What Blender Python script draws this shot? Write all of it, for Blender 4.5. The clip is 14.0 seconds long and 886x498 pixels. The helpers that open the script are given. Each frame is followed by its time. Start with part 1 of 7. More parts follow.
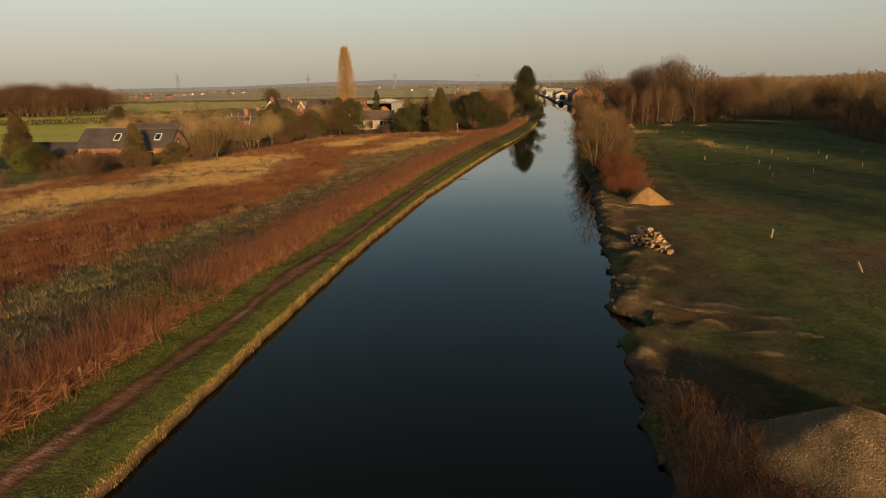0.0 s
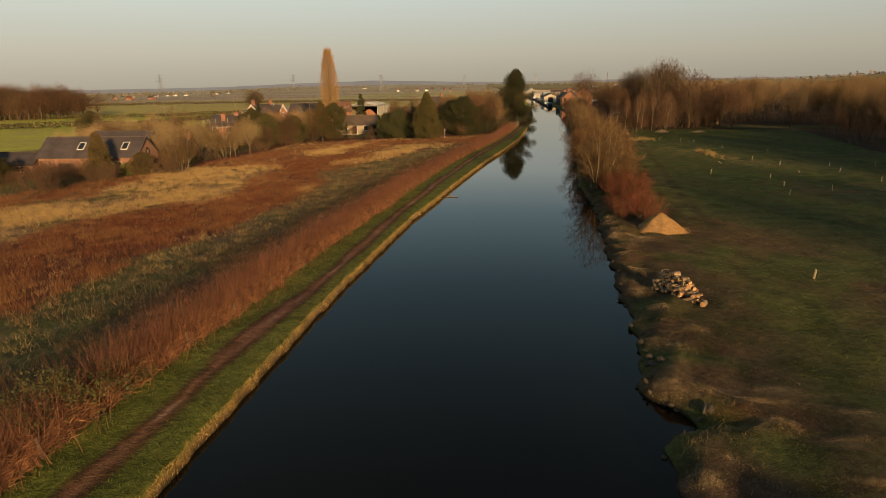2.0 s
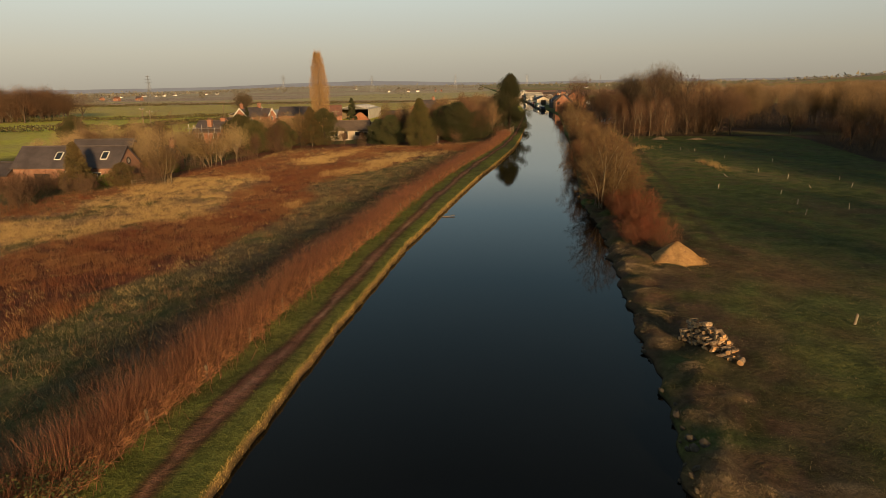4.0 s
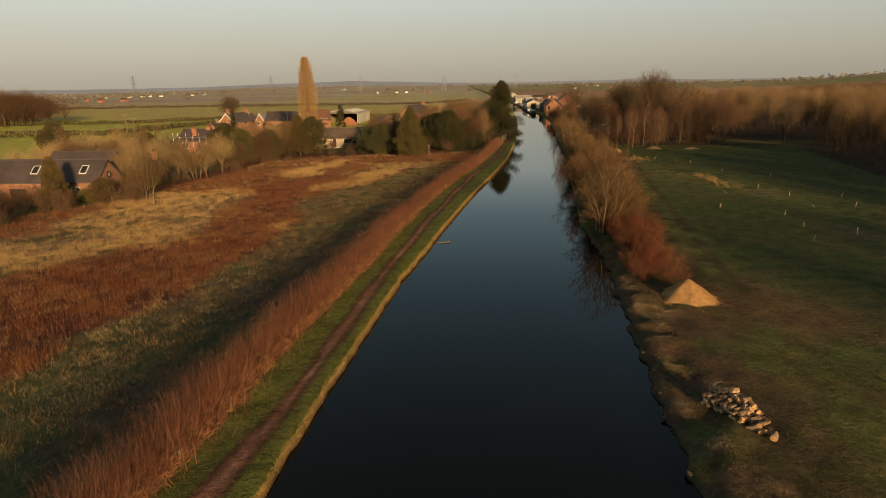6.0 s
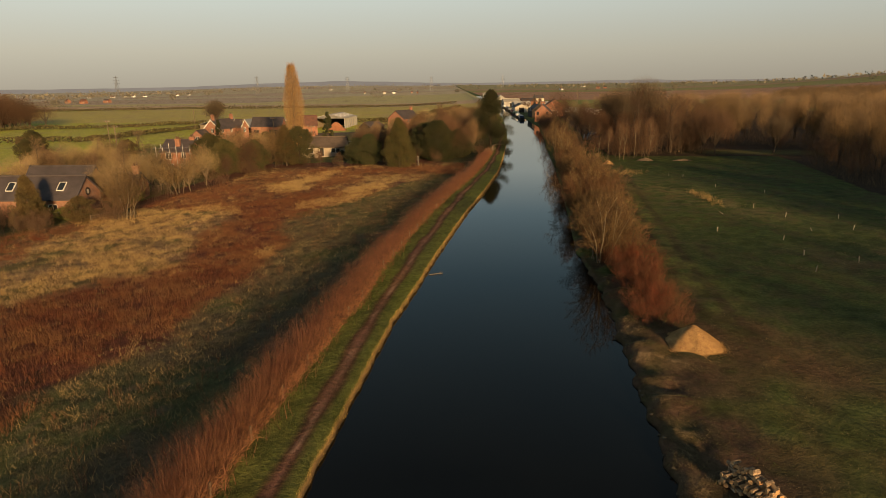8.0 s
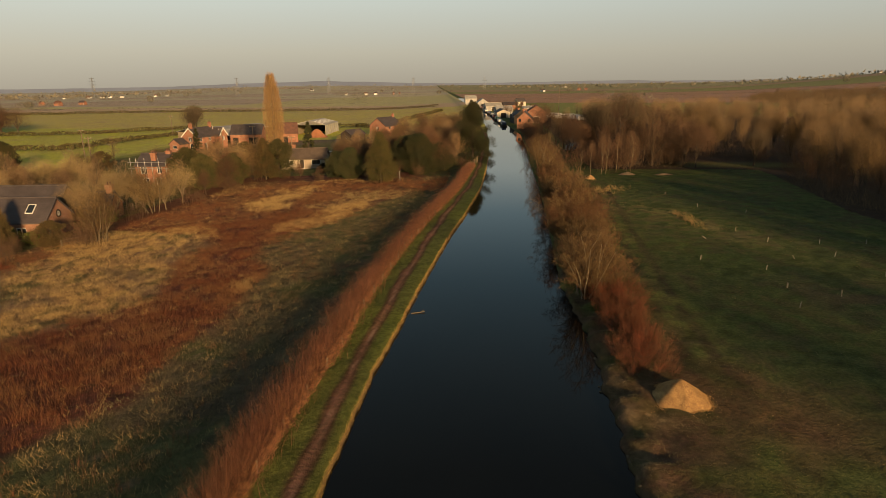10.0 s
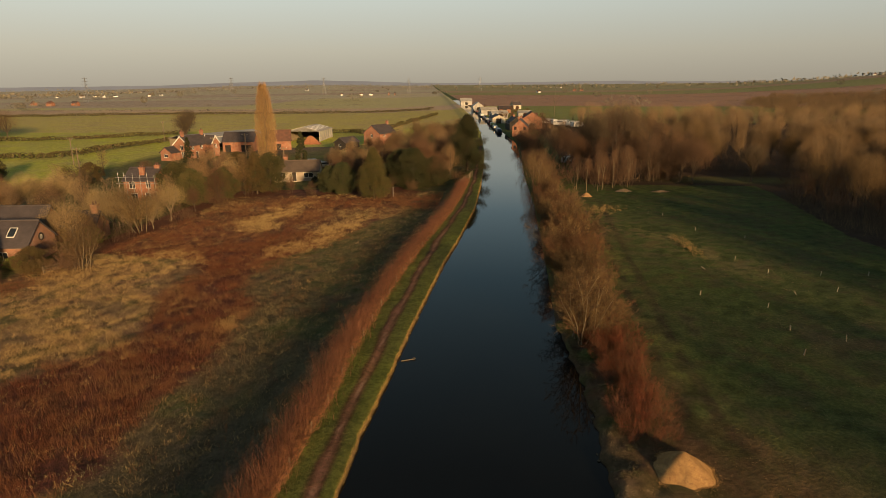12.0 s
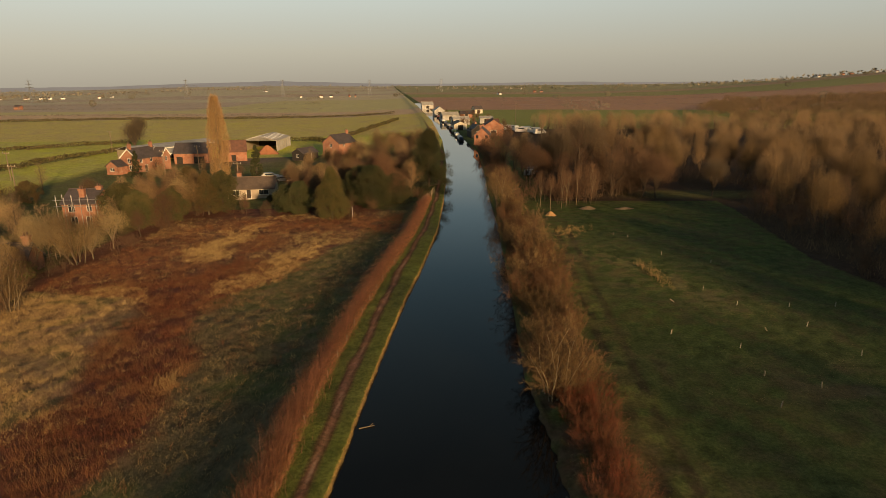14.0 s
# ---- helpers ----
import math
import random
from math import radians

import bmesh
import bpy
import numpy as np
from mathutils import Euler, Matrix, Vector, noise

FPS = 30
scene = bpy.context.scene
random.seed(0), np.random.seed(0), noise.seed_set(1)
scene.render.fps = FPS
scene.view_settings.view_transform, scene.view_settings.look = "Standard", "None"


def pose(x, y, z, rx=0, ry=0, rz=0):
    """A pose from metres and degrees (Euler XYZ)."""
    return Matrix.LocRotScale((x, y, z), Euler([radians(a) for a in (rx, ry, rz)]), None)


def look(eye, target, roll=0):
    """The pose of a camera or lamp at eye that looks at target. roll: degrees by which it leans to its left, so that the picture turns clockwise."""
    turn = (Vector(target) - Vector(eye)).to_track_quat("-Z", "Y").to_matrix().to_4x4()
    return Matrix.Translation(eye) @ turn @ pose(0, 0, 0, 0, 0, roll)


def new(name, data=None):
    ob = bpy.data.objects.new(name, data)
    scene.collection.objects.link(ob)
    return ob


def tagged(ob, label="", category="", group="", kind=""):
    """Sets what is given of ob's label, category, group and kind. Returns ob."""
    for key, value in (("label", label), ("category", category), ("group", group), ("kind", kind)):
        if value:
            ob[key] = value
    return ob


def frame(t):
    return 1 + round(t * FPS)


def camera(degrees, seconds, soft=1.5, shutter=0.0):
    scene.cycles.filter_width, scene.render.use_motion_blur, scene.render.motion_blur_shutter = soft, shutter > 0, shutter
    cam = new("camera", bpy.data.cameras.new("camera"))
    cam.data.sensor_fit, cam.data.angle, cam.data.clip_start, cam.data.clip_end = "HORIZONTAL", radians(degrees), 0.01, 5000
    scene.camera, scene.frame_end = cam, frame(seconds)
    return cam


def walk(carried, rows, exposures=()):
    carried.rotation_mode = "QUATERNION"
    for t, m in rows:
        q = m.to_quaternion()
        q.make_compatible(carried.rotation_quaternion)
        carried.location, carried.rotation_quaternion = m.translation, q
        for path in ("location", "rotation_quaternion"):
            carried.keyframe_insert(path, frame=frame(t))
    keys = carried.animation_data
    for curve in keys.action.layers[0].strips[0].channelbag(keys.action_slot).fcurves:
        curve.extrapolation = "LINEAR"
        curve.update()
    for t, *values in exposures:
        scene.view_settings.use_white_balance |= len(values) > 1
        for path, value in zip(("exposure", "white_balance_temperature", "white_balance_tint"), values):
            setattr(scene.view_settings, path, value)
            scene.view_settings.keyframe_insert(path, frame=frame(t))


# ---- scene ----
cam = camera(74.4, 14.0, soft=0.3)
METRES, EYE, TILT, LEAN, TURN = 25.7, 8.5, -15.8, 0.8, 11.4
ROWS = [
    (0.0, 0.0, 0.0, 0.0, -0.0, 0.0, 0.0),
    (0.5, 0.0008, 0.0549, 0.0223, -0.11, 0.01, 0.0),
    (1.0, 0.0006, 0.1052, 0.0429, -0.26, 0.02, 0.02),
    (1.5, 0.0002, 0.1496, 0.0626, -0.8, 0.03, 0.19),
    (2.0, -0.0013, 0.1884, 0.0811, -1.24, 0.06, 0.31),
    (2.5, -0.0037, 0.2223, 0.099, -1.52, 0.06, 0.37),
    (3.0, -0.0072, 0.2517, 0.1161, -1.66, 0.07, 0.37),
    (5.5, -0.0226, 0.3653, 0.212, -2.91, 0.08, 0.68),
    (6.0, -0.0261, 0.3842, 0.2337, -3.14, 0.08, 0.72),
    (6.5, -0.0293, 0.4015, 0.2557, -3.41, 0.06, 0.75),
    (7.0, -0.0322, 0.4189, 0.2777, -3.71, 0.06, 0.82),
    (7.5, -0.0336, 0.4344, 0.301, -4.04, 0.05, 0.9),
    (8.0, -0.0344, 0.4471, 0.325, -4.33, 0.05, 0.94),
    (10.5, -0.0225, 0.4951, 0.4594, -6.23, 0.0, 1.34),
    (11.0, -0.0178, 0.5087, 0.4885, -6.31, -0.01, 1.31),
    (11.5, -0.0122, 0.5249, 0.5198, -6.33, -0.05, 1.25),
    (12.0, -0.0071, 0.5445, 0.5524, -6.45, -0.05, 1.22),
    (12.5, -0.0013, 0.5687, 0.5858, -7.21, -0.08, 1.43),
    (13.0, 0.0051, 0.5962, 0.6187, -8.12, -0.09, 1.69),
    (13.5, 0.013, 0.6281, 0.6531, -8.99, -0.09, 1.93),
    (14.0, 0.0233, 0.661, 0.6888, -9.98, -0.11, 2.21),
]
walk(cam, [(t, pose(0, 0, EYE, TILT, LEAN, TURN) @ pose(METRES * x, METRES * y, METRES * z, 90 + pitch, roll, yaw)) for t, x, y, z, yaw, pitch, roll in ROWS],
     exposures=((0.0, 0.5), (14.0, 0.5)))

# ---- daylight: a low winter sun behind the right shoulder, hazy pale sky ----
SUN_AZ, SUN_EL = 151.0, 10.0
world = bpy.data.worlds.new("sky")
scene.world = world
world.use_nodes = True
wn, wl = world.node_tree.nodes, world.node_tree.links
wn.clear()
w_out = wn.new("ShaderNodeOutputWorld")
w_bg = wn.new("ShaderNodeBackground")
w_sky = wn.new("ShaderNodeTexSky")
w_sky.sky_type = "NISHITA"
w_sky.sun_disc = False
w_sky.sun_elevation = radians(SUN_EL)
w_sky.sun_rotation = radians(SUN_AZ)
w_sky.air_density, w_sky.dust_density, w_sky.ozone_density = 1.0, 2.5, 1.0
w_tc = wn.new("ShaderNodeTexCoord")
w_sep = wn.new("ShaderNodeSeparateXYZ")
w_ramp = wn.new("ShaderNodeValToRGB")
w_ramp.color_ramp.elements[0].position, w_ramp.color_ramp.elements[0].color = 0.0, (0.32, 0.283, 0.219, 1)
w_ramp.color_ramp.elements[1].position, w_ramp.color_ramp.elements[1].color = 1.0, (0.086, 0.099, 0.107, 1)
for place, colour in ((0.05, (0.405, 0.375, 0.294)), (0.14, (0.47, 0.508, 0.46)), (0.21, (0.256, 0.358, 0.388)), (0.32, (0.15, 0.238, 0.28)), (0.6, (0.096, 0.116, 0.127))):
    w_ramp.color_ramp.elements.new(place).color = (*colour, 1)
w_mix = wn.new("ShaderNodeMix")
w_mix.data_type = "RGBA"
w_mix.inputs[0].default_value = 0.98
w_gain = wn.new("ShaderNodeVectorMath")
w_gain.operation = "SCALE"
wl.new(w_tc.outputs["Generated"], w_sep.inputs[0])
wl.new(w_sep.outputs[2], w_ramp.inputs[0])
wl.new(w_ramp.outputs[0], w_gain.inputs[0])
# the sky is a little paler towards the west
w_side = wn.new("ShaderNodeMath")
w_side.operation = "MULTIPLY_ADD"
w_side.inputs[1].default_value, w_side.inputs[2].default_value = -1.3, 7.15
wl.new(w_sep.outputs[0], w_side.inputs[0])
wl.new(w_side.outputs[0], w_gain.inputs[3])
wl.new(w_sky.outputs[0], w_mix.inputs[6])
wl.new(w_gain.outputs[0], w_mix.inputs[7])
wl.new(w_mix.outputs[2], w_bg.inputs[0])
w_bg.inputs[1].default_value = 0.12
wl.new(w_bg.outputs[0], w_out.inputs[0])

SUN_DIR = Vector((math.sin(radians(SUN_AZ)) * math.cos(radians(SUN_EL)), math.cos(radians(SUN_AZ)) * math.cos(radians(SUN_EL)), math.sin(radians(SUN_EL))))
sun = new("sun", bpy.data.lights.new("sun", "SUN"))
sun.data.energy, sun.data.angle, sun.data.color = 5.2, radians(4.5), (1.0, 0.63, 0.295)
sun.matrix_world = look(SUN_DIR * 300, (0, 0, 0))

# ---- materials ----
def nodes_of(name):
    m = bpy.data.materials.new(name)
    m.use_nodes = True
    nt = m.node_tree
    return m, nt.nodes, nt.links, nt.nodes["Principled BSDF"]


def mixed(nodes, links, fac, a, b, mode="MIX"):
    mx = nodes.new("ShaderNodeMix")
    mx.data_type, mx.blend_type = "RGBA", mode
    for socket, value in ((mx.inputs[0], fac), (mx.inputs[6], a), (mx.inputs[7], b)):
        if isinstance(value, (int, float)):
            socket.default_value = value
        elif isinstance(value, tuple):
            socket.default_value = (*value, 1)
        else:
            links.new(value, socket)
    return mx.outputs[2]


def noise_of(nodes, links, scale, detail=4, lo=0.35, hi=0.65, vector=None):
    tc = nodes.new("ShaderNodeTexCoord")
    nz = nodes.new("ShaderNodeTexNoise")
    nz.inputs["Scale"].default_value, nz.inputs["Detail"].default_value = scale, detail
    links.new(vector or tc.outputs["Object"], nz.inputs["Vector"])
    mr = nodes.new("ShaderNodeMapRange")
    mr.inputs[1].default_value, mr.inputs[2].default_value = lo, hi
    links.new(nz.outputs[0], mr.inputs[0])
    return mr.outputs[0]


def bumped(nodes, links, bsdf, height, strength=0.4, distance=0.03):
    bp = nodes.new("ShaderNodeBump")
    bp.inputs["Strength"].default_value, bp.inputs["Distance"].default_value = strength, distance
    links.new(height, bp.inputs["Height"])
    links.new(bp.outputs[0], bsdf.inputs["Normal"])


def surface(name, a, b, scale=3.0, fine=40.0, rough=0.85, metal=0.0, bump=0.3, dist=0.02, spread=0.15):
    """Two colours mixed by coarse stains, grain by fine noise, a slight change from object to object."""
    m, n, l, bsdf = nodes_of(name)
    col = mixed(n, l, noise_of(n, l, scale), a, b)
    grain = noise_of(n, l, fine, 5)
    dark = tuple(v * 0.72 for v in b)
    col = mixed(n, l, grain, col, mixed(n, l, 0.5, col, dark))
    oi = n.new("ShaderNodeObjectInfo")
    hv = n.new("ShaderNodeHueSaturation")
    mr = n.new("ShaderNodeMapRange")
    mr.inputs[3].default_value, mr.inputs[4].default_value = 1 - spread, 1 + spread
    l.new(oi.outputs["Random"], mr.inputs[0])
    l.new(mr.outputs[0], hv.inputs["Value"])
    l.new(col, hv.inputs["Color"])
    l.new(hv.outputs[0], bsdf.inputs["Base Color"])
    bsdf.inputs["Roughness"].default_value, bsdf.inputs["Metallic"].default_value = rough, metal
    if bump:
        bumped(n, l, bsdf, grain, bump, dist)
    return m


def plant(name, a, b, c=None, rough=0.8, glow=0.0, scale=0.12, clump=2.4):
    """Leaves, stems and twigs: each tuft and each blade its own shade between a and b, drifting towards c over metres."""
    m, n, l, bsdf = nodes_of(name)
    ge = n.new("ShaderNodeNewGeometry")
    tuft = noise_of(n, l, clump, 2, 0.4, 0.6, ge.outputs["Position"])
    share = n.new("ShaderNodeMapRange")
    share.inputs[3].default_value, share.inputs[4].default_value = -0.3, 0.3
    l.new(ge.outputs["Random Per Island"], share.inputs[0])
    both = n.new("ShaderNodeMath")
    both.use_clamp = True
    l.new(tuft, both.inputs[0])
    l.new(share.outputs[0], both.inputs[1])
    col = mixed(n, l, both.outputs[0], a, b)
    if c:
        col = mixed(n, l, noise_of(n, l, scale, 3, vector=ge.outputs["Position"]), col, c)
    oi = n.new("ShaderNodeObjectInfo")
    hv = n.new("ShaderNodeHueSaturation")
    mr = n.new("ShaderNodeMapRange")
    mr.inputs[3].default_value, mr.inputs[4].default_value = 0.68, 1.32
    l.new(oi.outputs["Random"], mr.inputs[0])
    l.new(mr.outputs[0], hv.inputs["Value"])
    l.new(col, hv.inputs["Color"])
    l.new(hv.outputs[0], bsdf.inputs["Base Color"])
    bsdf.inputs["Roughness"].default_value = rough
    bsdf.inputs["Specular IOR Level"].default_value = 0.2
    if glow:
        tr = n.new("ShaderNodeBsdfTranslucent")
        l.new(hv.outputs[0], tr.inputs[0])
        ms = n.new("ShaderNodeMixShader")
        ms.inputs[0].default_value = glow
        l.new(bsdf.outputs[0], ms.inputs[1])
        l.new(tr.outputs[0], ms.inputs[2])
        l.new(ms.outputs[0], n["Material Output"].inputs[0])
    return m


def brickwork(name, a, b, mortar, scale=1.0):
    m, n, l, bsdf = nodes_of(name)
    tc = n.new("ShaderNodeTexCoord")
    # courses run along x + y, rise along z
    sx = n.new("ShaderNodeSeparateXYZ")
    add = n.new("ShaderNodeMath")
    cx = n.new("ShaderNodeCombineXYZ")
    l.new(tc.outputs["Object"], sx.inputs[0])
    l.new(sx.outputs[0], add.inputs[0])
    l.new(sx.outputs[1], add.inputs[1])
    l.new(add.outputs[0], cx.inputs[0])
    l.new(sx.outputs[2], cx.inputs[1])
    bt = n.new("ShaderNodeTexBrick")
    bt.inputs["Color1"].default_value, bt.inputs["Color2"].default_value, bt.inputs["Mortar"].default_value = (*a, 1), (*b, 1), (*mortar, 1)
    bt.inputs["Scale"].default_value = 1.0
    bt.inputs["Brick Width"].default_value, bt.inputs["Row Height"].default_value, bt.inputs["Mortar Size"].default_value = 0.225 * scale, 0.075 * scale, 0.008
    l.new(cx.outputs[0], bt.inputs["Vector"])
    stain = noise_of(n, l, 0.8, 5)
    col = mixed(n, l, stain, bt.outputs[0], mixed(n, l, 0.55, bt.outputs[0], tuple(v * 0.45 for v in b)))
    l.new(col, bsdf.inputs["Base Color"])
    bsdf.inputs["Roughness"].default_value = 0.9
    bumped(n, l, bsdf, bt.outputs[1], -0.3, 0.01)
    return m


def ground_material():
    m, n, l, bsdf = nodes_of("ground")
    at = n.new("ShaderNodeVertexColor")
    at.layer_name = "cover"
    ge = n.new("ShaderNodeNewGeometry")
    big = noise_of(n, l, 0.09, 5, 0.3, 0.7, ge.outputs["Position"])
    mid = noise_of(n, l, 0.9, 6, 0.3, 0.7, ge.outputs["Position"])
    fine = noise_of(n, l, 19.0, 6, 0.3, 0.7, ge.outputs["Position"])
    hv = n.new("ShaderNodeHueSaturation")
    hv.inputs["Hue"].default_value, hv.inputs["Value"].default_value, hv.inputs["Saturation"].default_value = 0.475, 0.88, 0.85
    l.new(at.outputs[0], hv.inputs["Color"])
    col = mixed(n, l, big, at.outputs[0], hv.outputs[0])
    hv2 = n.new("ShaderNodeHueSaturation")
    hv2.inputs["Value"].default_value = 0.62
    l.new(col, hv2.inputs["Color"])
    col = mixed(n, l, mid, col, hv2.outputs[0])
    clump = noise_of(n, l, 4.2, 5, 0.42, 0.6, ge.outputs["Position"])
    hv4 = n.new("ShaderNodeHueSaturation")
    hv4.inputs["Hue"].default_value, hv4.inputs["Value"].default_value = 0.49, 1.38
    l.new(col, hv4.inputs["Color"])
    col = mixed(n, l, clump, hv4.outputs[0], col)
    hv3 = n.new("ShaderNodeHueSaturation")
    hv3.inputs["Value"].default_value = 0.58
    l.new(col, hv3.inputs["Color"])
    col = mixed(n, l, fine, col, hv3.outputs[0])
    l.new(col, bsdf.inputs["Base Color"])
    bsdf.inputs["Roughness"].default_value = 0.95
    bsdf.inputs["Specular IOR Level"].default_value = 0.1
    ad = n.new("ShaderNodeMath")
    l.new(clump, ad.inputs[0])
    l.new(fine, ad.inputs[1])
    bumped(n, l, bsdf, ad.outputs[0], 0.45, 0.05)
    return m


def water_material():
    m, n, l, bsdf = nodes_of("canal_water")
    ge = n.new("ShaderNodeNewGeometry")
    col = mixed(n, l, noise_of(n, l, 0.15, 3, vector=ge.outputs["Position"]), (0.0025, 0.003, 0.003), (0.004, 0.0045, 0.004))
    l.new(col, bsdf.inputs["Base Color"])
    bsdf.inputs["Roughness"].default_value = 0.035
    bsdf.inputs["IOR"].default_value = 1.3
    bumped(n, l, bsdf, noise_of(n, l, 1.6, 3, 0.0, 1.0, ge.outputs["Position"]), 0.05, 0.02)
    return m


def glass_material():
    m, n, l, bsdf = nodes_of("window_glass")
    bsdf.inputs["Base Color"].default_value = (0.02, 0.025, 0.03, 1)
    bsdf.inputs["Roughness"].default_value = 0.06
    return m


GROUND, WATER, GLASS = ground_material(), water_material(), glass_material()
BRICK = brickwork("red_brick", (0.36, 0.145, 0.075), (0.27, 0.1, 0.055), (0.3, 0.24, 0.18))
BRICK_OLD = brickwork("old_brick", (0.34, 0.155, 0.085), (0.25, 0.105, 0.06), (0.32, 0.26, 0.2))
SLATE = surface("slate_roof", (0.075, 0.062, 0.062), (0.045, 0.036, 0.036), 0.8, 6.0, 0.7, bump=0.4)
TILE = surface("clay_tile_roof", (0.15, 0.07, 0.045), (0.09, 0.045, 0.032), 0.8, 6.0, 0.85, bump=0.4)
TILE_BROWN = surface("brown_concrete_tiles", (0.13, 0.095, 0.07), (0.085, 0.062, 0.047), 0.8, 6.0, 0.85, bump=0.4)
PEBBLEDASH = surface("pebbledash", (0.4, 0.34, 0.26), (0.3, 0.25, 0.19), 1.0, 20.0, 0.95)
RENDER = surface("pale_render", (0.62, 0.56, 0.45), (0.5, 0.45, 0.36), 1.0, 20.0, 0.9)
WHITE = surface("white_paint", (0.8, 0.79, 0.75), (0.68, 0.67, 0.62), 2.0, 30.0, 0.5, bump=0.1)
SHEET = surface("fibre_cement_sheet", (0.42, 0.4, 0.35), (0.3, 0.28, 0.24), 0.5, 12.0, 0.85)
SHEET_WHITE = surface("pale_sheet_roof", (0.4, 0.39, 0.36), (0.26, 0.25, 0.23), 0.5, 12.0, 0.6)
CLAD = surface("timber_cladding", (0.3, 0.24, 0.15), (0.22, 0.17, 0.11), 1.5, 20.0, 0.9)
DARK = surface("dark_timber", (0.035, 0.028, 0.022), (0.02, 0.016, 0.013), 2.0, 20.0, 0.9)
POST = surface("weathered_timber", (0.22, 0.17, 0.11), (0.14, 0.105, 0.068), 4.0, 30.0, 0.9)
TUBE = surface("pale_tree_guard", (0.4, 0.35, 0.25), (0.3, 0.26, 0.19), 5.0, 30.0, 0.6)
METAL = surface("galvanised_steel", (0.4, 0.4, 0.39), (0.3, 0.3, 0.29), 4.0, 30.0, 0.45, 0.8)
STONE = surface("bank_stone", (0.13, 0.1, 0.062), (0.07, 0.056, 0.037), 3.0, 25.0, 0.9, bump=0.6, dist=0.04)
SAND = surface("chippings", (0.54, 0.335, 0.135), (0.3, 0.175, 0.075), 4.0, 16.0, 0.95, bump=0.8, dist=0.03)
GRAVEL = surface("gravel_heap", (0.27, 0.185, 0.1), (0.15, 0.105, 0.06), 2.2, 24.0, 0.95, bump=0.8, dist=0.03)
SOIL = surface("red_soil_heap", (0.36, 0.15, 0.07), (0.27, 0.11, 0.05), 0.6, 6.0, 0.95, bump=0.6)
CUTWOOD = surface("cut_wood", (0.62, 0.38, 0.17), (0.38, 0.21, 0.09), 6.0, 60.0, 0.85, spread=0.3)
PEBBLE = plant("gravel_stones", (0.4, 0.28, 0.15), (0.17, 0.115, 0.065), (0.24, 0.17, 0.1), rough=0.9, scale=1.2)
CHIP = plant("wood_chippings", (0.62, 0.4, 0.17), (0.34, 0.205, 0.085), (0.42, 0.25, 0.1), rough=0.9, scale=1.5)
BIRCHBARK = surface("pale_log_bark", (0.46, 0.33, 0.2), (0.09, 0.058, 0.036), 8.0, 30.0, 0.9, spread=0.4)
BARK = surface("pale_log_bark", (0.42, 0.33, 0.22), (0.08, 0.055, 0.036), 8.0, 30.0, 0.9, spread=0.35)
BARK = surface("bark", (0.095, 0.068, 0.042), (0.055, 0.04, 0.026), 2.0, 18.0, 0.95, bump=0.6)
BARK_PALE = surface("pale_bark", (0.22, 0.17, 0.105), (0.12, 0.093, 0.058), 2.0, 18.0, 0.95, bump=0.6)
TWIG = plant("brown_twigs", (0.18, 0.126, 0.07), (0.098, 0.071, 0.043), (0.18, 0.118, 0.06), scale=0.05, clump=1.2)
TWIG_DARK = plant("dark_twigs", (0.112, 0.07, 0.041), (0.058, 0.038, 0.025), (0.118, 0.064, 0.035), scale=0.05, clump=1.2)
TWIG_GREY = plant("grey_twigs", (0.12, 0.09, 0.056), (0.068, 0.052, 0.033))
TWIG_PALE = plant("olive_twigs", (0.125, 0.072, 0.033), (0.06, 0.036, 0.019), (0.11, 0.052, 0.024), scale=0.2)
TWIG_GOLD = plant("golden_twigs", (0.175, 0.115, 0.05), (0.085, 0.056, 0.027))
TWIG_TAN = plant("tan_twigs", (0.32, 0.22, 0.11), (0.16, 0.11, 0.058), (0.25, 0.185, 0.088), scale=0.1)
TWIG_POPLAR = plant("poplar_twigs", (0.3, 0.19, 0.08), (0.19, 0.115, 0.05))
TWIG_RED = plant("red_twigs", (0.17, 0.046, 0.022), (0.075, 0.023, 0.013), (0.12, 0.056, 0.027), scale=0.7)
HEDGE = plant("hedge_twigs", (0.17, 0.068, 0.039), (0.055, 0.024, 0.017), (0.15, 0.072, 0.041), scale=0.4)
SHOOT = plant("pale_hedge_shoots", (0.24, 0.105, 0.06), (0.11, 0.044, 0.027))
HEDGE_LAID = plant("laid_hedge_stems", (0.32, 0.155, 0.073), (0.075, 0.034, 0.02), clump=3.2)
STRAW = plant("dry_grass", (0.64, 0.44, 0.185), (0.42, 0.28, 0.115), glow=0.25)
RUSSET = plant("russet_stems", (0.29, 0.1, 0.044), (0.1, 0.037, 0.021), (0.27, 0.13, 0.058), glow=0.1, scale=0.25)
OCHRE = plant("ochre_grass", (0.47, 0.325, 0.145), (0.25, 0.16, 0.072), (0.34, 0.25, 0.105), glow=0.2, scale=0.3)
DEADWEED = plant("dead_weed", (0.14, 0.055, 0.03), (0.062, 0.028, 0.018), (0.11, 0.065, 0.035), scale=0.8)
MATTED = plant("pale_matted_grass", (0.45, 0.33, 0.19), (0.24, 0.17, 0.09), glow=0.1)
LEAF = plant("bramble_leaves", (0.05, 0.062, 0.02), (0.024, 0.03, 0.011), (0.07, 0.075, 0.024), rough=0.6, scale=2.0)
TUSSOCK = plant("dead_tussock", (0.25, 0.175, 0.085), (0.12, 0.1, 0.04), glow=0.1)
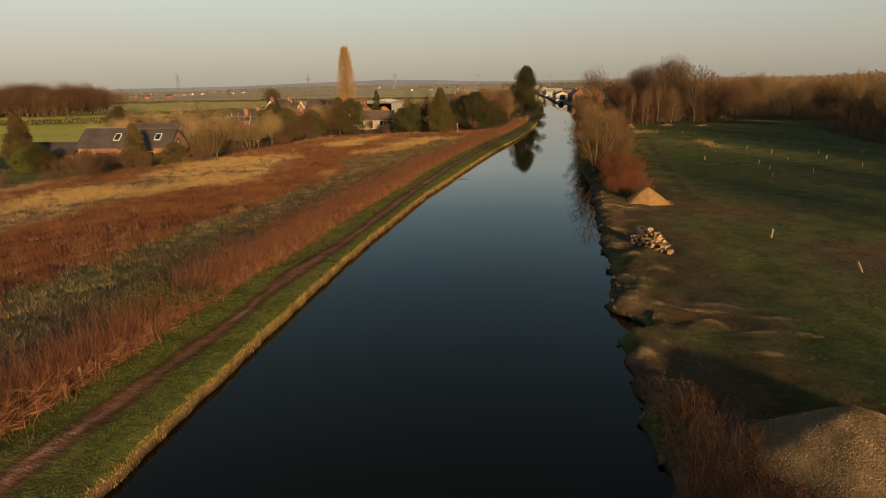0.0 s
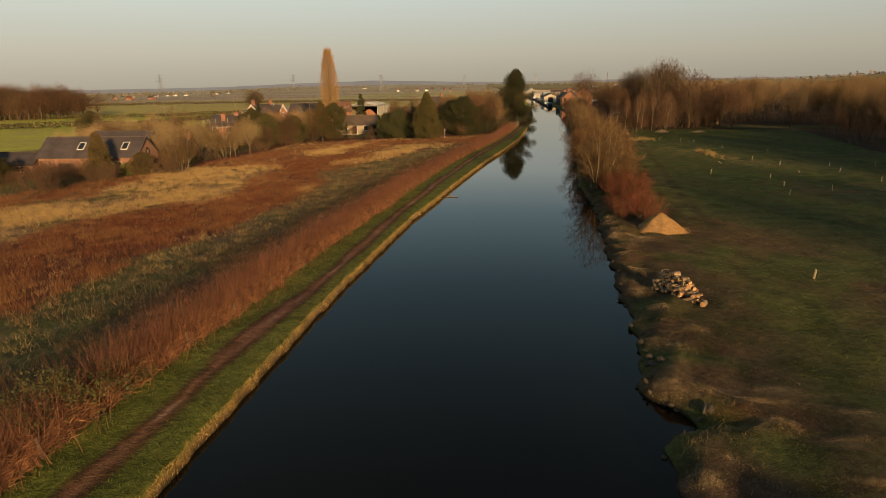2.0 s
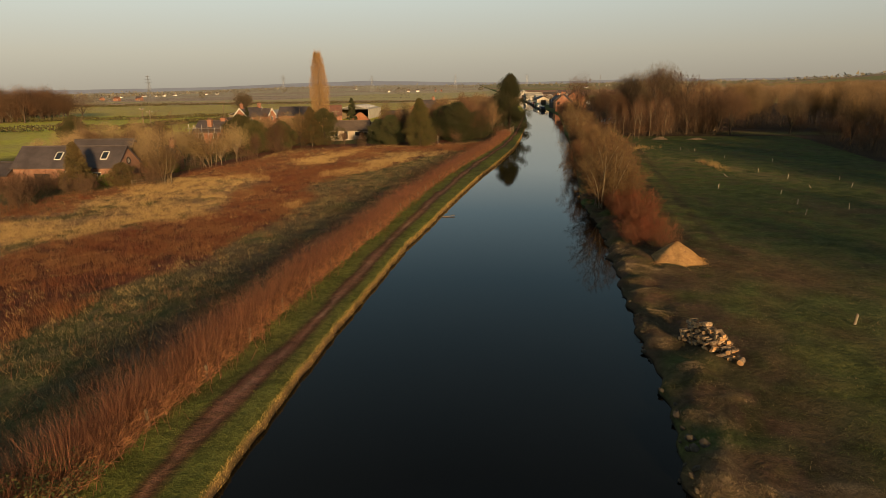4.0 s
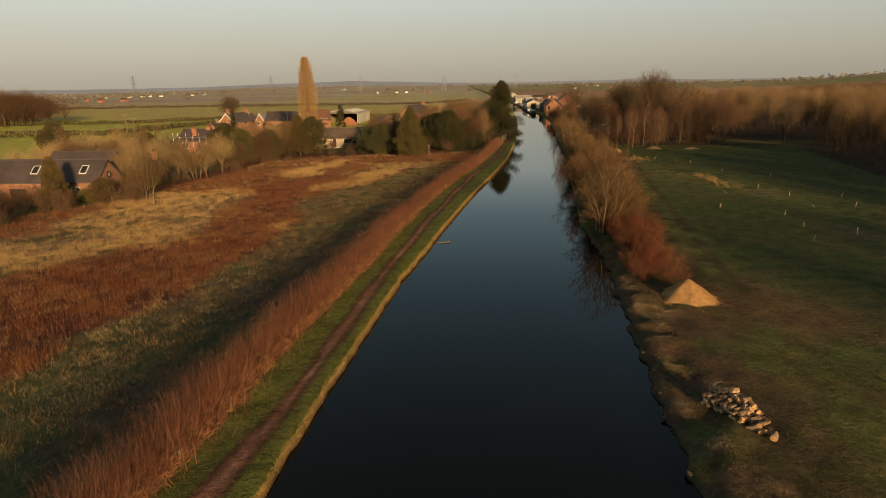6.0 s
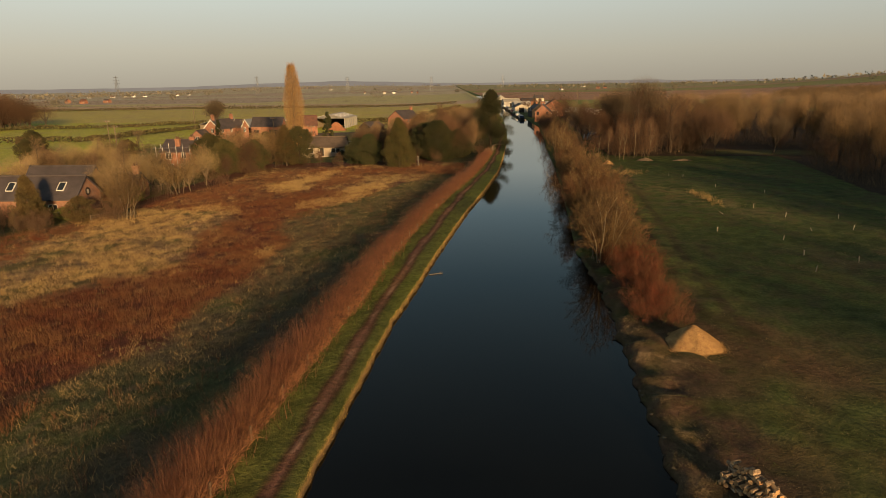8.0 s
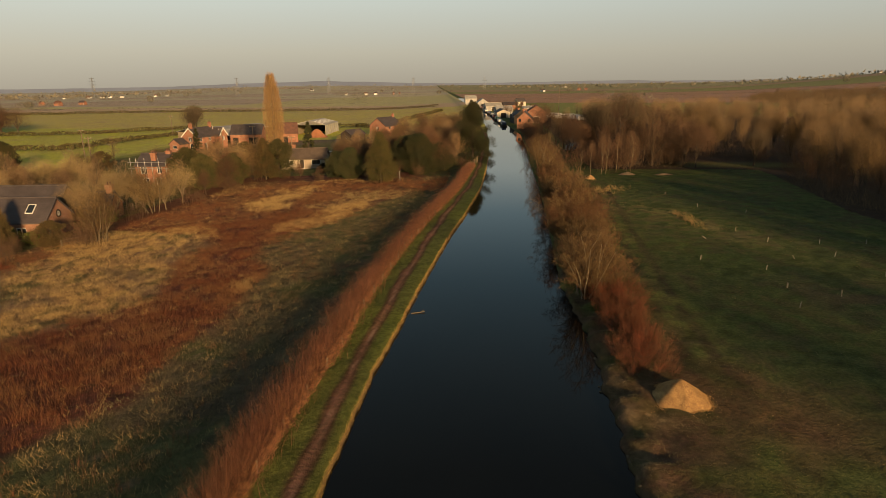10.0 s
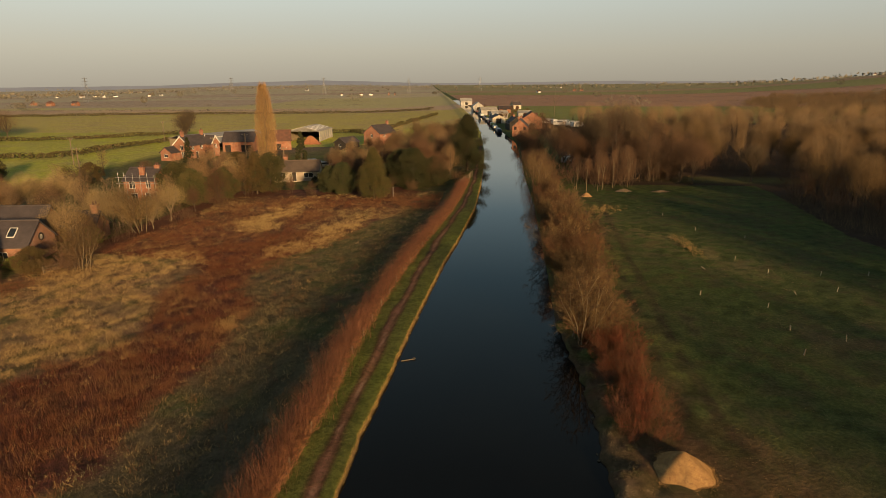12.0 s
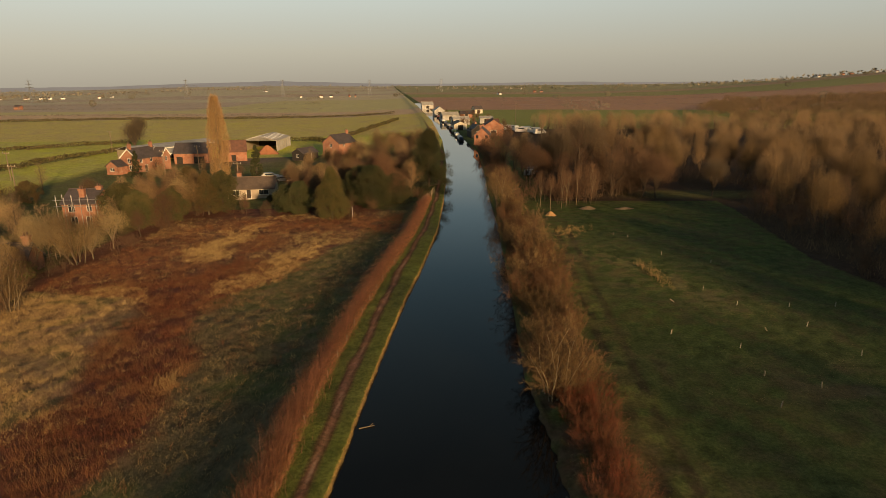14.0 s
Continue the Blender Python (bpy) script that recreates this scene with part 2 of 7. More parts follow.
BANKGRASS = plant("bank_grass", (0.16, 0.125, 0.06), (0.05, 0.046, 0.022), (0.07, 0.078, 0.026), glow=0.15, scale=0.9)
MIXGRASS = plant("rough_grass", (0.2, 0.165, 0.082), (0.085, 0.082, 0.037), (0.17, 0.14, 0.07), glow=0.2)
GRASS = plant("verge_grass", (0.11, 0.148, 0.028), (0.055, 0.088, 0.017), (0.125, 0.132, 0.035), glow=0.25, scale=0.8)
PASTURE = plant("pasture_grass", (0.105, 0.145, 0.034), (0.036, 0.058, 0.014), (0.09, 0.108, 0.03), glow=0.2, scale=0.6)
EDGE = plant("bank_edge_grass", (0.4, 0.27, 0.08), (0.22, 0.16, 0.05), glow=0.2)
CONIFER = plant("conifer_foliage", (0.1, 0.095, 0.032), (0.048, 0.05, 0.019), (0.11, 0.088, 0.03), glow=0.15, scale=0.9)
PINE = plant("pine_needles", (0.058, 0.068, 0.027), (0.028, 0.035, 0.015), (0.066, 0.062, 0.025), glow=0.15, scale=0.5)
IVY = plant("ivy_leaves", (0.06, 0.062, 0.022), (0.03, 0.034, 0.012), (0.08, 0.066, 0.026), glow=0.15, scale=0.6, rough=0.7)
IVY_BRIGHT = plant("bright_ivy", (0.15, 0.19, 0.04), (0.06, 0.085, 0.02), (0.13, 0.15, 0.035), glow=0.2, scale=0.8)
OLIVE = plant("olive_foliage", (0.125, 0.098, 0.038), (0.065, 0.052, 0.023), (0.15, 0.1, 0.04), glow=0.15, scale=0.6)
# far trees and hedges, paled and greyed: haze put into the colour
HAZED_FARWOOD = plant("distant_trees", (0.17, 0.15, 0.115), (0.13, 0.118, 0.092), (0.15, 0.14, 0.1), scale=0.01, clump=0.2)
HEDGEROW = plant("field_hedge", (0.12, 0.095, 0.045), (0.07, 0.058, 0.028), (0.09, 0.085, 0.03), scale=0.05)

# ---- helpers of this scene ----
def tri_mesh(name, verts, faces, material=None):
    """A mesh from arrays of places and triangles."""
    me = bpy.data.meshes.new(name)
    verts, faces = np.asarray(verts, dtype=np.float32), np.asarray(faces, dtype=np.int32)
    me.vertices.add(len(verts))
    me.vertices.foreach_set("co", verts.ravel())
    k = faces.shape[1]
    me.loops.add(faces.size)
    me.loops.foreach_set("vertex_index", faces.ravel())
    me.polygons.add(len(faces))
    me.polygons.foreach_set("loop_start", np.arange(0, faces.size, k, dtype=np.int32))
    me.update(calc_edges=True)
    if material:
        me.materials.append(material)
    return me


def bm_mesh(name, bm, material=None):
    me = bpy.data.meshes.new(name)
    bm.to_mesh(me)
    bm.free()
    if material:
        me.materials.append(material)
    return me


def part(name, data, material, parent, label="", at=None):
    """One mesh under a thing or under a part. data: a bmesh, or a mesh to share."""
    me = bm_mesh(name, data, material) if isinstance(data, bmesh.types.BMesh) else data
    if not me.materials:
        me.materials.append(material)
    ob = new(name, me)
    ob.parent = parent
    if at is not None:
        ob.matrix_basis = at
    return tagged(ob, label) if label else ob


def thing(name, m, label, category, group="", data=None, kind=""):
    ob = new(name, data)
    ob.matrix_basis = m
    return tagged(ob, label, category, group, kind)


def add_box(bm, x0, x1, y0, y1, z0, z1, bevel=0.0):
    r = bmesh.ops.create_cube(bm, size=1, matrix=Matrix.LocRotScale(((x0 + x1) / 2, (y0 + y1) / 2, (z0 + z1) / 2), None, (x1 - x0, y1 - y0, z1 - z0)))
    if bevel:
        edges = list({ed for v in r["verts"] for ed in v.link_edges})
        bmesh.ops.bevel(bm, geom=edges, offset=bevel, segments=2, affect="EDGES")
    return bm


def box(*a, bevel=0.0):
    return add_box(bmesh.new(), *a, bevel=bevel)


def add_tube(bm, p, q, r0, r1, sides=8):
    p, q = Vector(p), Vector(q)
    m = Matrix.Translation((p + q) / 2) @ (q - p).to_track_quat("Z", "Y").to_matrix().to_4x4()
    bmesh.ops.create_cone(bm, cap_ends=True, segments=sides, radius1=r0, radius2=r1, depth=(q - p).length, matrix=m)
    return bm


def tube(*a, **k):
    return add_tube(bmesh.new(), *a, **k)


# ---- the lie of the land ----
LEFT = ((-60, -8.0), (0, -9.0), (8.6, -9.4), (12, -9.6), (15, -9.75), (18, -9.92), (25, -10.2), (30, -10.3), (44, -10.25), (50, -9.85), (56, -9.6), (62, -9.25), (69, -8.8), (76, -8.3), (85, -7.4),
        (104, -6.0), (125, -5.6), (151, -5.5), (180, -5.9), (245, -8.4), (366, -17.0), (580, -38.0), (5000, -520.0))
RIGHT = ((-60, 3.2), (0, 2.8), (12, 2.5), (16, 2.3), (26, 2.4), (33, 2.3), (45, 2.4), (48, 2.5), (54, 2.2), (60, 1.7), (72, 2.1), (90, 2.6), (108, 3.0), (137, 3.0),
         (159, 3.5), (207, 3.6), (249, 0.0), (320, -5.2), (428, -15.0), (600, -33.0), (5000, -512.0))
HEDGE_LINE = ((-60, -12.4), (0, -12.8), (10.4, -12.95), (14, -13.05), (25, -13.05), (33, -13.0), (37.5, -12.95), (42.5, -12.8), (48, -12.65), (53, -12.7), (59.5, -12.6), (70, -12.1), (83, -11.0), (92, -10.0), (101, -9.1), (110, -8.6), (128, -7.9))
PATH_LINE = ((-60, -11.0), (0, -11.2), (10, -11.37), (14.3, -11.5), (18, -11.47), (24, -11.55), (27, -11.45), (32.6, -11.28), (36, -11.26), (41, -11.5), (48, -11.3), (57.3, -11.2), (62, -11.0), (71, -10.6), (83, -9.85), (95, -8.8), (106, -7.8), (130, -7.0), (200, -7.2), (580, -40.0))
# the rough field: where the grazed strip meets the tall weeds, and where the red weeds end
STRIP_LINE = ((15, -25.0), (35, -25.5), (42, -24.0), (50, -23.5), (55, -24.5), (64, -25.5), (74, -29.0), (80, -28.0), (85, -24.0), (95, -21.0), (105, -17.0))
RED_LINE = ((20, -37.0), (30, -39.0), (46, -40.0), (52, -35.5), (57, -31.5), (60, -32.0), (67, -35.5), (75, -36.0), (80, -39.0), (84, -54.0))


def along(table, y):
    return np.interp(y, [a for a, _ in table], [b for _, b in table])


def left_edge(y):
    y = np.asarray(y, dtype=float)
    return along(LEFT, y) + 0.04 * np.sin(y * 2.1) * np.sin(y * 0.73 + 1) + 0.02 * np.sin(y * 4.7)


def right_edge(y):
    y = np.asarray(y, dtype=float)
    ragged = np.clip((70 - y) / 20, 0, 1)
    x = along(RIGHT, y) + (0.16 * np.sin(y * 1.7 + 0.4) * np.sin(y * 0.61) + 0.1 * np.sin(y * 3.9)) * ragged
    x = x + 0.95 * np.exp(-((y - 20.4) / 0.75) ** 4) - 0.5 * np.exp(-((y - 22.6) / 1.1) ** 2) - 0.25 * np.exp(-((y - 17.6) / 0.7) ** 2)
    return x


def smooth(v, a, b):
    t = np.clip((v - a) / (b - a), 0, 1)
    return t * t * (3 - 2 * t)


def value_noise(x, y, scale, seed=0):
    """Smooth noise from 0 to 1 on arrays."""
    x, y = np.asarray(x, dtype=float) / scale, np.asarray(y, dtype=float) / scale
    xi, yi = np.floor(x), np.floor(y)
    fx, fy = x - xi, y - yi
    fx, fy = fx * fx * (3 - 2 * fx), fy * fy * (3 - 2 * fy)

    def h(a, b):
        s = np.sin(a * 127.1 + b * 311.7 + seed * 74.7) * 43758.5453
        return s - np.floor(s)
    return (h(xi, yi) * (1 - fx) + h(xi + 1, yi) * fx) * (1 - fy) + (h(xi, yi + 1) * (1 - fx) + h(xi + 1, yi + 1) * fx) * fy


def far_height(x, y):
    r = np.hypot(x, y) + 1e-6
    az = np.degrees(np.arctan2(x, y))
    hill = 12 * np.exp(-((az + 17) / 11) ** 2) * smooth(r, 2400, 4300) + 8 * smooth(r, 2500, 4500) * smooth(az, -12, 8)
    right = 46 * smooth(az, 18, 42) * smooth(r, 450, 1900) + 10 * smooth(az, 5, 30) * smooth(r, 500, 1500)
    low = -16 * smooth(-az, 22, 40) * smooth(r, 500, 2500)
    return hill + right + low


# pale mats of flattened grass on the near bank: place and half widths
MATS = ((3.4, 24.8, 0.65, 0.45), (3.2, 23.0, 0.35, 0.9), (2.7, 21.6, 0.4, 0.4), (4.2, 25.9, 0.6, 0.25), (2.7, 17.3, 0.45, 0.35), (3.4, 18.2, 0.3, 0.25), (5.0, 20.0, 0.6, 0.22), (4.1, 21.4, 0.7, 0.25), (5.3, 21.3, 0.7, 0.2), (6.7, 19.6, 0.6, 0.2), (6.4, 17.8, 0.5, 0.18),
        (8.2, 19.7, 0.6, 0.12), (5.9, 22.0, 0.8, 0.25), (7.5, 21.0, 0.8, 0.2), (3.0, 36.5, 0.5, 0.9), (3.1, 40.3, 0.5, 1.0), (3.4, 33.8, 0.4, 0.5), (2.9, 43.5, 0.4, 1.2), (4.3, 39.7, 1.2, 0.7), (3.0, 30.5, 0.35, 0.6), (3.3, 28.0, 0.4, 0.5))


def matted(x, y, grow=1.0):
    return np.clip(sum(np.exp(-((x - cx) / (rx * grow)) ** 2 - ((y - cy) / (ry * grow)) ** 2) for cx, cy, rx, ry in MATS), 0, 1)


def land(x, y):
    """The ground's height."""
    x, y = np.asarray(x, dtype=float), np.asarray(y, dtype=float)
    lx, rx = left_edge(y), right_edge(y)
    sl, sr = lx - x, x - rx
    zl = np.interp(sl, [0, 0.05, 0.13, 0.4, 3.2, 4.2, 7, 10, 20, 40, 55, 90, 200], [0.0, 0.22, 0.33, 0.39, 0.42, 0.3, -0.4, -0.7, -1.1, -1.9, -2.5, -2.9, -3.0])
    zr = np.interp(sr, [0, 0.08, 0.3, 1.2, 4, 10, 40, 150], [0.0, 0.14, 0.26, 0.4, 0.36, 0.25, 0.2, 0.2])
    bed = -np.interp(np.minimum(-sl, -sr), [0, 0.05, 0.5, 2], [0.0, 0.35, 0.9, 1.3]) * (1 - smooth(y, 620, 700))
    z = np.where(sl > 0, zl, np.where(sr > 0, zr, bed))
    off = np.where(sl > 0, sl, sr)
    rough = smooth(off, 0.1, 2.5) * (1 - smooth(np.hypot(x, y), 200, 500))
    calm = 1 - 0.7 * smooth(sr, 5, 9)
    z = z + rough * (calm * 0.16 * (value_noise(x, y, 3.1, 1) - 0.5) + (0.05 + 0.09 * calm) * (value_noise(x, y, 0.9, 2) - 0.5) + calm * 0.3 * smooth(off, 6, 20) * (value_noise(x, y, 14, 3) - 0.5))
    z = z + np.where((sr > 0) & (sr < 3) & (y < 70), smooth(sr, 0.05, 0.6) * (1 - smooth(sr, 1.4, 3)) * 0.5 * (value_noise(x, y, 0.9, 5) - 0.4), 0)
    z = z + np.where((sr > 0.1) & (y < 50), 0.05 * matted(x, y) * smooth(sr, 0.1, 0.5), 0)
    return z + far_height(x, y)


def land_at(x, y):
    return float(land(np.array([x]), np.array([y]))[0])


def blend(col, new_col, w):
    return col * (1 - w[..., None]) + np.array(new_col) * w[..., None]


def cover(x, y):
    """Base colour of what grows or lies on the ground, some light included."""
    lx, rx = left_edge(y), right_edge(y)
    sl, sr = lx - x, x - rx
    n1, n2, n3 = value_noise(x, y, 6, 11), value_noise(x, y, 1.7, 12), value_noise(x, y, 23, 13)
    col = np.zeros((*np.shape(x), 3)) + np.array((0.088, 0.124, 0.03))
    left, right = sl > 0, sr > 0
    # left: rough field between hedge and farm gardens
    field = left & (x > -66) & (y < 128) & ((x > -57) | (y < 62)) & (x < along(HEDGE_LINE, y) - 0.8)
    w = field.astype(float)
    n6 = value_noise(x, y, 0.7, 16)
    east = smooth(x + 2.5 * (n1 - 0.5) + 1.2 * (n2 - 0.5), along(STRIP_LINE, y) - 1.0, along(STRIP_LINE, y) + 1.0)
    weeds = smooth(x + 3 * (n1 - 0.5), along(RED_LINE, y) - 1.2, along(RED_LINE, y) + 1.2) * (1 - east) * (1 - smooth(y, 90, 97))
    col = blend(col, (0.28, 0.19, 0.085), w)
    col = blend(col, (0.15, 0.135, 0.05), w * (1 - east) * smooth(n2 + 0.4 * n6, 0.7, 1.0))
    col = blend(col, (0.14, 0.06, 0.03), w * weeds)
    col = blend(col, (0.17, 0.085, 0.04), w * (1 - east) * smooth(y, 84, 90))
    col = blend(col, (0.125, 0.108, 0.052), w * east)
    col = blend(col, (0.1, 0.115, 0.04), w * east * smooth(n1 + 0.5 * n2, 0.55, 0.95))
    col = blend(col, (0.19, 0.15, 0.08), w * east * smooth(n6 + 0.5 * n2, 0.95, 1.25) * 0.7)
    col = blend(col, (0.06, 0.05, 0.027), w * smooth(1.5 - n6 - 0.5 * n2, 1.0, 1.25) * 0.6)
    gardens = left & (x > -118) & (y >= 60) & (y < 210) & ~field
    col = blend(col, (0.17, 0.17, 0.05), gardens * 0.8)
    yard = np.exp(-((x + 74) / 18) ** 4 - ((y - 218) / 22) ** 4)
    col = blend(col, (0.2, 0.15, 0.1), yard * left)
    # far fields, their colours raised to stand in for haze and sun on grass
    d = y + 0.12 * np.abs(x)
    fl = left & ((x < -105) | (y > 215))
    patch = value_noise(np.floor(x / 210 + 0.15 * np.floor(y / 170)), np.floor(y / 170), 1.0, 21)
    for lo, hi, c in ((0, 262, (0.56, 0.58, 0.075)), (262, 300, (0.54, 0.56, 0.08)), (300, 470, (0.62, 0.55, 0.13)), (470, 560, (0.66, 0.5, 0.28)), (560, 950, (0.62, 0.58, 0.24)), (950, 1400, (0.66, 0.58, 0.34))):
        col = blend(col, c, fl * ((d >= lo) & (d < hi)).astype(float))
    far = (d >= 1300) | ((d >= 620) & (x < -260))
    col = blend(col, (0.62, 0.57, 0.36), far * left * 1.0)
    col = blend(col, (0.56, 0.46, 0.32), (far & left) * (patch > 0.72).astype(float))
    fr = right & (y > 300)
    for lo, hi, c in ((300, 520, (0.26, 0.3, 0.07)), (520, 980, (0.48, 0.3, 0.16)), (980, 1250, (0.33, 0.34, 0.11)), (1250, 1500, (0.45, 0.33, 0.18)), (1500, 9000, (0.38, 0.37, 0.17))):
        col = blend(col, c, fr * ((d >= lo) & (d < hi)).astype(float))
    # towpath: verge grass, worn earth in the middle
    verge = left & (x > along(HEDGE_LINE, y) - 0.5) & (y < 700)
    col = blend(col, (0.12, 0.145, 0.029), verge * 1.0)
    dp = np.abs(x - along(PATH_LINE, y) - 0.07 * np.sin(y * 0.5))
    fade = 1 - smooth(y, 300, 400)
    col = blend(col, (0.105, 0.052, 0.027), left * (1 - smooth(dp + 0.3 * (n2 - 0.5), 0.24, 0.56)) * fade * 0.9)
    col = blend(col, (0.27, 0.15, 0.078), left * (1 - smooth(dp + 0.25 * (n2 - 0.5), 0.04, 0.28)) * fade * 0.85)
    col = blend(col, (0.42, 0.28, 0.17), left * (1 - smooth(dp, 0.0, 0.14)) * smooth(value_noise(x, y, 1.3, 17), 0.55, 0.8) * fade * 0.6)
    col = blend(col, (0.25, 0.18, 0.06), (left & (sl < 0.12)) * 1.0)
    # right: rough bank, worn ground round the heaps, pasture with wheel ruts
    bank = right * (1 - smooth(sr, 2.5, 7.5)) * (1 - smooth(y, 60, 75))
    col = blend(col, (0.11, 0.072, 0.038), bank * smooth(n2 + 0.3 * n1, 0.2, 0.75))
    col = blend(col, (0.3, 0.225, 0.125), right * matted(x, y, 0.9) * smooth(n2 + 0.6 * value_noise(x, y, 0.4, 18), 0.35, 0.9) * 0.6)
    worn = right * np.exp(-((x - 10 - 0.35 * (40 - y)) / 5.0) ** 2) * smooth(y, 8, 20) * (1 - smooth(y, 44, 56))
    col = blend(col, (0.14, 0.084, 0.039), worn * 0.9 * smooth(n1 * 0.6 + n2 * 0.4, 0.2, 0.65))
    # pale dead grass; the patch at y 80 also holds the sunlit band
    pale = right * np.exp(-((x - 24) / 6) ** 2 - ((y - 58) / 4) ** 2) + right * np.exp(-((x - 19) / 7) ** 2 - ((y - 80) / 5) ** 2)
    col = blend(col, (0.19, 0.15, 0.065), np.clip(pale, 0, 1) * smooth(n2, 0.35, 0.75) * 0.75)
    for gap in (-0.85, 0.85):
        rut = np.interp(y, [40, 48, 57, 71, 107], [8.8, 8.5, 8.9, 9.9, 12.4]) + gap
        col = blend(col, (0.075, 0.052, 0.025), right * (1 - smooth(np.abs(x - rut), 0.2, 0.6)) * smooth(y, 40, 46) * (1 - smooth(y, 100, 112)) * 0.75)
    n4, n5 = value_noise(x, y, 0.75, 14), value_noise(x, y, 4.2, 15)
    turf = right & (y < 128)
    # pale tussocks, with the sunlit streak put into the ground colour
    tall = np.exp(-(((x - 17) * 0.875 + (y - 86) * 0.485) / 3.4) ** 2 - (((x - 17) * 0.485 - (y - 86) * 0.875) / 16) ** 2)
    col = blend(col, (0.24, 0.21, 0.075), turf * tall * smooth(n4 + 0.4 * n2, 0.5, 0.95) * 0.85)
    # sunlit strip beside the bushes, put into the grass colour
    side = np.exp(-((x - 8.8 - 0.03 * (y - 60)) / 1.6) ** 2) * smooth(y, 48, 56) * (1 - smooth(y, 104, 112))
    col = blend(col, (0.175, 0.2, 0.045), turf * side * smooth(n4 + n2, 0.7, 1.2))
    col = blend(col, (0.115, 0.095, 0.036), turf * smooth(n4 + 0.5 * n5, 0.7, 1.1) * 0.6)
    col = blend(col, (0.042, 0.062, 0.015), turf * smooth(1.5 - n4 - 0.5 * n5, 0.9, 1.2) * 0.6)
    wood = right & (x > 14) & (((y > 126) & (y < 300)) | (x > np.interp(y, [-60, 70, 90, 120], [46, 43, 40, 44])))
    col = blend(col, (0.07, 0.05, 0.028), wood & (y < 300))
    clear = right * np.exp(-((x - 42) / 14) ** 4 - ((y - 133) / 4) ** 4)
    col = blend(col, (0.13, 0.13, 0.04), clear)
    inside = ~left & ~right & (y < 660)
    return blend(col, (0.03, 0.025, 0.018), inside * 1.0)


def build_ground():
    ys = np.concatenate([np.linspace(-900, -80, 12), np.linspace(-60, -4, 12), np.arange(-2, 130, 0.5), np.arange(130, 260, 1.5)])
    more, step = [260.0], 2.0
    while more[-1] < 4850:
        step *= 1.045
        more.append(more[-1] + step)
    ys = np.concatenate([ys, np.array(more)])
    us = [0.0, 0.05, 0.13, 0.25, 0.45]
    while us[-1] < 4:
        us.append(us[-1] + 0.18)
    while us[-1] < 42:
        us.append(us[-1] + 0.36)
    step = 0.5
    while us[-1] < 4700:
        step *= 1.09
        us.append(us[-1] + step)
    us = np.array(us)
    inner = np.array([0.03, 0.2, 0.5, 0.8, 0.97])
    rows = []
    for y in ys:
        lx, rx = float(left_edge(y)), float(right_edge(y))
        rows.append(np.concatenate([lx - us[::-1], lx + (rx - lx) * inner, rx + us]))
    xs = np.array(rows)
    yy = np.repeat(ys[:, None], xs.shape[1], axis=1)
    zz = land(xs, yy)
    nr, nc = xs.shape
    idx = np.arange(nr * nc).reshape(nr, nc)
    quads = np.stack([idx[:-1, :-1], idx[:-1, 1:], idx[1:, 1:], idx[1:, :-1]], axis=-1).reshape(-1, 4)
    me = tri_mesh("ground", np.stack([xs, yy, zz], axis=-1).reshape(-1, 3), quads, GROUND)
    me.polygons.foreach_set("use_smooth", np.ones(len(me.polygons), dtype=bool))
    att = me.color_attributes.new("cover", "FLOAT_COLOR", "POINT")
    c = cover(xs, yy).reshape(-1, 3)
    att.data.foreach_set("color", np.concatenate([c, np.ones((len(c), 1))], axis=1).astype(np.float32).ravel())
    return tagged(new("ground", me), "flat canal-side land with towpath, rough field, pasture and far fields", "ground", kind="structure")


def build_water():
    ys = np.concatenate([np.linspace(-300, 0, 12), np.arange(2, 300, 4.0), np.linspace(310, 690, 30)])
    v, f = [], []
    for y in ys:
        v += [(float(left_edge(y)) - 0.6, y, 0.0), (float(right_edge(y)) + 1.4, y, 0.0)]
    for i in range(len(ys) - 1):
        f.append((2 * i, 2 * i + 1, 2 * i + 3, 2 * i + 2))
    return tagged(new("water", tri_mesh("water", v, f, WATER)), "still dark canal water with soft reflections", "water", kind="structure")


build_ground()
build_water()

# ---- plants: generators ----
def blades(pos, height, width, lean, rng, bend=0.0):
    """A triangle for each stem: root places, heights, widths, leans (metres of drift at the tip)."""
    n = len(pos)
    ang = rng.uniform(0, 2 * np.pi, n)
    side = np.stack([np.cos(ang), np.sin(ang), np.zeros(n)], axis=1) * (np.asarray(width) / 2)[:, None]
    la = rng.uniform(0, 2 * np.pi, n)
    tip = pos + np.stack([np.cos(la) * lean, np.sin(la) * lean, height], axis=1)
    v = np.stack([pos - side, pos + side, tip], axis=1).reshape(-1, 3)
    return v, np.arange(3 * n).reshape(-1, 3)


def stuff(name, verts, faces, material, label, category):
    return tagged(new(name, tri_mesh(name, verts, faces, material)), label, category, kind="stuff")


def scatter(rng, n, x0, x1, y0, y1, keep):
    """Random places in a rectangle, kept with the chance that keep(x, y) gives."""
    x, y = rng.uniform(x0, x1, n), rng.uniform(y0, y1, n)
    k = rng.uniform(0, 1, n) < keep(x, y)
    return x[k], y[k]


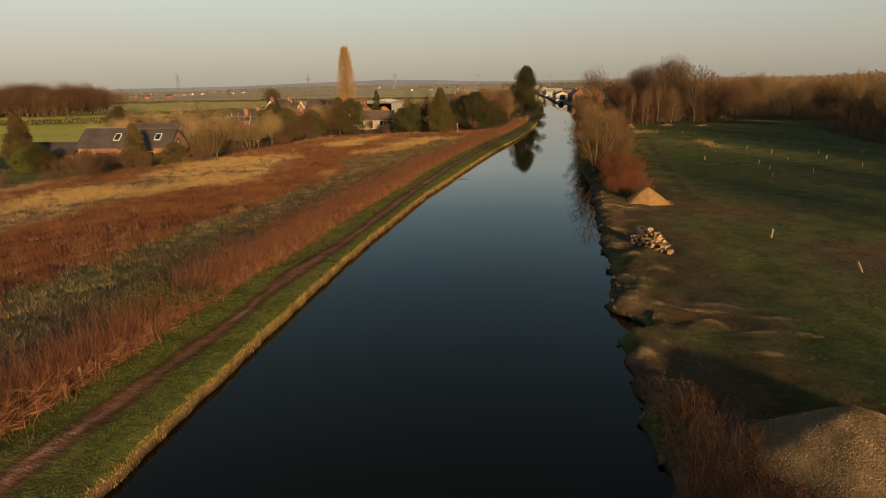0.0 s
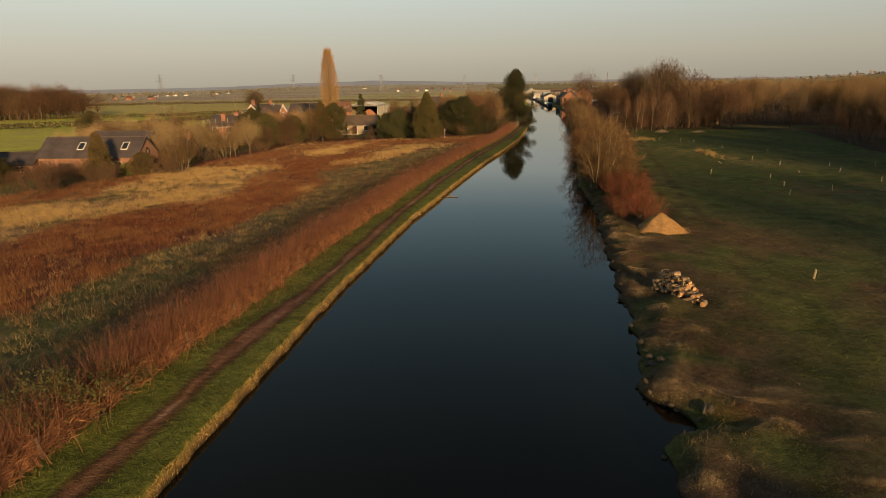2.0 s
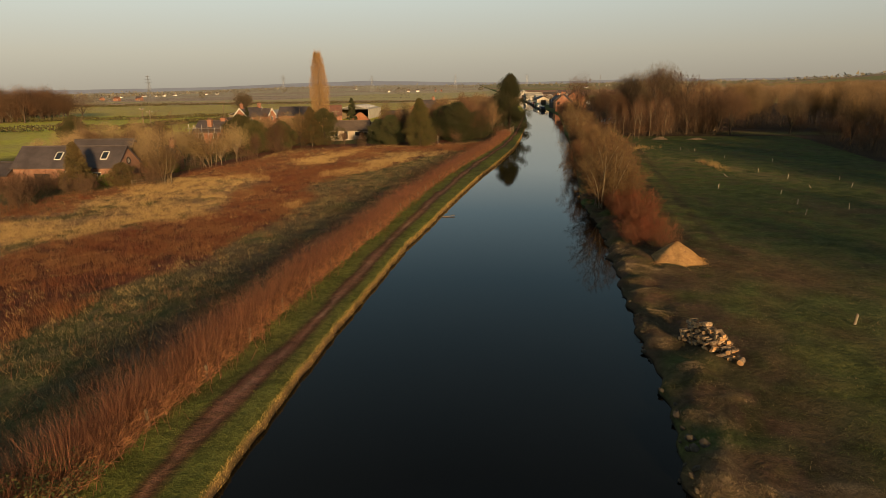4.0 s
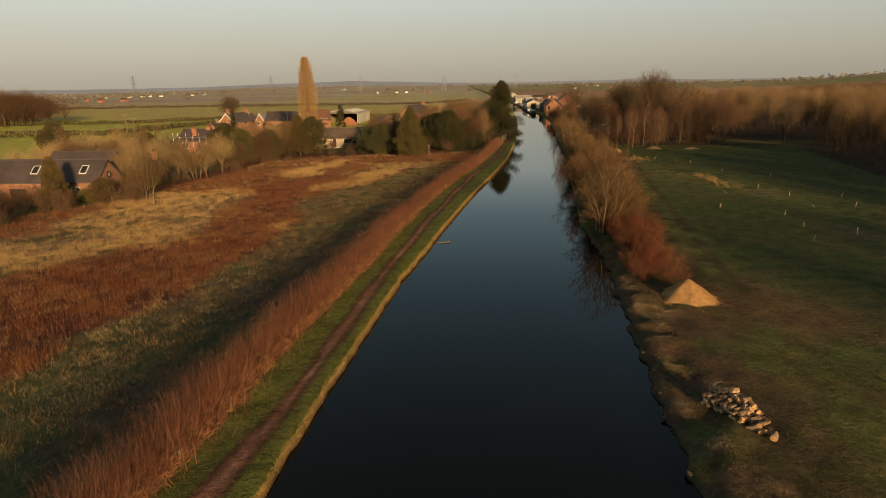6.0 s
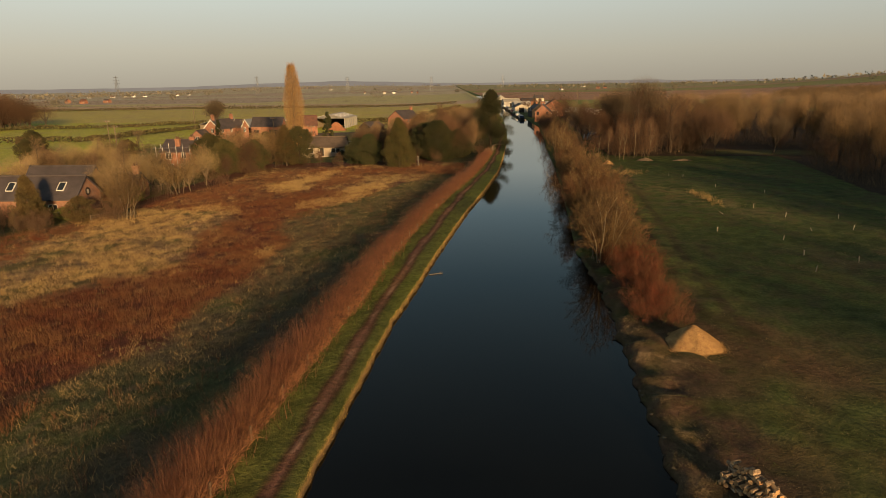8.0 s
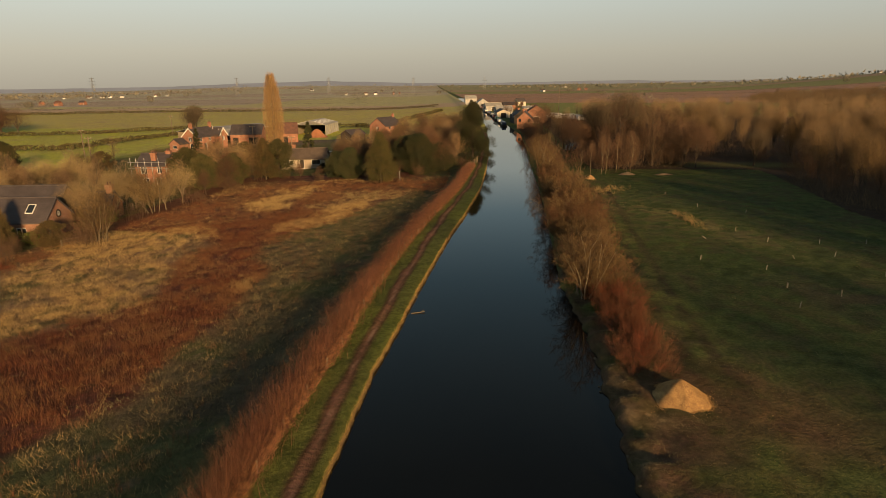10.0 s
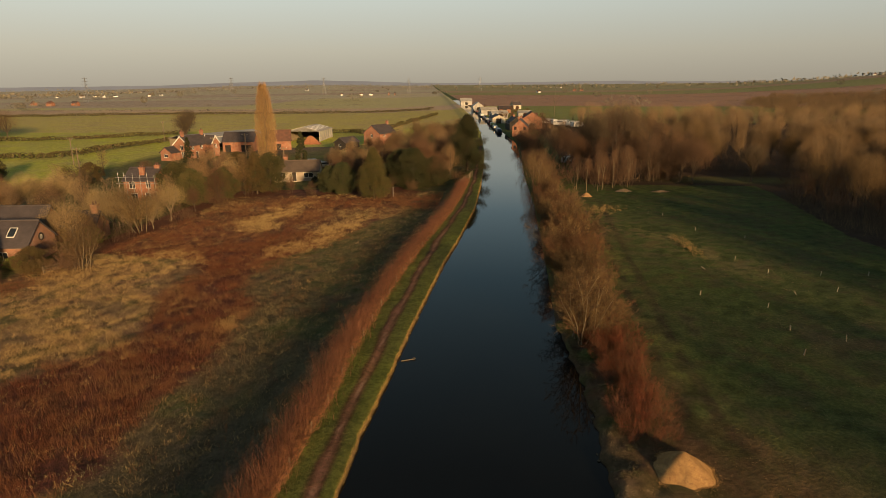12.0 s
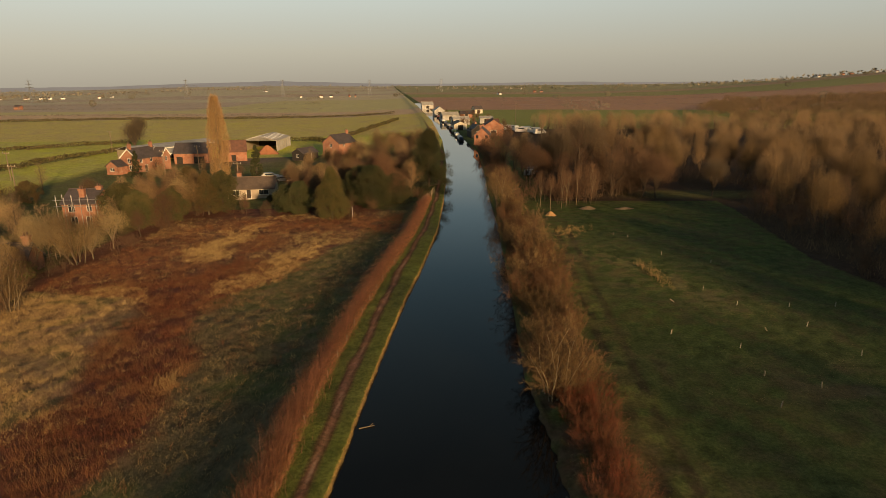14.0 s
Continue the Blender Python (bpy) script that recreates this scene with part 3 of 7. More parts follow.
def tufts(rng, x, y, per, radius, hmin, hmax, width, lean):
    """Tufts of stems round each place."""
    cx, cy = np.repeat(x, per), np.repeat(y, per)
    a, r = rng.uniform(0, 2 * np.pi, len(cx)), radius * np.sqrt(rng.uniform(0, 1, len(cx)))
    px, py = cx + r * np.cos(a), cy + r * np.sin(a)
    pos = np.stack([px, py, land(px, py) - 0.03], axis=1)
    size = np.repeat(rng.uniform(0.7, 1.15, len(x)), per)
    h = rng.uniform(hmin, hmax, len(px)) * size
    return blades(pos, h, width * rng.uniform(0.6, 1.3, len(px)), lean * h * rng.uniform(0.2, 1.0, len(px)), rng)


class Wood:
    """Gathers tapered limbs (tubes) and twigs (slender triangles)."""

    def __init__(self, seed):
        self.rng = random.Random(seed)
        self.v, self.f, self.tv = [], [], []

    def limb(self, p, q, r0, r1, sides):
        d = (q - p).normalized()
        a = d.orthogonal().normalized()
        b = d.cross(a)
        base = len(self.v)
        for centre, r in ((p, r0), (q, r1)):
            for i in range(sides):
                t = 2 * math.pi * i / sides
                self.v.append(centre + (a * math.cos(t) + b * math.sin(t)) * r)
        for i in range(sides):
            j = (i + 1) % sides
            self.f.append((base + i, base + j, base + sides + j))
            self.f.append((base + i, base + sides + j, base + sides + i))

    def twig(self, p, q, w):
        d = q - p
        a = d.cross(Vector((self.rng.uniform(-1, 1), self.rng.uniform(-1, 1), self.rng.uniform(-1, 1))))
        a = a.normalized() * w / 2 if a.length > 1e-6 else Vector((w / 2, 0, 0))
        self.tv += [p - a, p + a, q]

    def grow(self, p, d, length, r, level, P):
        rng = self.rng
        last = level == len(P["kids"])
        segs = P["segs"][level]
        pts, dirs = [p], [d]
        for i in range(segs):
            wob = P["wob"][level]
            d = (d + Vector((rng.gauss(0, wob), rng.gauss(0, wob), rng.gauss(0, wob))) + Vector((0, 0, P["up"][level]))).normalized()
            pts.append(pts[-1] + d * length / segs)
            dirs.append(d)
        if last or level >= P["tubes"]:
            for i in range(segs):
                self.twig(pts[i], pts[i + 1] + (pts[i + 1] - pts[i]) * 0.25, r * 2 * (1 - 0.5 * i / segs))
        else:
            for i in range(segs):
                self.limb(pts[i], pts[i + 1], r * (1 - 0.75 * i / segs), r * (1 - 0.75 * (i + 1) / segs), P["sides"][level])
        if last:
            return
        n = P["kids"][level]
        for k in range(n):
            f = P["start"][level] + (1 - P["start"][level]) * (k + rng.random()) / n
            s = min(int(f * segs), segs - 1)
            q = pts[s].lerp(pts[s + 1], f * segs - s)
            dd = dirs[s + 1]
            a = dd.orthogonal().normalized()
            a.rotate(Matrix.Rotation(k * 2.4 + rng.uniform(-0.5, 0.5), 3, dd))
            ang = radians(P["ang"][level] * rng.uniform(0.7, 1.25))
            nd = dd * math.cos(ang) + a * math.sin(ang)
            shrink = P["taper"][level]
            self.grow(q, nd, length * P["len"][level] * (1 - shrink * (f - P["start"][level])) * rng.uniform(0.75, 1.2), max(r * P["thin"][level] * (1 - 0.5 * f), P["least"]), level + 1, P)

    def meshes(self, name, bark, twig):
        t = tri_mesh(name + "_trunk", [tuple(v) for v in self.v], self.f, bark)
        c = tri_mesh(name + "_crown", [tuple(v) for v in self.tv], np.arange(len(self.tv)).reshape(-1, 3), twig)
        return t, c


SPREADING = dict(kids=(11, 8, 7, 5), segs=(5, 4, 3, 2, 1), wob=(0.06, 0.16, 0.2, 0.22, 0.2), up=(0.05, 0.07, 0.05, 0.04, 0.03), sides=(7, 4, 3, 3, 3), tubes=2,
                 start=(0.2, 0.2, 0.15, 0.1), ang=(52, 45, 42, 40), len=(0.62, 0.5, 0.46, 0.5), taper=(0.45, 0.5, 0.5, 0.4), thin=(0.5, 0.5, 0.5, 0.5), least=0.02)
BROAD = dict(SPREADING, kids=(14, 10, 9, 5), start=(0.16, 0.15, 0.12, 0.1), ang=(58, 46, 42, 40), up=(0.05, 0.1, 0.07, 0.05, 0.03), len=(0.6, 0.5, 0.46, 0.5), least=0.021)
POLE = dict(kids=(21, 8, 7), segs=(6, 3, 2, 1), wob=(0.03, 0.14, 0.2, 0.2), up=(0.03, 0.14, 0.1, 0.08), sides=(5, 3, 3, 3), tubes=2,
            start=(0.16, 0.12, 0.1), ang=(46, 40, 38), len=(0.38, 0.5, 0.5), taper=(0.55, 0.5, 0.4), thin=(0.36, 0.5, 0.6), least=0.021)
STEMS = dict(kids=(10, 7, 5), segs=(4, 3, 2, 1), wob=(0.09, 0.16, 0.2, 0.2), up=(0.06, 0.1, 0.08, 0.06), sides=(4, 3, 3, 3), tubes=1,
             start=(0.12, 0.12, 0.1), ang=(38, 38, 36), len=(0.5, 0.5, 0.5), taper=(0.4, 0.4, 0.4), thin=(0.5, 0.6, 0.6), least=0.015)
SHOOTS = dict(kids=(8, 4), segs=(4, 2, 1), wob=(0.07, 0.12, 0.14), up=(0.03, 0.12, 0.1), sides=(3, 3, 3), tubes=1,
              start=(0.1, 0.15), ang=(24, 26), len=(0.45, 0.5), taper=(0.3, 0.4), thin=(0.7, 0.8), least=0.011)


def bare_tree(seed, height, r, P, bark, twig, name="tree"):
    w = Wood(seed)
    w.grow(Vector((0, 0, -0.1)), Vector((0, 0, 1)), height * 0.8, r, 0, P)
    return w.meshes(name, bark, twig)


def bare_bush(seed, height, spread, stems, bark, twig, P=STEMS, r=0.035, tilt=1.0):
    w = Wood(seed)
    for i in range(stems):
        a, s = w.rng.uniform(0, 6.283), math.sqrt(w.rng.random()) * spread * 0.35
        lean = w.rng.uniform(0.1, 0.75) * tilt
        d = Vector((math.cos(a) * lean, math.sin(a) * lean, 1)).normalized()
        w.grow(Vector((math.cos(a) * s, math.sin(a) * s, -0.08)), d, height * w.rng.uniform(0.6, 0.95), r, 0, P)
    return w.meshes("bush", bark, twig)


def leafy(seed, height, radius, n, leaf, profile, trunk_r, bark, foliage, clumps=0, droop=0.0, base=0.05):
    """A trunk and a crown of many small leaf sprays laid in clumps on an uneven outline."""
    rng = np.random.default_rng(seed)
    w = Wood(seed)
    top = height * 0.96
    w.limb(Vector((0, 0, -0.1)), Vector((0, 0, top * 0.5)), trunk_r, trunk_r * 0.6, 7)
    w.limb(Vector((0, 0, top * 0.5)), Vector((0, 0, top)), trunk_r * 0.6, 0.02, 5)
    nc = clumps or n // 40
    t = rng.uniform(0, 1, nc) ** 0.9
    a = rng.uniform(0, 2 * np.pi, nc)
    lump = 1 + 0.22 * np.sin(a * 3 + t * 9 + seed) + rng.normal(0, 0.13, nc)
    rad = np.array([profile(v) for v in t]) * radius * lump * np.sqrt(rng.uniform(0.35, 1.0, nc))
    centre = np.stack([rad * np.cos(a), rad * np.sin(a), height * (base + (1 - base) * t) - droop * rad], axis=1)
    for c in centre[:: max(1, nc // 60)]:
        w.limb(Vector((0, 0, max(0.1, float(c[2]) - 0.35 * float(np.hypot(c[0], c[1]))))), Vector(c.tolist()), trunk_r * 0.22, 0.015, 3)
    per = n // nc
    size = radius * 0.19
    ball = rng.normal(0, 1, (nc * per, 3))
    ball *= (rng.uniform(0, 1, nc * per) ** 0.45 / np.linalg.norm(ball, axis=1))[:, None]
    p = np.repeat(centre, per, axis=0) + ball * np.array((size, size, size * 0.9))
    d1 = rng.normal(0, 1, p.shape)
    d1 /= np.linalg.norm(d1, axis=1)[:, None]
    d2 = np.cross(d1, rng.normal(0, 1, p.shape))
    d2 /= np.linalg.norm(d2, axis=1)[:, None]
    s = leaf * rng.uniform(0.6, 1.4, len(p))[:, None]
    v = np.stack([p - d2 * s * 0.35, p + d2 * s * 0.35, p + d1 * s], axis=1).reshape(-1, 3)
    trunk = tri_mesh("trunk", [tuple(q) for q in w.v], w.f, bark)
    return trunk, tri_mesh("crown", v, np.arange(len(v)).reshape(-1, 3), foliage)


def dome_tree(seed, height, radius, n, bark, twig, low=0.28, wide=0.026, trunk_r=0.12, upward=0.6, lumps=7, stems=1, sprigs=2):
    """A bare tree seen as a haze of fine twigs: forking limbs under rounded sprays of branchlets."""
    rng = np.random.default_rng(seed)
    w = Wood(seed)
    mid, tall = height * (1 + low) / 2, height * (1 - low) / 2
    # the crown is a cluster of rounded lumps
    u = rng.normal(0, 1, (lumps, 3))
    u /= np.linalg.norm(u, axis=1)[:, None]
    u[:, 2] = np.abs(u[:, 2]) * 1.1 - 0.35
    centre = u * np.array((radius * 0.5, radius * 0.5, tall * 0.5)) + np.array((0, 0, mid))
    centre[0] = (0, 0, mid + tall * 0.4)
    for i in range(stems):
        foot = Vector((w.rng.uniform(-0.5, 0.5), w.rng.uniform(-0.5, 0.5), -0.1)) * (0 if stems == 1 else radius * 0.4)
        foot.z = -0.1
        fork = foot + Vector((w.rng.uniform(-0.2, 0.2), w.rng.uniform(-0.2, 0.2), height * max(low, 0.16)))
        w.limb(foot, fork, trunk_r, trunk_r * 0.75, 6)
        for c in centre[i::stems]:
            c = Vector(c.tolist())
            elbow = fork.lerp(c, 0.5) + Vector((w.rng.uniform(-0.3, 0.3), w.rng.uniform(-0.3, 0.3), w.rng.uniform(-0.1, 0.5)))
            w.limb(fork, elbow, trunk_r * 0.55, trunk_r * 0.38, 4)
            w.limb(elbow, c, trunk_r * 0.38, trunk_r * 0.16, 3)
            for k in range(sprigs):
                d = Vector((w.rng.gauss(0, 1), w.rng.gauss(0, 1), w.rng.gauss(0.6, 0.8))).normalized()
                w.limb(elbow.lerp(c, w.rng.random()), c + d * radius * 0.42, trunk_r * 0.2, 0.012, 3)
    k = rng.integers(0, lumps, n)
    q = rng.normal(0, 1, (n, 3))
    q /= np.linalg.norm(q, axis=1)[:, None]
    rho = rng.uniform(0, 1, n) ** 0.42
    size = np.array((radius * 0.56, radius * 0.56, tall * 0.56))
    p = centre[k] + q * rho[:, None] * size
    axis = p - np.array((0, 0, mid - tall * 0.6))
    axis /= np.linalg.norm(axis, axis=1)[:, None] + 1e-6
    d = axis * 0.7 + q * 0.5 + np.array((0, 0, upward)) + rng.normal(0, 0.33, (n, 3))
    d /= np.linalg.norm(d, axis=1)[:, None]
    length = rng.uniform(0.28, 0.75, n) * np.where(rng.uniform(0, 1, n) < 0.15, 1.7, 1.0) * (0.36 + height * 0.032)
    wd = wide * np.where(length > 1.1, 1.35, rng.uniform(0.6, 1.1, n))
    side = np.cross(d, rng.normal(0, 1, (n, 3)))
    side *= (wd / 2 / (np.linalg.norm(side, axis=1) + 1e-6))[:, None]
    p = p - d * (length * 0.6)[:, None]
    p[:, 2] = np.maximum(p[:, 2], height * low * 0.6 * rng.uniform(0.3, 1.6, n))
    v = np.stack([p - side, p + side, p + d * length[:, None]], axis=1).reshape(-1, 3)
    trunk = tri_mesh("trunk", [tuple(a) for a in w.v], w.f, bark)
    return trunk, tri_mesh("crown", v, np.arange(3 * n).reshape(-1, 3), twig)


def joined(items):
    """One crown-and-trunk pair of arrays from many meshes with their poses."""
    vs, fs, n = [], [], 0
    for me, m in items:
        co = np.empty(len(me.vertices) * 3, dtype=np.float32)
        me.vertices.foreach_get("co", co)
        co = co.reshape(-1, 3)
        mm = np.array(m)
        vs.append(co @ mm[:3, :3].T + mm[:3, 3])
        idx = np.empty(len(me.loops), dtype=np.int32)
        me.loops.foreach_get("vertex_index", idx)
        fs.append(idx.reshape(-1, 3) + n)
        n += len(co)
    return np.concatenate(vs), np.concatenate(fs)


def front_garden(x, y):
    """Low planting before the bungalow and the scaffolded house."""
    return (117 < y < 137 and abs(x + 3 + 0.347 * (y - 17)) < 4.6) or (104 < y < 117 and abs(x + 3 + 0.627 * (y - 17)) < 3.4)


def plant_tree(name, meshes, x, y, label, category="tree", group="", size=1.0, tall=1.0, turn=0.0, z=None, lean=0.0):
    trunk, crown = meshes
    if front_garden(x, y):
        size = size * 0.42
    m = pose(x, y, land_at(x, y) if z is None else z, lean, 0, turn) @ Matrix.Diagonal((size, size, size * tall, 1))
    ob = thing(name, m, label, category, group)
    if "bush" in name or "tree" not in name:
        tagged(part("rootstock", trunk, None, ob), kind="stuff")
    else:
        part("trunk", trunk, None, ob)
    tagged(part("crown", crown, None, ob), kind="stuff")
    return ob

# ---- trees and shrubs ----
def cone(t):
    return (1 - t) ** 0.75 * (0.75 + 0.25 * math.sin(min(1, t * 4) * 1.57))


def egg(t):
    return math.sin(min(1.0, 0.12 + t * 0.88) * math.pi) ** 0.6


def pine_shape(t):
    return (1 - 0.76 * t ** 1.7) * (0.8 + 0.24 * math.sin(t * 23)) * min(1.0, (1.04 - t) * 6)


def cypress_shape(t):
    return (0.7 + 0.3 * math.sin(min(1.0, t * 3.5) * 1.57)) * (1 - t ** 1.5) ** 0.85


lr = random.Random(5)


def column_tree(seed, height, radius, n, bark, twig, wide):
    """An upright poplar: one straight trunk in a tall sheath of rising twigs."""
    rng = np.random.default_rng(seed)
    w = Wood(seed)
    w.limb(Vector((0, 0, -0.1)), Vector((0, 0, height * 0.55)), 0.42, 0.22, 7)
    w.limb(Vector((0, 0, height * 0.55)), Vector((0, 0, height * 0.97)), 0.22, 0.03, 5)
    for i in range(70):
        z, a = height * w.rng.uniform(0.05, 0.75), w.rng.uniform(0, 6.283)
        r = radius * w.rng.uniform(0.35, 0.8)
        w.limb(Vector((0, 0, z)), Vector((math.cos(a) * r, math.sin(a) * r, z + height * w.rng.uniform(0.12, 0.2))), 0.06, 0.02, 3)
    t, a = rng.uniform(0.04, 0.96, n), rng.uniform(0, 2 * np.pi, n)
    shape = (0.5 + 0.5 * np.sin(np.pi * np.clip(t * 0.74 + 0.1, 0, 1))) * np.sqrt(1 - t ** 3.2)
    r = radius * shape * np.sqrt(rng.uniform(0.05, 1, n)) * (1 + 0.12 * np.sin(a * 4 + t * 17) + rng.normal(0, 0.06, n))
    p = np.stack([r * np.cos(a), r * np.sin(a), t * height], axis=1)
    d = np.stack([0.16 * np.cos(a), 0.16 * np.sin(a), np.ones(n)], axis=1) + rng.normal(0, 0.1, (n, 3))
    d *= rng.uniform(0.5, 1.5, n)[:, None]
    side = np.cross(d, rng.normal(0, 1, (n, 3)))
    side *= (wide * rng.uniform(0.5, 1.1, n) / 2 / np.linalg.norm(side, axis=1))[:, None]
    v = np.stack([p - side, p + side, p + d], axis=1).reshape(-1, 3)
    return tri_mesh("trunk", [tuple(q) for q in w.v], w.f, bark), tri_mesh("crown", v, np.arange(3 * n).reshape(-1, 3), twig)


lombardy = column_tree(11, 21.3, 2.5, 12000, BARK_PALE, TWIG_POPLAR, 0.05)
plant_tree("poplar_tree", lombardy, -58.8, 157.5, "tall bare Lombardy poplar with upright golden twigs", turn=40)

big_oaks = [dome_tree(s, 13.0, 5.0, 20000, BARK, TWIG_GREY, low=0.16, wide=0.032, trunk_r=0.34, lumps=18, sprigs=6) for s in (21, 22)]
wood_domes = [dome_tree(s, 8.8, 3.3, 7500, BARK, TWIG_DARK, low=0.04, wide=0.022, upward=0.5, lumps=9) for s in (23, 24, 25)]
wood_poles = [dome_tree(s, 9.6, 2.6, 6500, BARK, TWIG, low=0.06, wide=0.023, upward=0.9, lumps=8, trunk_r=0.08) for s in (26, 27)] + [dome_tree(s, 9.4, 2.5, 6500, BARK, TWIG_GOLD, low=0.08, wide=0.023, upward=1.1, lumps=7, trunk_r=0.08) for s in (28,)]
back_trees = [dome_tree(s, 10.0, 2.6, 900, BARK, TWIG, low=0.08, wide=0.06, upward=0.8, lumps=7, sprigs=0) for s in (29, 30)]
copse_trees = [dome_tree(s, 10.5, 4.2, 3200, BARK, TWIG_DARK, low=-0.15, wide=0.07, upward=0.4, lumps=10, trunk_r=0.2, sprigs=0) for s in (34, 35)]
birches = [dome_tree(s, 9.5, 1.7, 2200, BARK_PALE, TWIG_DARK, low=0.34, wide=0.018, upward=1.0, lumps=6, trunk_r=0.065) for s in (36, 37)]
oaks = [bare_tree(s, 11, 0.28, SPREADING, BARK, TWIG_DARK) for s in (31, 32, 33)]
poles = [bare_tree(s, 10, 0.13, POLE, BARK, TWIG) for s in (41, 42, 43, 44)]
FINE = dict(STEMS, kids=(9, 8, 7), least=0.0095, wob=(0.1, 0.2, 0.26, 0.26))
bushes = [bare_bush(s, 4.4, 3.6, 13, BARK, tw, FINE) for s, tw in ((51, TWIG_PALE), (52, TWIG_PALE), (53, TWIG_GOLD))]
brown_bushes = [bare_bush(s, 4.2, 3.6, 9, BARK, TWIG_DARK, dict(STEMS, kids=(8, 6, 5), least=0.011)) for s in (56, 57, 58)]
red_bushes = [bare_bush(s, 3.0, 5.0, n, BARK, TWIG_RED, dict(SHOOTS, wob=(0.13, 0.2, 0.2), least=0.009), r=0.01, tilt=0.95) for s, n in ((61, 32), (62, 25), (63, 28))]
tan_domes = [dome_tree(s, 9.0, 3.6, 7000, BARK_PALE, TWIG_TAN, low=0.12, wide=0.024, upward=0.5, lumps=10, trunk_r=0.14, sprigs=5) for s in (38, 39)]
pale_tree = bare_bush(71, 6.5, 3.5, 9, BARK_PALE, TWIG_GOLD, dict(FINE, kids=(10, 8, 6), least=0.012), r=0.07)

# the pine and evergreens at the end of the rough field
cypress = leafy(81, 8.6, 2.9, 46000, 0.12, cypress_shape, 0.2, BARK, CONIFER, clumps=900)
small_cypress = leafy(82, 6.0, 2.0, 24000, 0.12, cone, 0.14, BARK, OLIVE, clumps=260)
yew = leafy(83, 9.0, 4.2, 40000, 0.16, egg, 0.25, BARK, PINE, clumps=420)
pine = leafy(84, 11.2, 5.2, 52000, 0.15, pine_shape, 0.28, BARK, PINE, clumps=230, droop=0.12, base=0.06)
holly = leafy(85, 6.5, 2.8, 24000, 0.15, egg, 0.16, BARK, IVY, clumps=300)
shrub = leafy(86, 5.5, 3.2, 22000, 0.13, egg, 0.14, BARK, OLIVE, clumps=200)
spruce = leafy(87, 9.0, 2.0, 7000, 0.22, cone, 0.14, BARK, PINE, clumps=90, droop=0.2)

plant_tree("pine_tree", pine, -8.9, 141, "dark green Scots pine leaning over the canal bank")
plant_tree("cypress_tree", cypress, -24.2, 117, "dense dark green cypress at the field's edge")
for x, y, s, tn in ((-18.5, 126, 0.82, 0), (-21.5, 131, 0.75, 80), (-14.5, 128, 0.6, 160), (-31, 122, 0.62, 30), (-34, 124, 0.55, 200)):
    plant_tree("yew_tree", yew, x, y, "dark spreading yew with dense foliage", group="evergreens at the field's end", size=s, turn=tn)
for x, y, s, tn in ((-59.4, 73.2, 1.0, 0), (-75.5, 70.2, 1.3, 40), (-48.5, 124.5, 1.3, 50), (-60.5, 121, 1.0, 190), (-80.0, 66.0, 1.0, 20), (-86, 70, 1.0, 70)):
    plant_tree("cypress_tree", small_cypress, x, y, "olive green cypress in a farm garden", group="garden cypresses", size=s, turn=tn)
for x, y, s, tn in ((-60.5, 117.5, 1.1, 0), (-56.5, 115.5, 0.95, 70), (-116.6, 139.4, 1.0, 140), (-110, 130, 0.8, 10), (-71, 68.6, 0.6, 20), (-46.5, 126.5, 1.1, 220), (-39, 131, 0.75, 60), (-53, 120, 0.85, 10), (-64, 126, 0.9, 100)):
    plant_tree("holly_tree", holly, x, y, "glossy evergreen holly in a garden boundary", group="garden hollies", size=s, turn=tn)
for x, y, s, tn in ((-55.0, 75.6, 0.55, 0), (-57.0, 61.5, 0.5, 90), (-44, 131, 0.9, 10), (-97, 119, 0.8, 50), (-116, 136, 0.8, 90), (-62, 129, 0.9, 30), (-88, 110, 0.85, 120), (-76, 106, 0.8, 15), (-37, 151, 0.8, 44), (-68, 160, 0.8, 20), (-82, 173, 0.8, 66), (-55, 126, 0.9, 200), (-58, 133, 0.8, 120), (-66, 137, 0.75, 80), (-73, 148, 0.7, 10), (-52, 133, 0.8, 33), (-89, 128, 0.9, 12), (-93, 140, 0.8, 300), (-56, 87, 0.6, 5), (-60, 90, 0.7, 140), (-31, 139, 0.8, 15), (-28, 150, 0.8, 75), (-36, 162, 0.7, 140), (-57, 165, 0.6, 30)):
    if tn % 20 == 0:
        plant_tree("shrub", shrub, x, y, "rounded olive garden shrub in winter leaf", category="shrub", group="garden shrubs", size=s, turn=tn)
    else:
        plant_tree("garden_tree", lr.choice(wood_domes), x, y, "bare bushy brown tree in a farm garden", group="bare garden trees", size=s * 0.85, turn=tn)
ivy_mound = leafy(89, 3.0, 2.0, 12000, 0.11, egg, 0.1, BARK, IVY_BRIGHT, clumps=160)
for x, y, sz, tn in ((-61.2, 76.0, 0.8, 0), (-73.0, 68.6, 1.05, 120), (-57.0, 88.5, 0.75, 60), (-58.6, 77.2, 0.5, 200)):
    plant_tree("ivy_bush", ivy_mound, x, y, "bright green ivy bush beside the brick barn", category="bush", group="ivy bushes by the barn", size=sz, turn=tn)
plant_tree("spruce_tree", spruce, -51.5, 161, "thin sparse spruce beside the farm lane")
plant_tree("spruce_tree", spruce, -87, 172, "narrow dark spruce beside the farmhouse", size=0.8, turn=60)

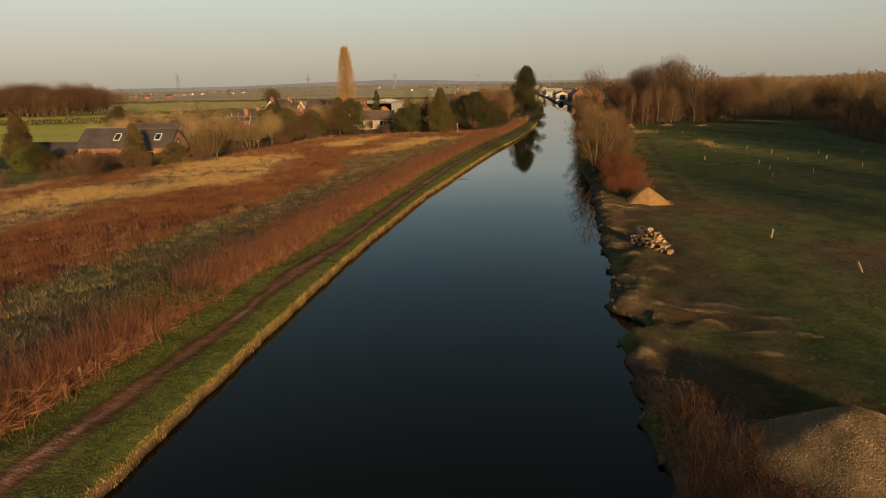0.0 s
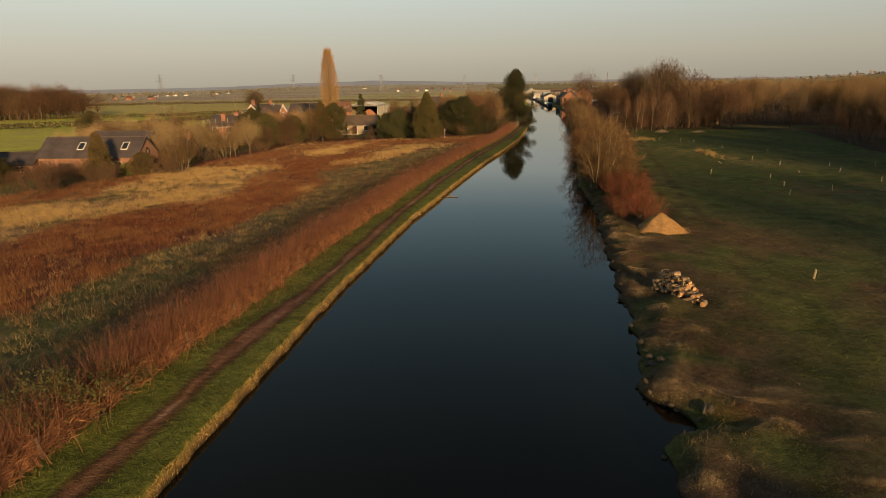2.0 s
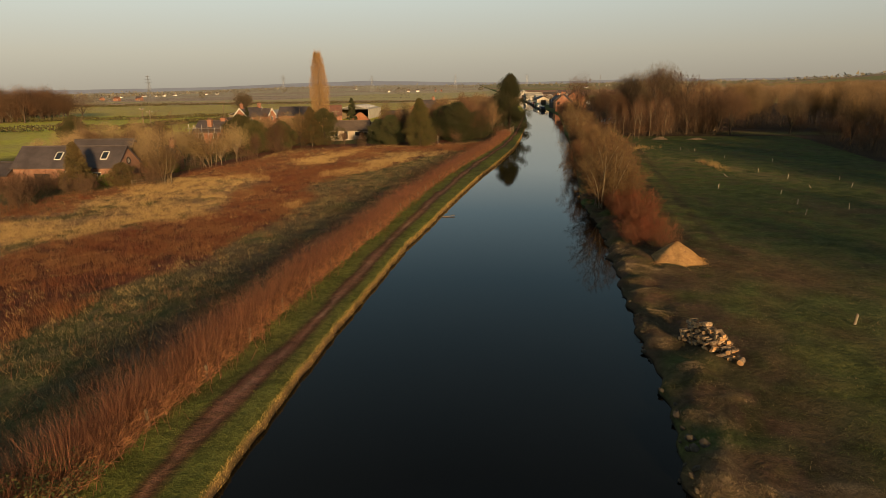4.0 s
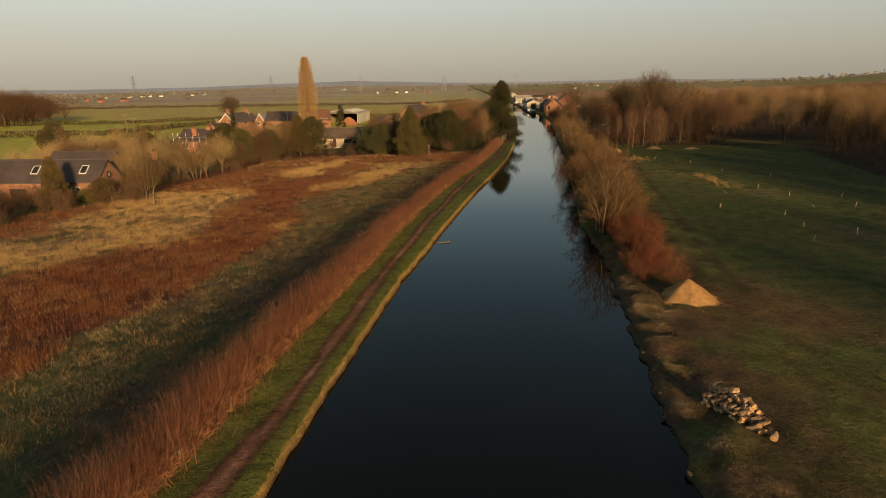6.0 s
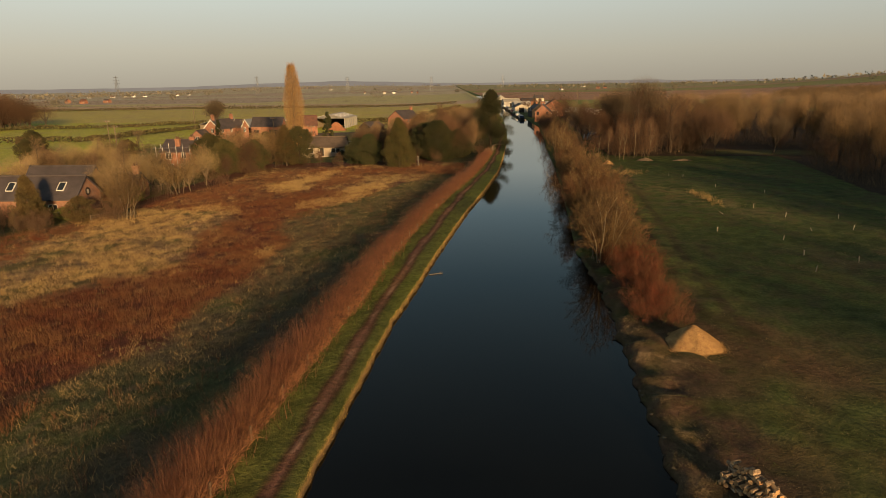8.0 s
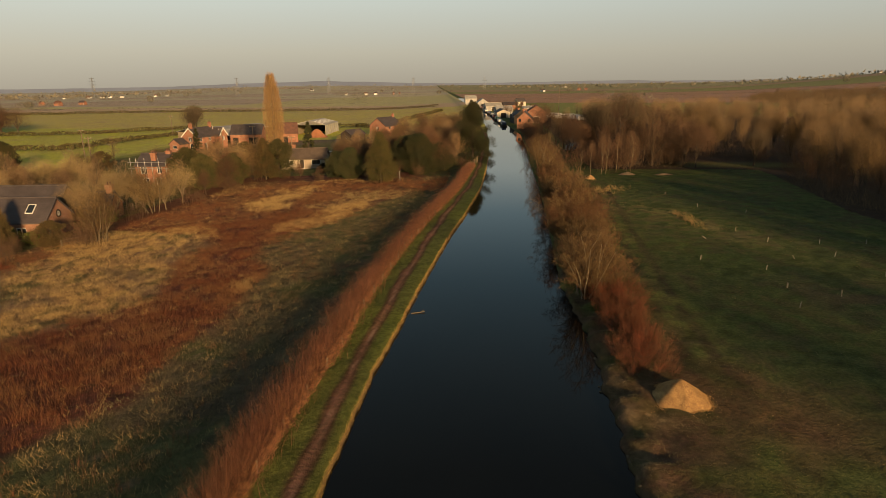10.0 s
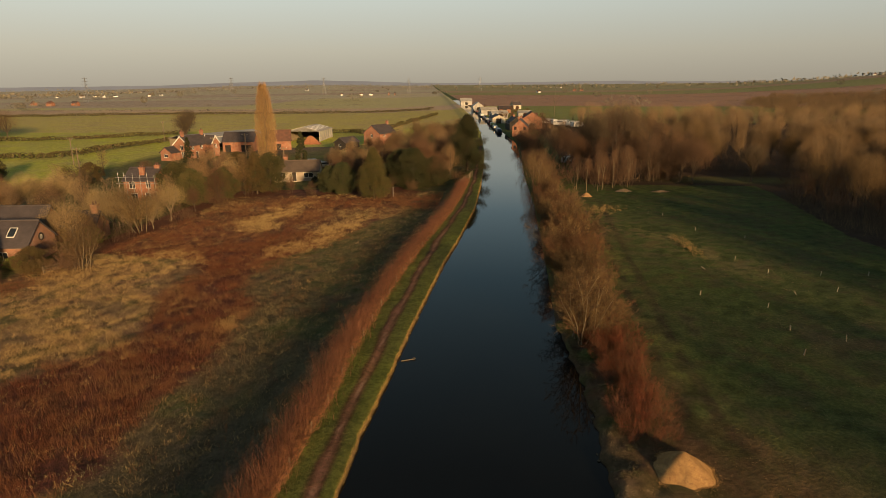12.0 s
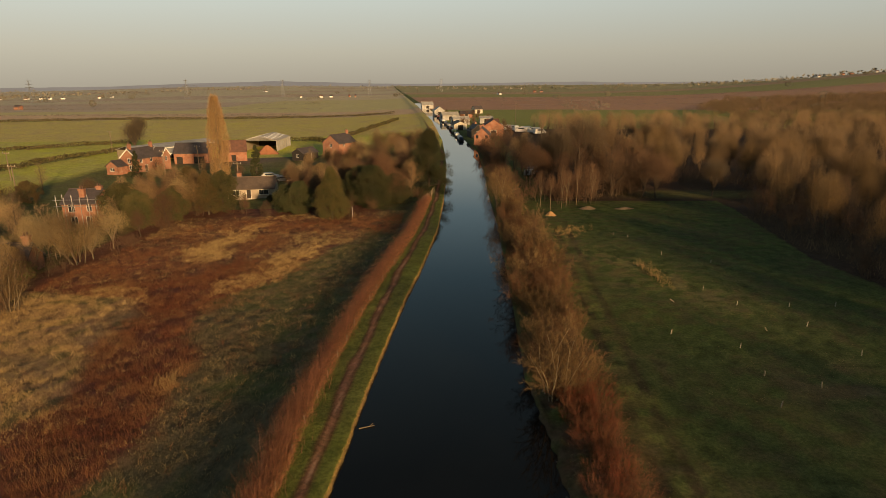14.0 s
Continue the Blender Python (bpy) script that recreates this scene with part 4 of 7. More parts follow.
plant_tree("garden_tree", pale_tree, -54.0, 95.0, "small bare tree with pale spreading branches", size=0.92)
plant_tree("garden_tree", pale_tree, -50.8, 77.8, "bare many-stemmed tree with olive twigs beside a fence", size=0.92, turn=75)
for x, y, s in ((-56, 103, 0.75), (-59, 106, 0.8), (-62, 101, 0.85), (-53, 109, 0.6), (-58, 111, 0.7), (-63, 96, 0.75), (-68, 103, 0.8), (-75, 112, 0.85), (-84, 118, 0.8), (-58, 141, 0.75), (-68, 131, 0.7), (-80, 140, 0.8), (-97, 150, 0.85), (-25, 145, 0.9), (-22, 154, 0.95), (-26, 163, 0.9), (-20, 148, 1.0), (-31, 157, 0.8), (-41, 123, 0.8), (-37, 122, 0.85), (-43, 126, 0.7), (-29, 125, 0.9), (-26, 128, 0.8), (-33, 127, 0.8), (-23, 136, 0.9),
                (-17.5, 138, 0.95), (-13, 136, 0.8), (-15, 146, 0.9), (-18, 158, 0.95), (-14, 166, 0.9), (-12, 134, 0.7), (-27, 140, 0.8), (-66, 92, 0.85), (-72, 94, 0.8), (-79, 100, 0.85), (-88, 108, 0.8), (-63, 105, 0.7), (-52, 116, 0.7), (-33, 132, 0.85), (-30, 145, 0.8), (-17, 176, 0.85), (-12.5, 180, 0.8), (-11, 152, 0.8), (-10.2, 164, 0.7)):
    plant_tree("bare_tree", lr.choice(poles + wood_domes * 2), x, y, "bare brown winter tree in a farm boundary", group="bare trees by the farm", size=s * lr.uniform(0.85, 1.1), turn=lr.uniform(0, 360))
gt = random.Random(44)
for x0, x1, y0, y1, n, lo, hi in ((-66, -50, 122, 140, 24, 0.55, 0.85), (-64, -53, 84, 112, 20, 0.5, 0.8), (-90, -66, 92, 116, 16, 0.6, 0.85), (-35, -12, 126, 150, 22, 0.6, 0.95), (-44, -30, 148, 190, 12, 0.5, 0.7), (-30, -10, 146, 215, 50, 0.75, 1.05), (-84, -62, 142, 172, 14, 0.45, 0.7)):
    for i in range(n):
        x, y = gt.uniform(x0, x1), gt.uniform(y0, y1)
        if abs(x + 67.2) < 5 and abs(y - 119.4) < 6 or abs(x + 46.2) < 8 and y < 146 and y > 126:
            continue
        plant_tree("bare_tree", gt.choice(tan_domes if x < -52 and y < 118 else wood_domes + wood_poles + tan_domes[:1]), x, y, "bare bushy winter tree among the farm gardens", group="bare trees by the farm", size=gt.uniform(lo, hi), turn=gt.uniform(0, 360))
for i in range(62):
    x, y = (lr.uniform(-68, -48), lr.uniform(110, 124)) if i >= 40 else ((lr.uniform(-50, -10), lr.uniform(119, 131)) if i < 18 else (lr.uniform(-60, -50), lr.uniform(76, 116)) if i < 30 else (lr.uniform(-66, -54), lr.uniform(50, 70)))
    if x > along(HEDGE_LINE, y) - 2:
        continue
    plant_tree("bush", lr.choice(brown_bushes), x, y, "bare brown thicket at the field's edge", category="bush", group="thickets round the field", size=lr.uniform(0.45, 0.85), turn=lr.uniform(0, 360))
plant_tree("field_tree", big_oaks[0], -122.9, 238, "bare round-headed tree beside the farm", size=0.95)
for i in range(28):
    plant_tree("bush", lr.choice(brown_bushes), lr.uniform(-76, -55), lr.uniform(69, 76), "bare brown scrub before a brick barn", category="bush", group="scrub before the barn", size=lr.uniform(0.4, 0.75), turn=lr.uniform(0, 360))
plant_tree("field_tree", big_oaks[1], -146, 285, "bare round-headed tree in a field hedge", size=0.85)
for i in range(250):
    t = lr.random()
    x, y = -312 + 104 * t + lr.uniform(-8, 4), 150 + 80 * t + lr.uniform(0, 22)
    plant_tree("copse_tree", lr.choice(copse_trees), x, y, "bare tree of a small field wood", group="field wood", size=lr.uniform(1.15, 1.6), turn=lr.uniform(0, 360))

# right bank: a strip of bare bushes, then red stems beside the heap
rr = random.Random(8)
for i in range(64):
    y = 56.5 + i * 0.95
    x = float(right_edge(y)) + rr.uniform(1.5, 4.4)
    s = (0.85 + 0.35 * math.sin((y - 56) / 62 * 3.14)) * rr.uniform(0.6, 0.86) * (0.85 if y > 96 else 1)
    plant_tree("bush", rr.choice(bushes if rr.random() < 0.75 else brown_bushes), x, y, "bare twiggy bush on the canal bank", category="bush", group="bank bushes", size=s, turn=rr.uniform(0, 360))
for i in range(40):
    y = 118 + i * 2.5
    plant_tree("bush", rr.choice(brown_bushes), float(right_edge(y)) + rr.uniform(1.2, 4.5), y + rr.uniform(-1.5, 1.5), "bare brown bush along the far canal bank", category="bush", group="far bank bushes", size=rr.uniform(0.7, 1.15), turn=rr.uniform(0, 360))
plant_tree("willow_bush", pale_tree, 3.2, 56.6, "bare willow bush with pale crooked stems over the water", category="bush", size=0.85, turn=20)
plant_tree("willow_tree", pale_tree, 4.3, 116.8, "bare pale willow at the water's edge", size=1.05, turn=200)
for i in range(54):
    y = 44.2 + i * 0.255
    x = 5.0 + rr.uniform(-1.1, 1.1)
    plant_tree("red_bush", rr.choice(red_bushes), x, y, "thicket of red winter stems beside the heap", category="bush", group="red-stemmed thicket", size=rr.uniform(0.38, 0.58) * (0.75 + 0.008 * i), turn=rr.uniform(0, 360))

# right: the wood round the pasture
for x, y, s in ((11.2, 120.3, 0.72), (12.7, 118.6, 0.68), (14.8, 119.8, 0.75), (15.7, 120.6, 0.78), (17.9, 122.8, 0.78), (20.7, 123.8, 0.8), (17.2, 132.6, 0.8), (20, 130, 0.85), (23.5, 135, 0.85), (25, 133, 0.9), (27.5, 135.5, 0.82), (30, 137, 0.8), (22, 138, 0.95), (28.5, 140, 0.95)):
    plant_tree("birch_tree", rr.choice(birches), x, y, "slender bare birch with a pale stem", group="birches by the pasture", size=s, turn=rr.uniform(0, 360))
for i in range(34):
    x = rr.uniform(11, 33)
    y = 123.5 + max(0.0, x - 21) * 0.75 + rr.uniform(0, 9)
    plant_tree("bush", rr.choice(brown_bushes), x, y, "bare brown thicket among the birches", category="bush", group="thicket at the pasture's end", size=rr.uniform(0.7, 1.35), turn=rr.uniform(0, 360))
plant_tree("ash_tree", big_oaks[0], 25.0, 154, "large bare round-headed ash above the wood", size=1.18, turn=30)
plant_tree("ash_tree", big_oaks[1], 18, 147, "large bare ash above the wood", size=1.0, turn=130)
plant_tree("alder_tree", wood_domes[0], 7.4, 157, "thin bare alder behind the bank bushes", size=1.4, turn=10, tall=1.06)
plant_tree("alder_tree", wood_domes[1], 12, 140, "thin bare alder behind the bank bushes", size=1.15, turn=80)
plant_tree("pasture_tree", big_oaks[1], 45, 131, "bare tree with pale branches at the pasture's corner", size=0.6, turn=210)
def sunny(x, y):
    """Gaps in the unseen trees where low sun reaches heaps and middle pasture."""
    return abs((x - 21) * 0.883 + (y - 79) * 0.469) < 4.2 or abs((x - 7.3) * 0.883 + (y - 11.0) * 0.469) < 0.6


def reach(x, y):
    """Lowers the unseen trees so that their shade ends short of the canal."""
    return min(1.08, max(0.3, (x - 8) * 0.026)) if y < 60 else 1.0


def wooded(x, y):
    edge = 46 if y < 70 else float(np.interp(y, [70, 84, 97, 112, 122, 128], [43, 42.5, 41, 42, 52, 60]))
    return (x > edge and y < 128) or (128 <= y < 153 and (x > 54 or x < 35) and x > 14) or (y >= 153 and x > 9 + (y - 142) * 0.12) or (146 < y < 221 and x > float(right_edge(y)) + 1.8)


count, deep_and_shade_trunks, deep_and_shade_crowns = 0, [], []
while count < 680:
    x, y = rr.uniform(7, 190), rr.uniform(-10, 300)
    if not wooded(x, y) or (y > 190 and x < 30) or x > 60 + 0.5 * max(0, y) or (y < 60 and (x > 75 or sunny(x, y))):
        continue
    near = 66 < y < 175 and x < 90
    if not near and rr.random() < 0.3:
        continue
    dense = x > 38 or y > 150
    pick, size, turn = rr.choice(wood_poles if x > 38 else wood_poles * 2 + wood_domes if dense else oaks[:2] + wood_domes * 3), rr.uniform(0.82, 1.12), rr.uniform(0, 360)
    if near or (y > 66 and x < 70 and y < 230):
        plant_tree("wood_tree", pick, x, y, "bare brown tree of a dense young wood", group="wood beside the pasture", size=size, turn=turn)
    else:
        pick = rr.choice(back_trees)
        size *= reach(x, y)
        m = pose(x, y, land_at(x, y), 0, 0, turn) @ Matrix.Diagonal((max(size, 0.9), max(size, 0.9), size, 1))
        deep_and_shade_trunks.append((pick[0], m))
        deep_and_shade_crowns.append((pick[1], m))
    count += 1
# unseen trees added right of and behind the camera to shade the pasture
for a0, a1, b0, b1, lo, hi, n in ((33, 59, -14, 10, 0.9, 1.15, 30), (61, 67, -22, -6, 0.9, 1.05, 12), (67, 90, -26, -6, 1.25, 1.5, 40)):
    for i in range(n):
        across, back = rr.uniform(a0, a1), rr.uniform(b0, b1)
        x, y = 0.875 * across + 0.485 * back, 0.485 * across - 0.875 * back
        low = 0.62 if sunny(x, y) else 1.0
        m = pose(x, y, land_at(x, y), 0, 0, rr.uniform(0, 360)) @ Matrix.Diagonal((1.1, 1.1, rr.uniform(lo, hi) * low, 1))
        pick = rr.choice(back_trees)
        deep_and_shade_trunks.append((pick[0], m))
        deep_and_shade_crowns.append((pick[1], m))
rng_u = np.random.default_rng(19)
ux, uy = scatter(rng_u, 42000, 12, 110, 66, 200, lambda a, b: np.array([wooded(p, q) for p, q in zip(a, b)]) * np.interp(a, [40, 70, 110], [0.8, 0.35, 0.2]))
upos = np.stack([ux, uy, land(ux, uy)], axis=1)
uh = rng_u.uniform(0.6, 2.4, len(ux)) * (0.5 + value_noise(ux, uy, 5, 91))
stuff("undergrowth", *blades(upos, uh, rng_u.uniform(0.012, 0.035, len(ux)), uh * rng_u.uniform(0.2, 0.9, len(ux)), rng_u), TWIG, "brown twiggy undergrowth beneath the wood", "woods")
# unseen trees added beside the canal behind the camera to shade the bank
for i in range(78):
    across, back = rr.uniform(4.5, 17.8), rr.uniform(42, 64)
    x, y = 0.875 * across + 0.485 * back, 0.485 * across - 0.875 * back
    if abs(across - 12.3) < 2.3:
        continue
    m = pose(x, y, land_at(x, y), 0, 0, rr.uniform(0, 360)) @ Matrix.Diagonal((1.0, 1.0, rr.uniform(1.05, 1.35), 1))
    pick = rr.choice(back_trees)
    deep_and_shade_trunks.append((pick[0], m))
    deep_and_shade_crowns.append((pick[1], m))
stuff("deep_wood_trunk", *joined(deep_and_shade_trunks), BARK, "crowded trunks of the wood's inner trees", "woods")
stuff("deep_wood_crown", *joined(deep_and_shade_crowns), TWIG, "crowded brown crowns of the wood's inner trees", "woods")
for i in range(26):
    y = rr.uniform(74, 190)
    x = float(np.interp(y, [70, 84, 97, 112, 122, 128, 142, 190], [42, 41.5, 40, 41, 52, 56, 40, 20])) + rr.uniform(0, 14 if y < 128 else 55)
    plant_tree("bush", rr.choice(brown_bushes), x, y, "bare brown undergrowth at the wood's edge", category="bush", group="wood undergrowth", size=rr.uniform(0.7, 1.25), turn=rr.uniform(0, 360))

# ---- the hedge along the towpath ----
def build_hedge():
    rng = np.random.default_rng(3)
    n = 46000
    y = np.concatenate([rng.uniform(-6, 128, 30000), rng.uniform(2, 38, n - 30000)])
    off = rng.normal(0.95, 0.48, n) * (1 + 0.35 * (1 - smooth(y, 20, 40)))
    x = along(HEDGE_LINE, y) - off
    h = (1.25 + 0.5 * value_noise(x, y, 4.0, 31) + 0.25 * value_noise(x, y, 0.8, 33)) * rng.uniform(0.4, 1.08, n) ** 1.6 * (1 - 0.3 * np.minimum(np.abs(off - 0.95), 1.2))
    h = h * (1 + 0.3 * (1 - smooth(y, 22, 42)))
    h = h * (1 + 0.2 * smooth(y, 30, 45) * (1 - smooth(y, 85, 105)))
    gap = np.exp(-((y - 17.6) / 1.0) ** 2)
    k = rng.uniform(0, 1, n) > gap * 0.7
    pos = np.stack([x, y, land(x, y)], axis=1)[k]
    v, f = blades(pos, h[k], rng.uniform(0.005, 0.012, k.sum()), h[k] * rng.uniform(0.05, 0.6, k.sum()), rng)
    # short side twigs, at all angles
    n2 = 36000
    y2 = rng.uniform(-6, 128, n2)
    x2 = along(HEDGE_LINE, y2) - rng.normal(0.72, 0.36, n2)
    p2 = np.stack([x2, y2, land(x2, y2) + rng.uniform(0.1, 1.0, n2)], axis=1)
    d2 = rng.normal(0, 1, (n2, 3)) * np.array((1, 1, 0.6)) + np.array((0, 0, 0.5))
    d2 *= (rng.uniform(0.15, 0.42, n2) / np.linalg.norm(d2, axis=1))[:, None]
    s2 = np.cross(d2, rng.normal(0, 1, (n2, 3)))
    s2 *= (rng.uniform(0.003, 0.006, n2) / np.linalg.norm(s2, axis=1))[:, None]
    v2 = np.stack([p2 - s2, p2 + s2, p2 + d2], axis=1).reshape(-1, 3)
    f = np.concatenate([f, np.arange(3 * n2).reshape(-1, 3) + len(v)])
    v = np.concatenate([v, v2])
    hedge = stuff("hedge", v, f, HEDGE, "long clipped hedge of bare red-brown shoots beside the towpath", "hedge")
    n3 = 9000
    y3 = np.concatenate([rng.uniform(-6, 128, 4000), rng.uniform(4, 60, n3 - 4000)])
    y3 = y3 + 0.35 * np.sin(y3 * 5.1)
    x3 = along(HEDGE_LINE, y3) - rng.normal(0.9, 0.5, n3)
    h3 = rng.uniform(0.9, 1.9, n3) * (0.75 + 0.5 * value_noise(x3, y3, 2.6, 35))
    v3, f3 = blades(np.stack([x3, y3, land(x3, y3)], axis=1), h3, rng.uniform(0.01, 0.022, n3), h3 * rng.uniform(0.05, 0.6, n3), rng)
    stuff("hedge_shoot", v3, f3, SHOOT, "taller pale shoots standing out of the hedge", "hedge")
    # laid, interwoven stems along its foot on the path side
    n = 84000
    y = np.concatenate([rng.uniform(-6, 128, 54000), rng.uniform(5, 50, n - 54000)])
    x = along(HEDGE_LINE, y) - rng.uniform(-0.05, 1.0, n)
    z = land(x, y) + rng.uniform(0.02, 0.75, n) * rng.uniform(0.3, 1, n)
    p = np.stack([x, y, z], axis=1)
    d = np.stack([rng.normal(0, 0.18, n), rng.choice([-1, 1], n, p=[0.3, 0.7]) * rng.uniform(0.12, 0.5, n), rng.normal(0.14, 0.2, n)], axis=1)
    side = np.stack([np.zeros(n), np.zeros(n), rng.uniform(0.004, 0.011, n)], axis=1) + rng.normal(0, 0.003, (n, 3))
    v = np.stack([p - side, p + side, p + d], axis=1).reshape(-1, 3)
    ob = stuff("hedge_foot", v, np.arange(3 * n).reshape(-1, 3), HEDGE_LAID, "laid orange-brown stems woven along the hedge's foot", "hedge")
    return hedge, ob


build_hedge()
bramble = leafy(88, 1.15, 1.5, 7000, 0.065, egg, 0.03, BARK, LEAF, clumps=130)
plant_tree("bramble", bramble, -14.3, 17.6, "green bramble and ivy clump grown through the hedge", category="bush", size=1.1)
plant_tree("bramble", bramble, -13.9, 19.0, "green bramble and ivy clump grown through the hedge", category="bush", size=0.75, turn=90)

# ---- rough field on the left ----
def field_masks(x, y):
    n1, n2 = value_noise(x, y, 7, 41), value_noise(x, y, 2.2, 42)
    west = -x
    ok = (x < along(HEDGE_LINE, y) - 1.6) & (x > np.interp(y, [0, 40, 60, 80, 100, 124], [-66, -66, -62, -53, -52, -52])) & (y < 121)
    warp_x = 5.5 * (value_noise(x, y, 5, 47) - 0.5) + 2.5 * (n2 - 0.5)
    warp_y = 7.0 * (value_noise(x, y, 6, 48) - 0.5) + 2.5 * (value_noise(x, y, 1.8, 49) - 0.5)

    def blob(cx, cy, rx, ry, turn=0.0):
        c, s = math.cos(radians(turn)), math.sin(radians(turn))
        k = min(1.0, rx / 3)
        dx, dy = x + k * warp_x - cx, y + k * warp_y - cy
        return np.exp(-(((dx * c + dy * s) / rx) ** 2 + ((-dx * s + dy * c) / ry) ** 2) ** 2)
    straw = np.clip(blob(-37.5, 102.5, 4.2, 9) + 0.9 * blob(-25.3, 92, 3.2, 10, -14) + blob(-25.2, 61, 0.9, 1.8) + 0.55 * blob(-47, 76, 10, 6, 20) + 0.6 * blob(-38, 55.5, 7, 4.5, 30) + 0.55 * blob(-47, 48, 7, 7)
                    + 0.4 * blob(-43, 66, 8, 7) + 0.35 * blob(-50, 34, 9, 7), 0, 1)
    strip, west_end = along(STRIP_LINE, y), along(RED_LINE, y)
    near = smooth(x + 2.5 * (n1 - 0.5), strip - 1.0, strip + 1.0)
    band = smooth(x + 3 * (n1 - 0.5), west_end - 1.2, west_end + 1.2) * (1 - smooth(y, 88, 95))
    red = np.clip(band - 0.5 * blob(-46, 86, 9, 3) + 0.6 * blob(-46, 97, 7, 10) + 0.7 * blob(-31, 113, 22, 5) + 0.8 * blob(-14.5, 110, 6, 8) + 0.6 * blob(-31, 100, 2.5, 8) + 0.9 * blob(-55, 60, 4.5, 32), 0, 1)
    near = near * (1 - smooth(y, 101, 107))
    return ok, straw * (1 - 0.93 * near), red * (1 - 0.95 * near), n1, n2


def build_field():
    rng = np.random.default_rng(7)

    def lay(name, n, chance, per, radius, lo, hi, width, lean, material, label, category="grass"):
        x, y = scatter(rng, n, -66, -12, 5, 121, lambda a, b: chance(a, b, *field_masks(a, b)))
        stuff(name, *tufts(rng, x, y, per, radius, lo, hi, width, lean), material, label, category)
    lay("dry_grass", 50000, lambda a, b, ok, st, rd, n1, n2: ok * np.clip(st * 1.25, 0, 1) * smooth(value_noise(a, b, 0.9, 44) + 0.5 * st, 0.3, 0.75), 20, 0.45, 0.18, 0.62, 0.017, 1.15, STRAW, "tall pale dry grass in patches")
    lay("russet_stems", 62000, lambda a, b, ok, st, rd, n1, n2: ok * np.clip(rd * (0.55 + 0.6 * n2), 0.02, 1) * smooth(value_noise(a, b, 1.2, 45), 0.1, 0.5) * (1 - 0.85 * st), 17, 0.42, 0.22, 0.8, 0.014, 0.75, RUSSET, "dead russet willowherb and dock stems", "weeds")
    lay("ochre_grass", 40000, lambda a, b, ok, st, rd, n1, n2: ok * np.clip(0.75 * smooth(n1 + 0.3 * n2, 0.4, 0.9) * (a < along(STRIP_LINE, b)) * (1 - rd), 0.13, 1) * (1 - 0.5 * st), 14, 0.38, 0.12, 0.42, 0.018, 1.2, OCHRE, "ochre rough grass tussocks")
    lay("rough_grass", 62000, lambda a, b, ok, st, rd, n1, n2: ok * (0.25 + 0.75 * (a > along(STRIP_LINE, b))) * (0.35 + value_noise(a, b, 0.9, 46)) * (1 - 0.75 * rd) * (1 - 0.7 * st), 10, 0.32, 0.08, 0.32, 0.02, 1.3, MIXGRASS, "flattened green and brown rough grass")
    lay("dead_stalks", 2600, lambda a, b, ok, st, rd, n1, n2: ok * (a > along(STRIP_LINE, b) - 3) * smooth(n2 + 0.4 * n1, 0.75, 1.0), 12, 0.3, 0.4, 1.1, 0.014, 0.4, DEADWEED, "dark dead weed stalks in the strip beside the hedge", "weeds")


build_field()


DOCKS = ((12.2, 103.5, 1.3, 1.6, 70), (14.5, 104.5, 1.0, 0.8, 20), (18.9, 83.5, 0.45, 2.2, 60), (18.2, 86.5, 0.4, 0.8, 15))


